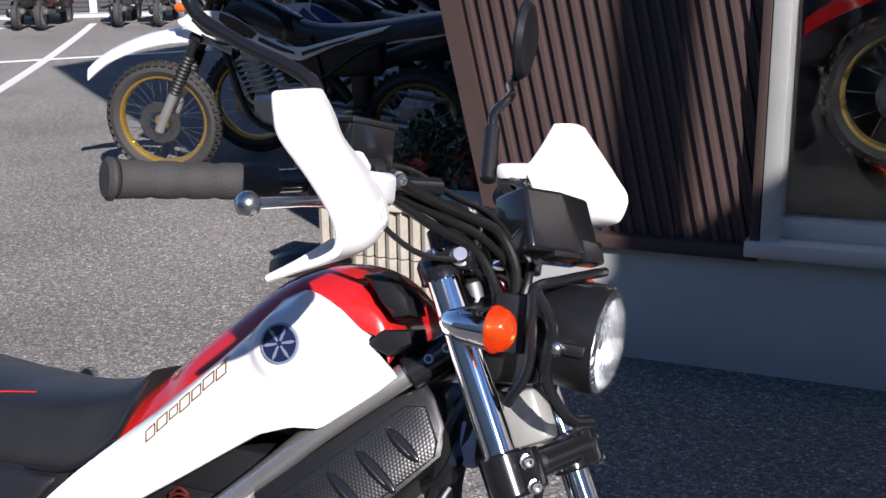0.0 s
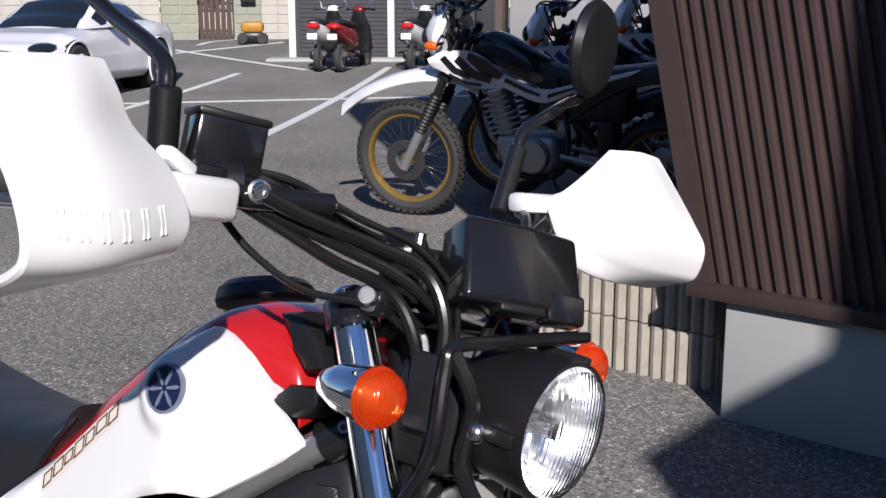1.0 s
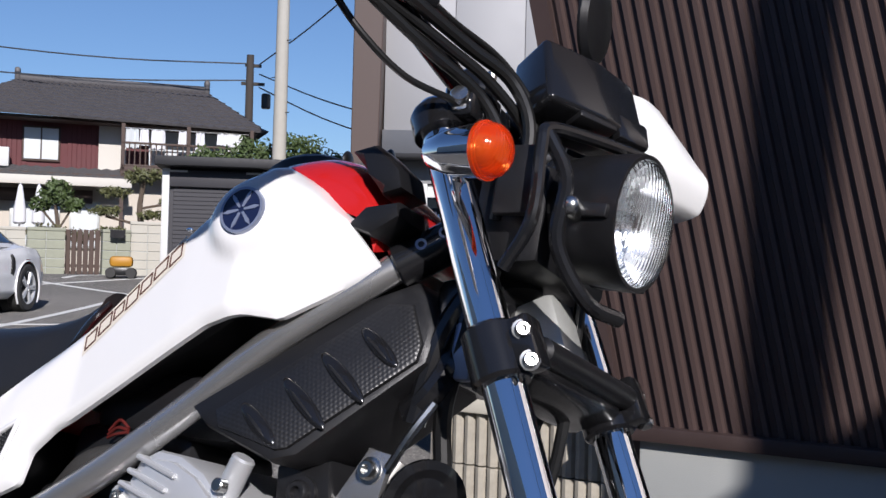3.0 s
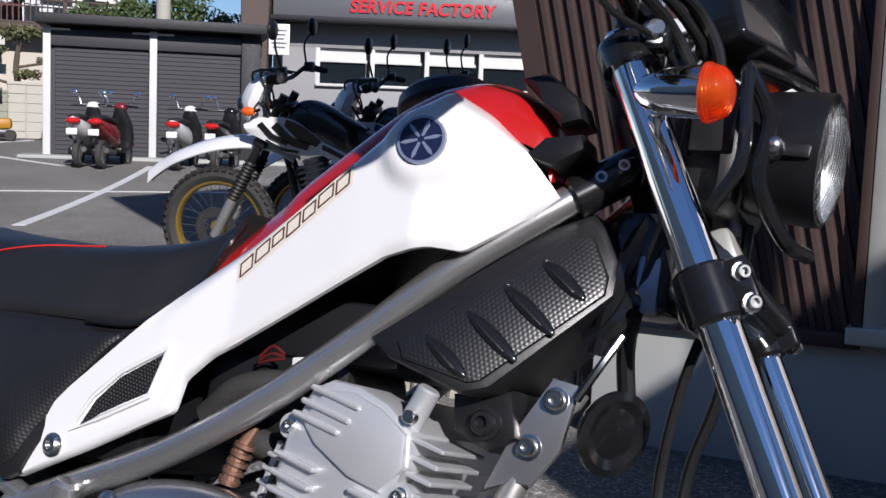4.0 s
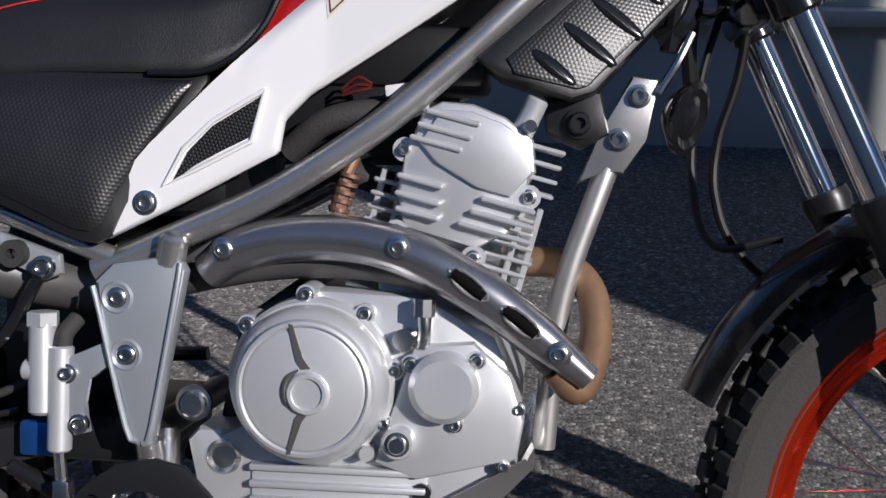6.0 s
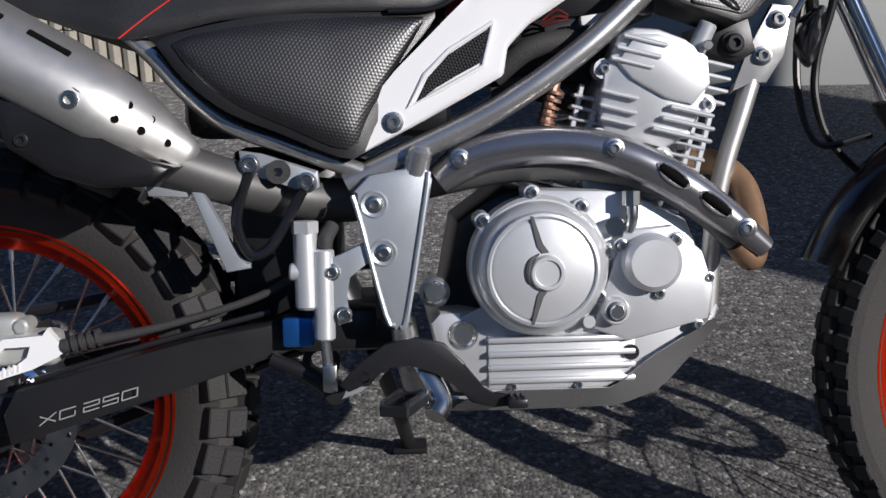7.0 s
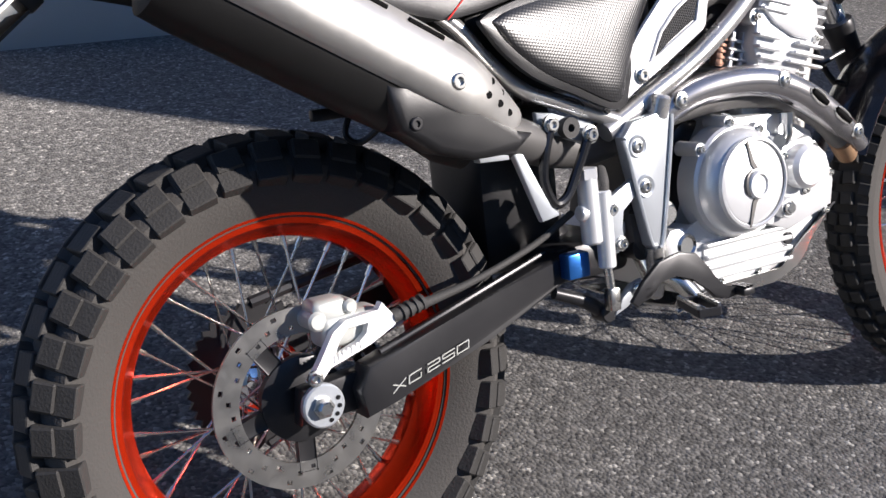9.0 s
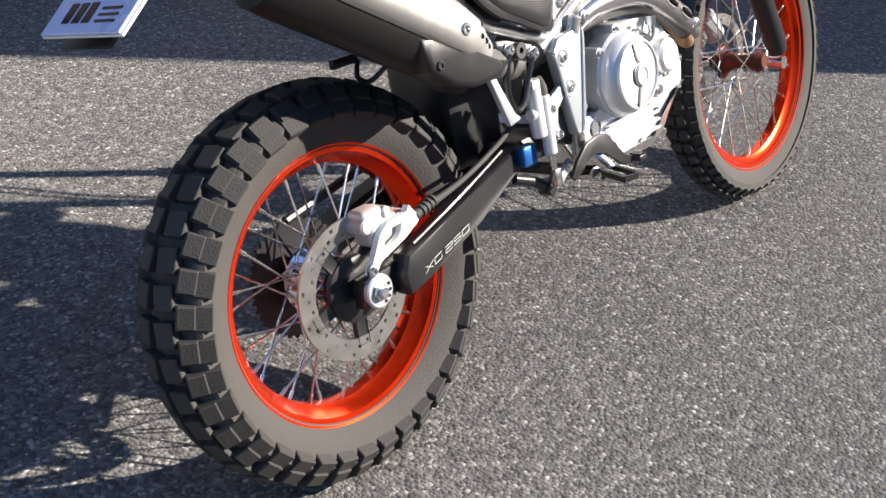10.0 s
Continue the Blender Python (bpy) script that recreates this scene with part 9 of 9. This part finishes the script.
    for k in range(9):
        x = 4.5 + 0.36 * k + rng.uniform(-0.05, 0.05)
        wd, ln = rng.uniform(0.22, 0.40), rng.uniform(0.30, 0.65)
        if k in (3, 6):
            continue
        bm = panel(BM(), [(x - wd / 2, 4.53), (x, 4.55), (x + wd / 2, 4.53)], [(x - wd / 2 - 0.02, 4.53 - ln), (x, 4.52 - ln), (x + wd / 2 + 0.02, 4.53 - ln)], lambda u, v, a, b: 0.2 + 0.03 * math.sin(12 * u + k), 0.01, 8, 4)
        part("laundry", bm, M_CLOTH if k % 3 else M_CURTAIN, bal)


house()


def apartment():
    A = stand(-30.6, 12.2, 0.50, 0.87, z=0.0)
    h = thing("apartment_block", A, "pale two-storey apartment block with balconies and laundry", "building")
    part("wall", box(BM(), (3.0, 3.0, 3.2), (7.0, 5.0, 5.4)), M_PLASTER, h)
    part("roof", box(BM(), (3.1, 2.4, 5.95), (8.0, 7.2, 0.32), bevel=0.04), M_CREAM, h, "pale flat roof with deep eaves")
    for z in (3.25,):
        b = part("balcony", box(BM(), (3.0, -0.1, z), (7.0, 1.3, 0.55), bevel=0.02), M_PLASTER, h, "balcony with white railing")
        for k in range(40):
            part("baluster", box(BM(), (-0.35 + 0.172 * k, -0.70, z + 0.72), (0.05, 0.03, 0.95)), M_POST, b)
        part("rail", box(BM(), (3.0, -0.70, z + 1.22), (7.0, 0.06, 0.06)), M_POST, b)
        rng = random.Random(3)
        part("clothes_pole", rod(BM(), (-0.3, -0.2, z + 2.0), (6.3, -0.2, z + 2.0), 0.025, 8), M_STEEL, b)
        for k in range(14):
            x = 0.0 + 0.45 * k
            wd, ln = rng.uniform(0.3, 0.42), rng.uniform(0.5, 0.95)
            bm = panel(BM(), [(x - wd / 2, z + 1.98), (x + wd / 2, z + 1.98)], [(x - wd / 2, z + 1.98 - ln), (x + wd / 2, z + 1.98 - ln)], lambda u, v, a, c: -0.2 + 0.03 * math.sin(11 * u + k), 0.01, 8, 4)
            part("laundry", bm, rng.choice((M_CLOTH, M_CLOTH, M_CURTAIN, M_REDWALL)), b)
    for x in (0.9, 3.0, 5.1):
        for z in (1.7, 4.6):
            w = part("window", box(BM(), (x, 0.48, z), (1.6, 0.08, 1.7)), M_ALFRAME, h)
            part("pane", box(BM(), (x, 0.43, z), (1.45, 0.02, 1.55)), M_GLASSBLUE, w)
    for x in (-0.4, 3.0, 6.4):
        part("column", box(BM(), (x, -0.6, 3.0), (0.2, 0.2, 5.6)), M_PLASTER, h)


apartment()
bm = box(BM(), (0, 0, 1.9), (5.0, 4.0, 2.8), stand(-26.6, 15.2, 0.64, 0.77, z=0.0), 0.03)
tagged(link("garden_house", bm, M_PLASTER), "pale low outbuilding behind the garden wall", "building", kind="structure")
bm = box(BM(), (0, -0.3, 3.36), (5.6, 4.9, 0.14), stand(-26.6, 15.2, 0.64, 0.77, z=0.0), 0.03)
tagged(link("garden_house_roof", bm, M_TILE), "dark low roof of the outbuilding", "roof", kind="structure")

# ---- garden wall of blocks, piers, trees ----
M_GREENBLOCK = mat("mossy_block", (0.30, 0.31, 0.24), 0.9, var=0.25, scale=3, bump=0.6, bscale=60)
M_PALEBLOCK = mat("pale_block", (0.47, 0.45, 0.39), 0.9, var=0.2, scale=2, bump=0.5, bscale=60)


def laid(name, a, b, z0, rows, material, label, thick=0.15, bw=0.40, bh=0.20):
    a, b = Vector(a), Vector(b)
    d = b - a
    n = max(1, round(d.length / bw))
    bw = d.length / n
    w = thing(name, stand(a.x, a.y, d.x, d.y, z=z0), label, "wall", kind="structure")
    bm = box(BM(), (0, 0, 0), (bw - 0.012, thick, bh - 0.012), bevel=0.01, seg=1)
    me = bpy.data.meshes.new("block")
    bm.to_mesh(me)
    bm.free()
    me.materials.append(material)
    rng = random.Random(n * 7 + rows)
    for r in range(rows):
        for k in range(n):
            ob = new("block", me)
            ob.parent = w
            ob.matrix_basis = Matrix.Translation((bw * (k + 0.5), rng.uniform(-0.006, 0.006), bh * (r + 0.5)))
    part("mortar", box(BM(), (d.length / 2, 0, bh * rows / 2), (d.length - 0.02, thick - 0.03, bh * rows - 0.01)), M_CONC, w)
    part("coping", box(BM(), (d.length / 2, 0, bh * rows + 0.035), (d.length, thick + 0.04, 0.07), bevel=0.012), material, w)


laid("wall_garden", (-23.5, 8.5), (-19.3, 15.0), 0.50, 5, M_PALEBLOCK, "pale grey garden wall of concrete blocks")
laid("wall_pier", (-19.2, 14.95), (-18.75, 15.6), 0.50, 5, M_GREENBLOCK, "mossy green-grey block gate pier", 0.45)
laid("wall_pier", (-18.2, 16.15), (-17.85, 16.65), 0.50, 5, M_GREENBLOCK, "mossy green-grey block gate pier", 0.45)
laid("wall_garden", (-17.85, 16.65), (-15.9, 19.0), 0.50, 6, M_PALEBLOCK, "pale block garden wall beside the shed")
gate = thing("gate", stand(-18.75, 15.6, 0.71, 0.70, z=0.5), "dark wooden gate between two piers", "gate")
for k in range(6):
    part("board", box(BM(), (0.06 + 0.125 * k, 0.1, 0.55), (0.105, 0.03, 1.0), bevel=0.006, seg=1), M_WOOD, gate)
for z in (0.25, 0.85):
    part("rail", box(BM(), (0.37, 0.13, z), (0.75, 0.03, 0.07)), M_WOOD, gate)
bm = box(BM(), (0, 0, 0.62), (0.05, 0.30, 0.16), stand(-17.92, 16.32, 0.57, 0.82, z=0.5) @ pose(0.0, -0.27, 0.35, 0, 0, 90), 0.01)
tagged(link("letter_box", bm, M_DARKMET), "small dark letter box on the gate pier", "letter box")

M_HEDGE = mat("hedge_leaf", (0.075, 0.072, 0.022), 0.6, var=0.55, scale=6)
M_PINE = mat("pine_needles", (0.055, 0.085, 0.022), 0.6, var=0.5, scale=6)
M_MOSS = mat("niwaki_leaf", (0.085, 0.090, 0.030), 0.6, var=0.5, scale=6)
M_TWIG = mat("bare_twig", (0.17, 0.125, 0.10), 0.9, var=0.3, scale=6)
rng = random.Random(21)


def tree(x, y, label, trunk, pads, material, n, size, category="tree"):
    t = thing("tree", Matrix.Translation((x, y, 0.5)), label, category)
    for line_, r in trunk:
        part("trunk" if line_ is trunk[0][0] else "limb", tube(BM(), line_, r, 8, 4), M_BARK, t)
    bm = BM()
    for c, rad in pads:
        leaves(bm, c, rad, int(n * rad[0] * rad[2] * 12) + 40, size, rng, 0.35)
    part("crown", bm, material, t, angle=180)


tree(-20.9, 13.95, "tall clipped conical evergreen shrub behind the wall", [([(0, 0, 0), (0, 0, 2.2)], [0.07, 0.03])],
     [((0, 0, 0.5 + 0.28 * k), (r, r, 0.30)) for k, r in enumerate((0.50, 0.54, 0.56, 0.55, 0.52, 0.49, 0.45, 0.38, 0.26))], M_HEDGE, 380, 0.045, "shrub")
tree(-19.5, 15.95, "small round-headed garden pine above the pier", [([(0, 0, 0), (0.05, 0.03, 0.9), (-0.03, 0, 1.6)], [0.07, 0.04]), ([(0.03, 0, 1.0), (0.25, 0.2, 1.5)], 0.025), ([(0.03, 0, 1.1), (-0.25, -0.2, 1.5)], 0.025)],
     [((0, 0, 1.85), (0.42, 0.42, 0.32)), ((0.3, 0.2, 1.62), (0.30, 0.30, 0.20)), ((-0.28, -0.22, 1.62), (0.30, 0.30, 0.20)), ((0, 0, 2.08), (0.25, 0.25, 0.15))], M_PINE, 420, 0.05)
tree(-18.2, 17.3, "cloud-pruned garden tree with flat foliage pads", [([(0, 0, 0), (0.1, 0.05, 0.8), (-0.08, 0, 1.5), (0.05, 0, 2.3)], [0.10, 0.05]), ([(0.05, 0, 0.9), (0.6, 0.5, 1.2)], 0.03), ([(0, 0, 1.2), (-0.6, -0.55, 1.4)], 0.03), ([(-0.05, 0, 1.6), (0.55, 0.45, 1.75)], 0.03)],
     [((0.02, 0, 2.35), (0.50, 0.50, 0.22)), ((0.6, 0.5, 1.78), (0.45, 0.45, 0.14)), ((-0.6, -0.55, 1.52), (0.42, 0.42, 0.14)), ((0.65, 0.55, 1.25), (0.45, 0.45, 0.13)), ((-0.45, -0.4, 1.95), (0.42, 0.42, 0.15)), ((-0.55, -0.45, 1.05), (0.40, 0.40, 0.14)), ((0.2, 0.1, 1.45), (0.35, 0.35, 0.13)), ((0.9, 0.8, 1.55), (0.3, 0.3, 0.12))], M_MOSS, 420, 0.045)
tree(-19.35, 15.6, "low clipped mound of shrub behind the gate pier", [([(0, 0, 0), (0, 0, 0.8)], 0.05)], [((0, 0, 0.95), (0.60, 0.50, 0.26)), ((0.5, 0.4, 0.9), (0.35, 0.35, 0.2))], M_HEDGE, 300, 0.045, "shrub")
tree(-17.4, 21.6, "green tree behind the shed roof", [([(0, 0, 0), (0, 0, 3.0)], [0.12, 0.05])], [((-0.8, -0.7, 3.2), (0.7, 0.7, 0.5)), ((0.1, 0.1, 3.3), (0.8, 0.8, 0.55)), ((-1.6, -1.4, 3.0), (0.6, 0.6, 0.4)), ((0.9, 0.8, 3.0), (0.5, 0.5, 0.4))], M_PINE, 300, 0.06)
bare = thing("bare_tree", Matrix.Translation((-22.3, 12.6, 0.5)), "bare branching shrub behind the garden wall", "tree")
part("trunk", tube(BM(), [(0, 0, 0), (0.05, 0, 0.8)], [0.06, 0.045], 8, 2), M_TWIG, bare)
for k in range(34):
    a, h = rng.uniform(0, 6.28), rng.uniform(0.8, 1.9)
    r = rng.uniform(0.3, 1.0)
    part("branch", tube(BM(), [(0.03, 0, 0.5 + 0.3 * rng.random()), (r * 0.4 * math.cos(a), r * 0.4 * math.sin(a), 0.5 + h * 0.5), (r * math.cos(a), r * math.sin(a), 0.6 + h)], [0.028, 0.018, 0.006], 5, 3), M_TWIG, bare)

# two folded parasols in the garden
for x, y in ((-21.4, 16.4), (-21.1, 16.7)):
    p = thing("parasol", Matrix.Translation((x, y, 0.55)), "folded white garden parasol", "parasol", "folded parasols")
    part("pole", rod(BM(), (0, 0, 0), (0, 0, 2.1), 0.02, 8), M_POST, p)
    part("cloth", lathe(BM(), [(0.0, -2.15), (0.05, -2.05), (0.14, -1.5), (0.15, -1.2), (0.10, -1.15), (0.0, -1.15)], Matrix.Rotation(-math.pi / 2, 4, "X"), 14), M_CLOTH, p)

# small yellow garden tractor by the wall
tr = thing("yellow_machine", stand(-16.35, 15.1, 0.7, 0.7), "small yellow and black garden machine by the wall", "machine")
part("body", box(BM(), (0, 0, 0.34), (0.46, 0.32, 0.22), bevel=0.07), mat("yellow_paint", (0.42, 0.20, 0.015), 0.5, var=0.15), tr)
part("base", box(BM(), (0, 0, 0.14), (0.50, 0.32, 0.16), bevel=0.03), M_BLACK, tr)
for x in (-0.2, 0.2):
    part("wheel", lathe(BM(), [(0.0, -0.2), (0.10, -0.2), (0.11, -0.15), (0.11, 0.15), (0.10, 0.2), (0, 0.2)], Matrix.Translation((x, 0, 0.11)), 20), M_RUBBER, tr)

# banner on a pole
M_BANNER = mat("navy_banner", (0.035, 0.05, 0.16), 0.8, var=0.12, scale=4)
fl = thing("banner_flag", stand(-17.15, 9.15, 0.50, 0.87) @ Matrix.Scale(1.12, 4), "navy blue advertising banner with white marks on a pole", "banner")
part("pole", rod(BM(), (-0.02, 0, 0), (-0.02, 0, 3.15), 0.014, 8), M_POST, fl)
bm = panel(BM(), [(0, 2.90), (0.12, 3.06), (0.34, 3.12), (0.54, 3.0), (0.60, 2.80)], [(0, 1.30), (0.15, 1.30), (0.3, 1.30), (0.45, 1.30), (0.60, 1.30)], lambda u, v, x, z: 0.03 * math.sin(5 * z + 2 * u), 0.006, 14, 24)
part("cloth", bm, M_BANNER, fl)
for k in range(6):
    z = 2.45 - 0.19 * k
    bm = panel(BM(), [(0.20, z + 0.13), (0.42, z + 0.13)], [(0.20, z), (0.42, z)], lambda u, v, x, zz: 0.03 * math.sin(5 * zz + 0.7 * 2) - 0.012, 0.003, 4, 3)
    part("mark", bm, M_CLOTH, fl)
part("mark", panel(BM(), [(0.15, 2.72), (0.5, 2.72)], [(0.15, 2.62), (0.5, 2.62)], lambda u, v, x, zz: 0.03 * math.sin(5 * zz + 2 * u) - 0.012, 0.003, 6, 2), M_CLOTH, fl)
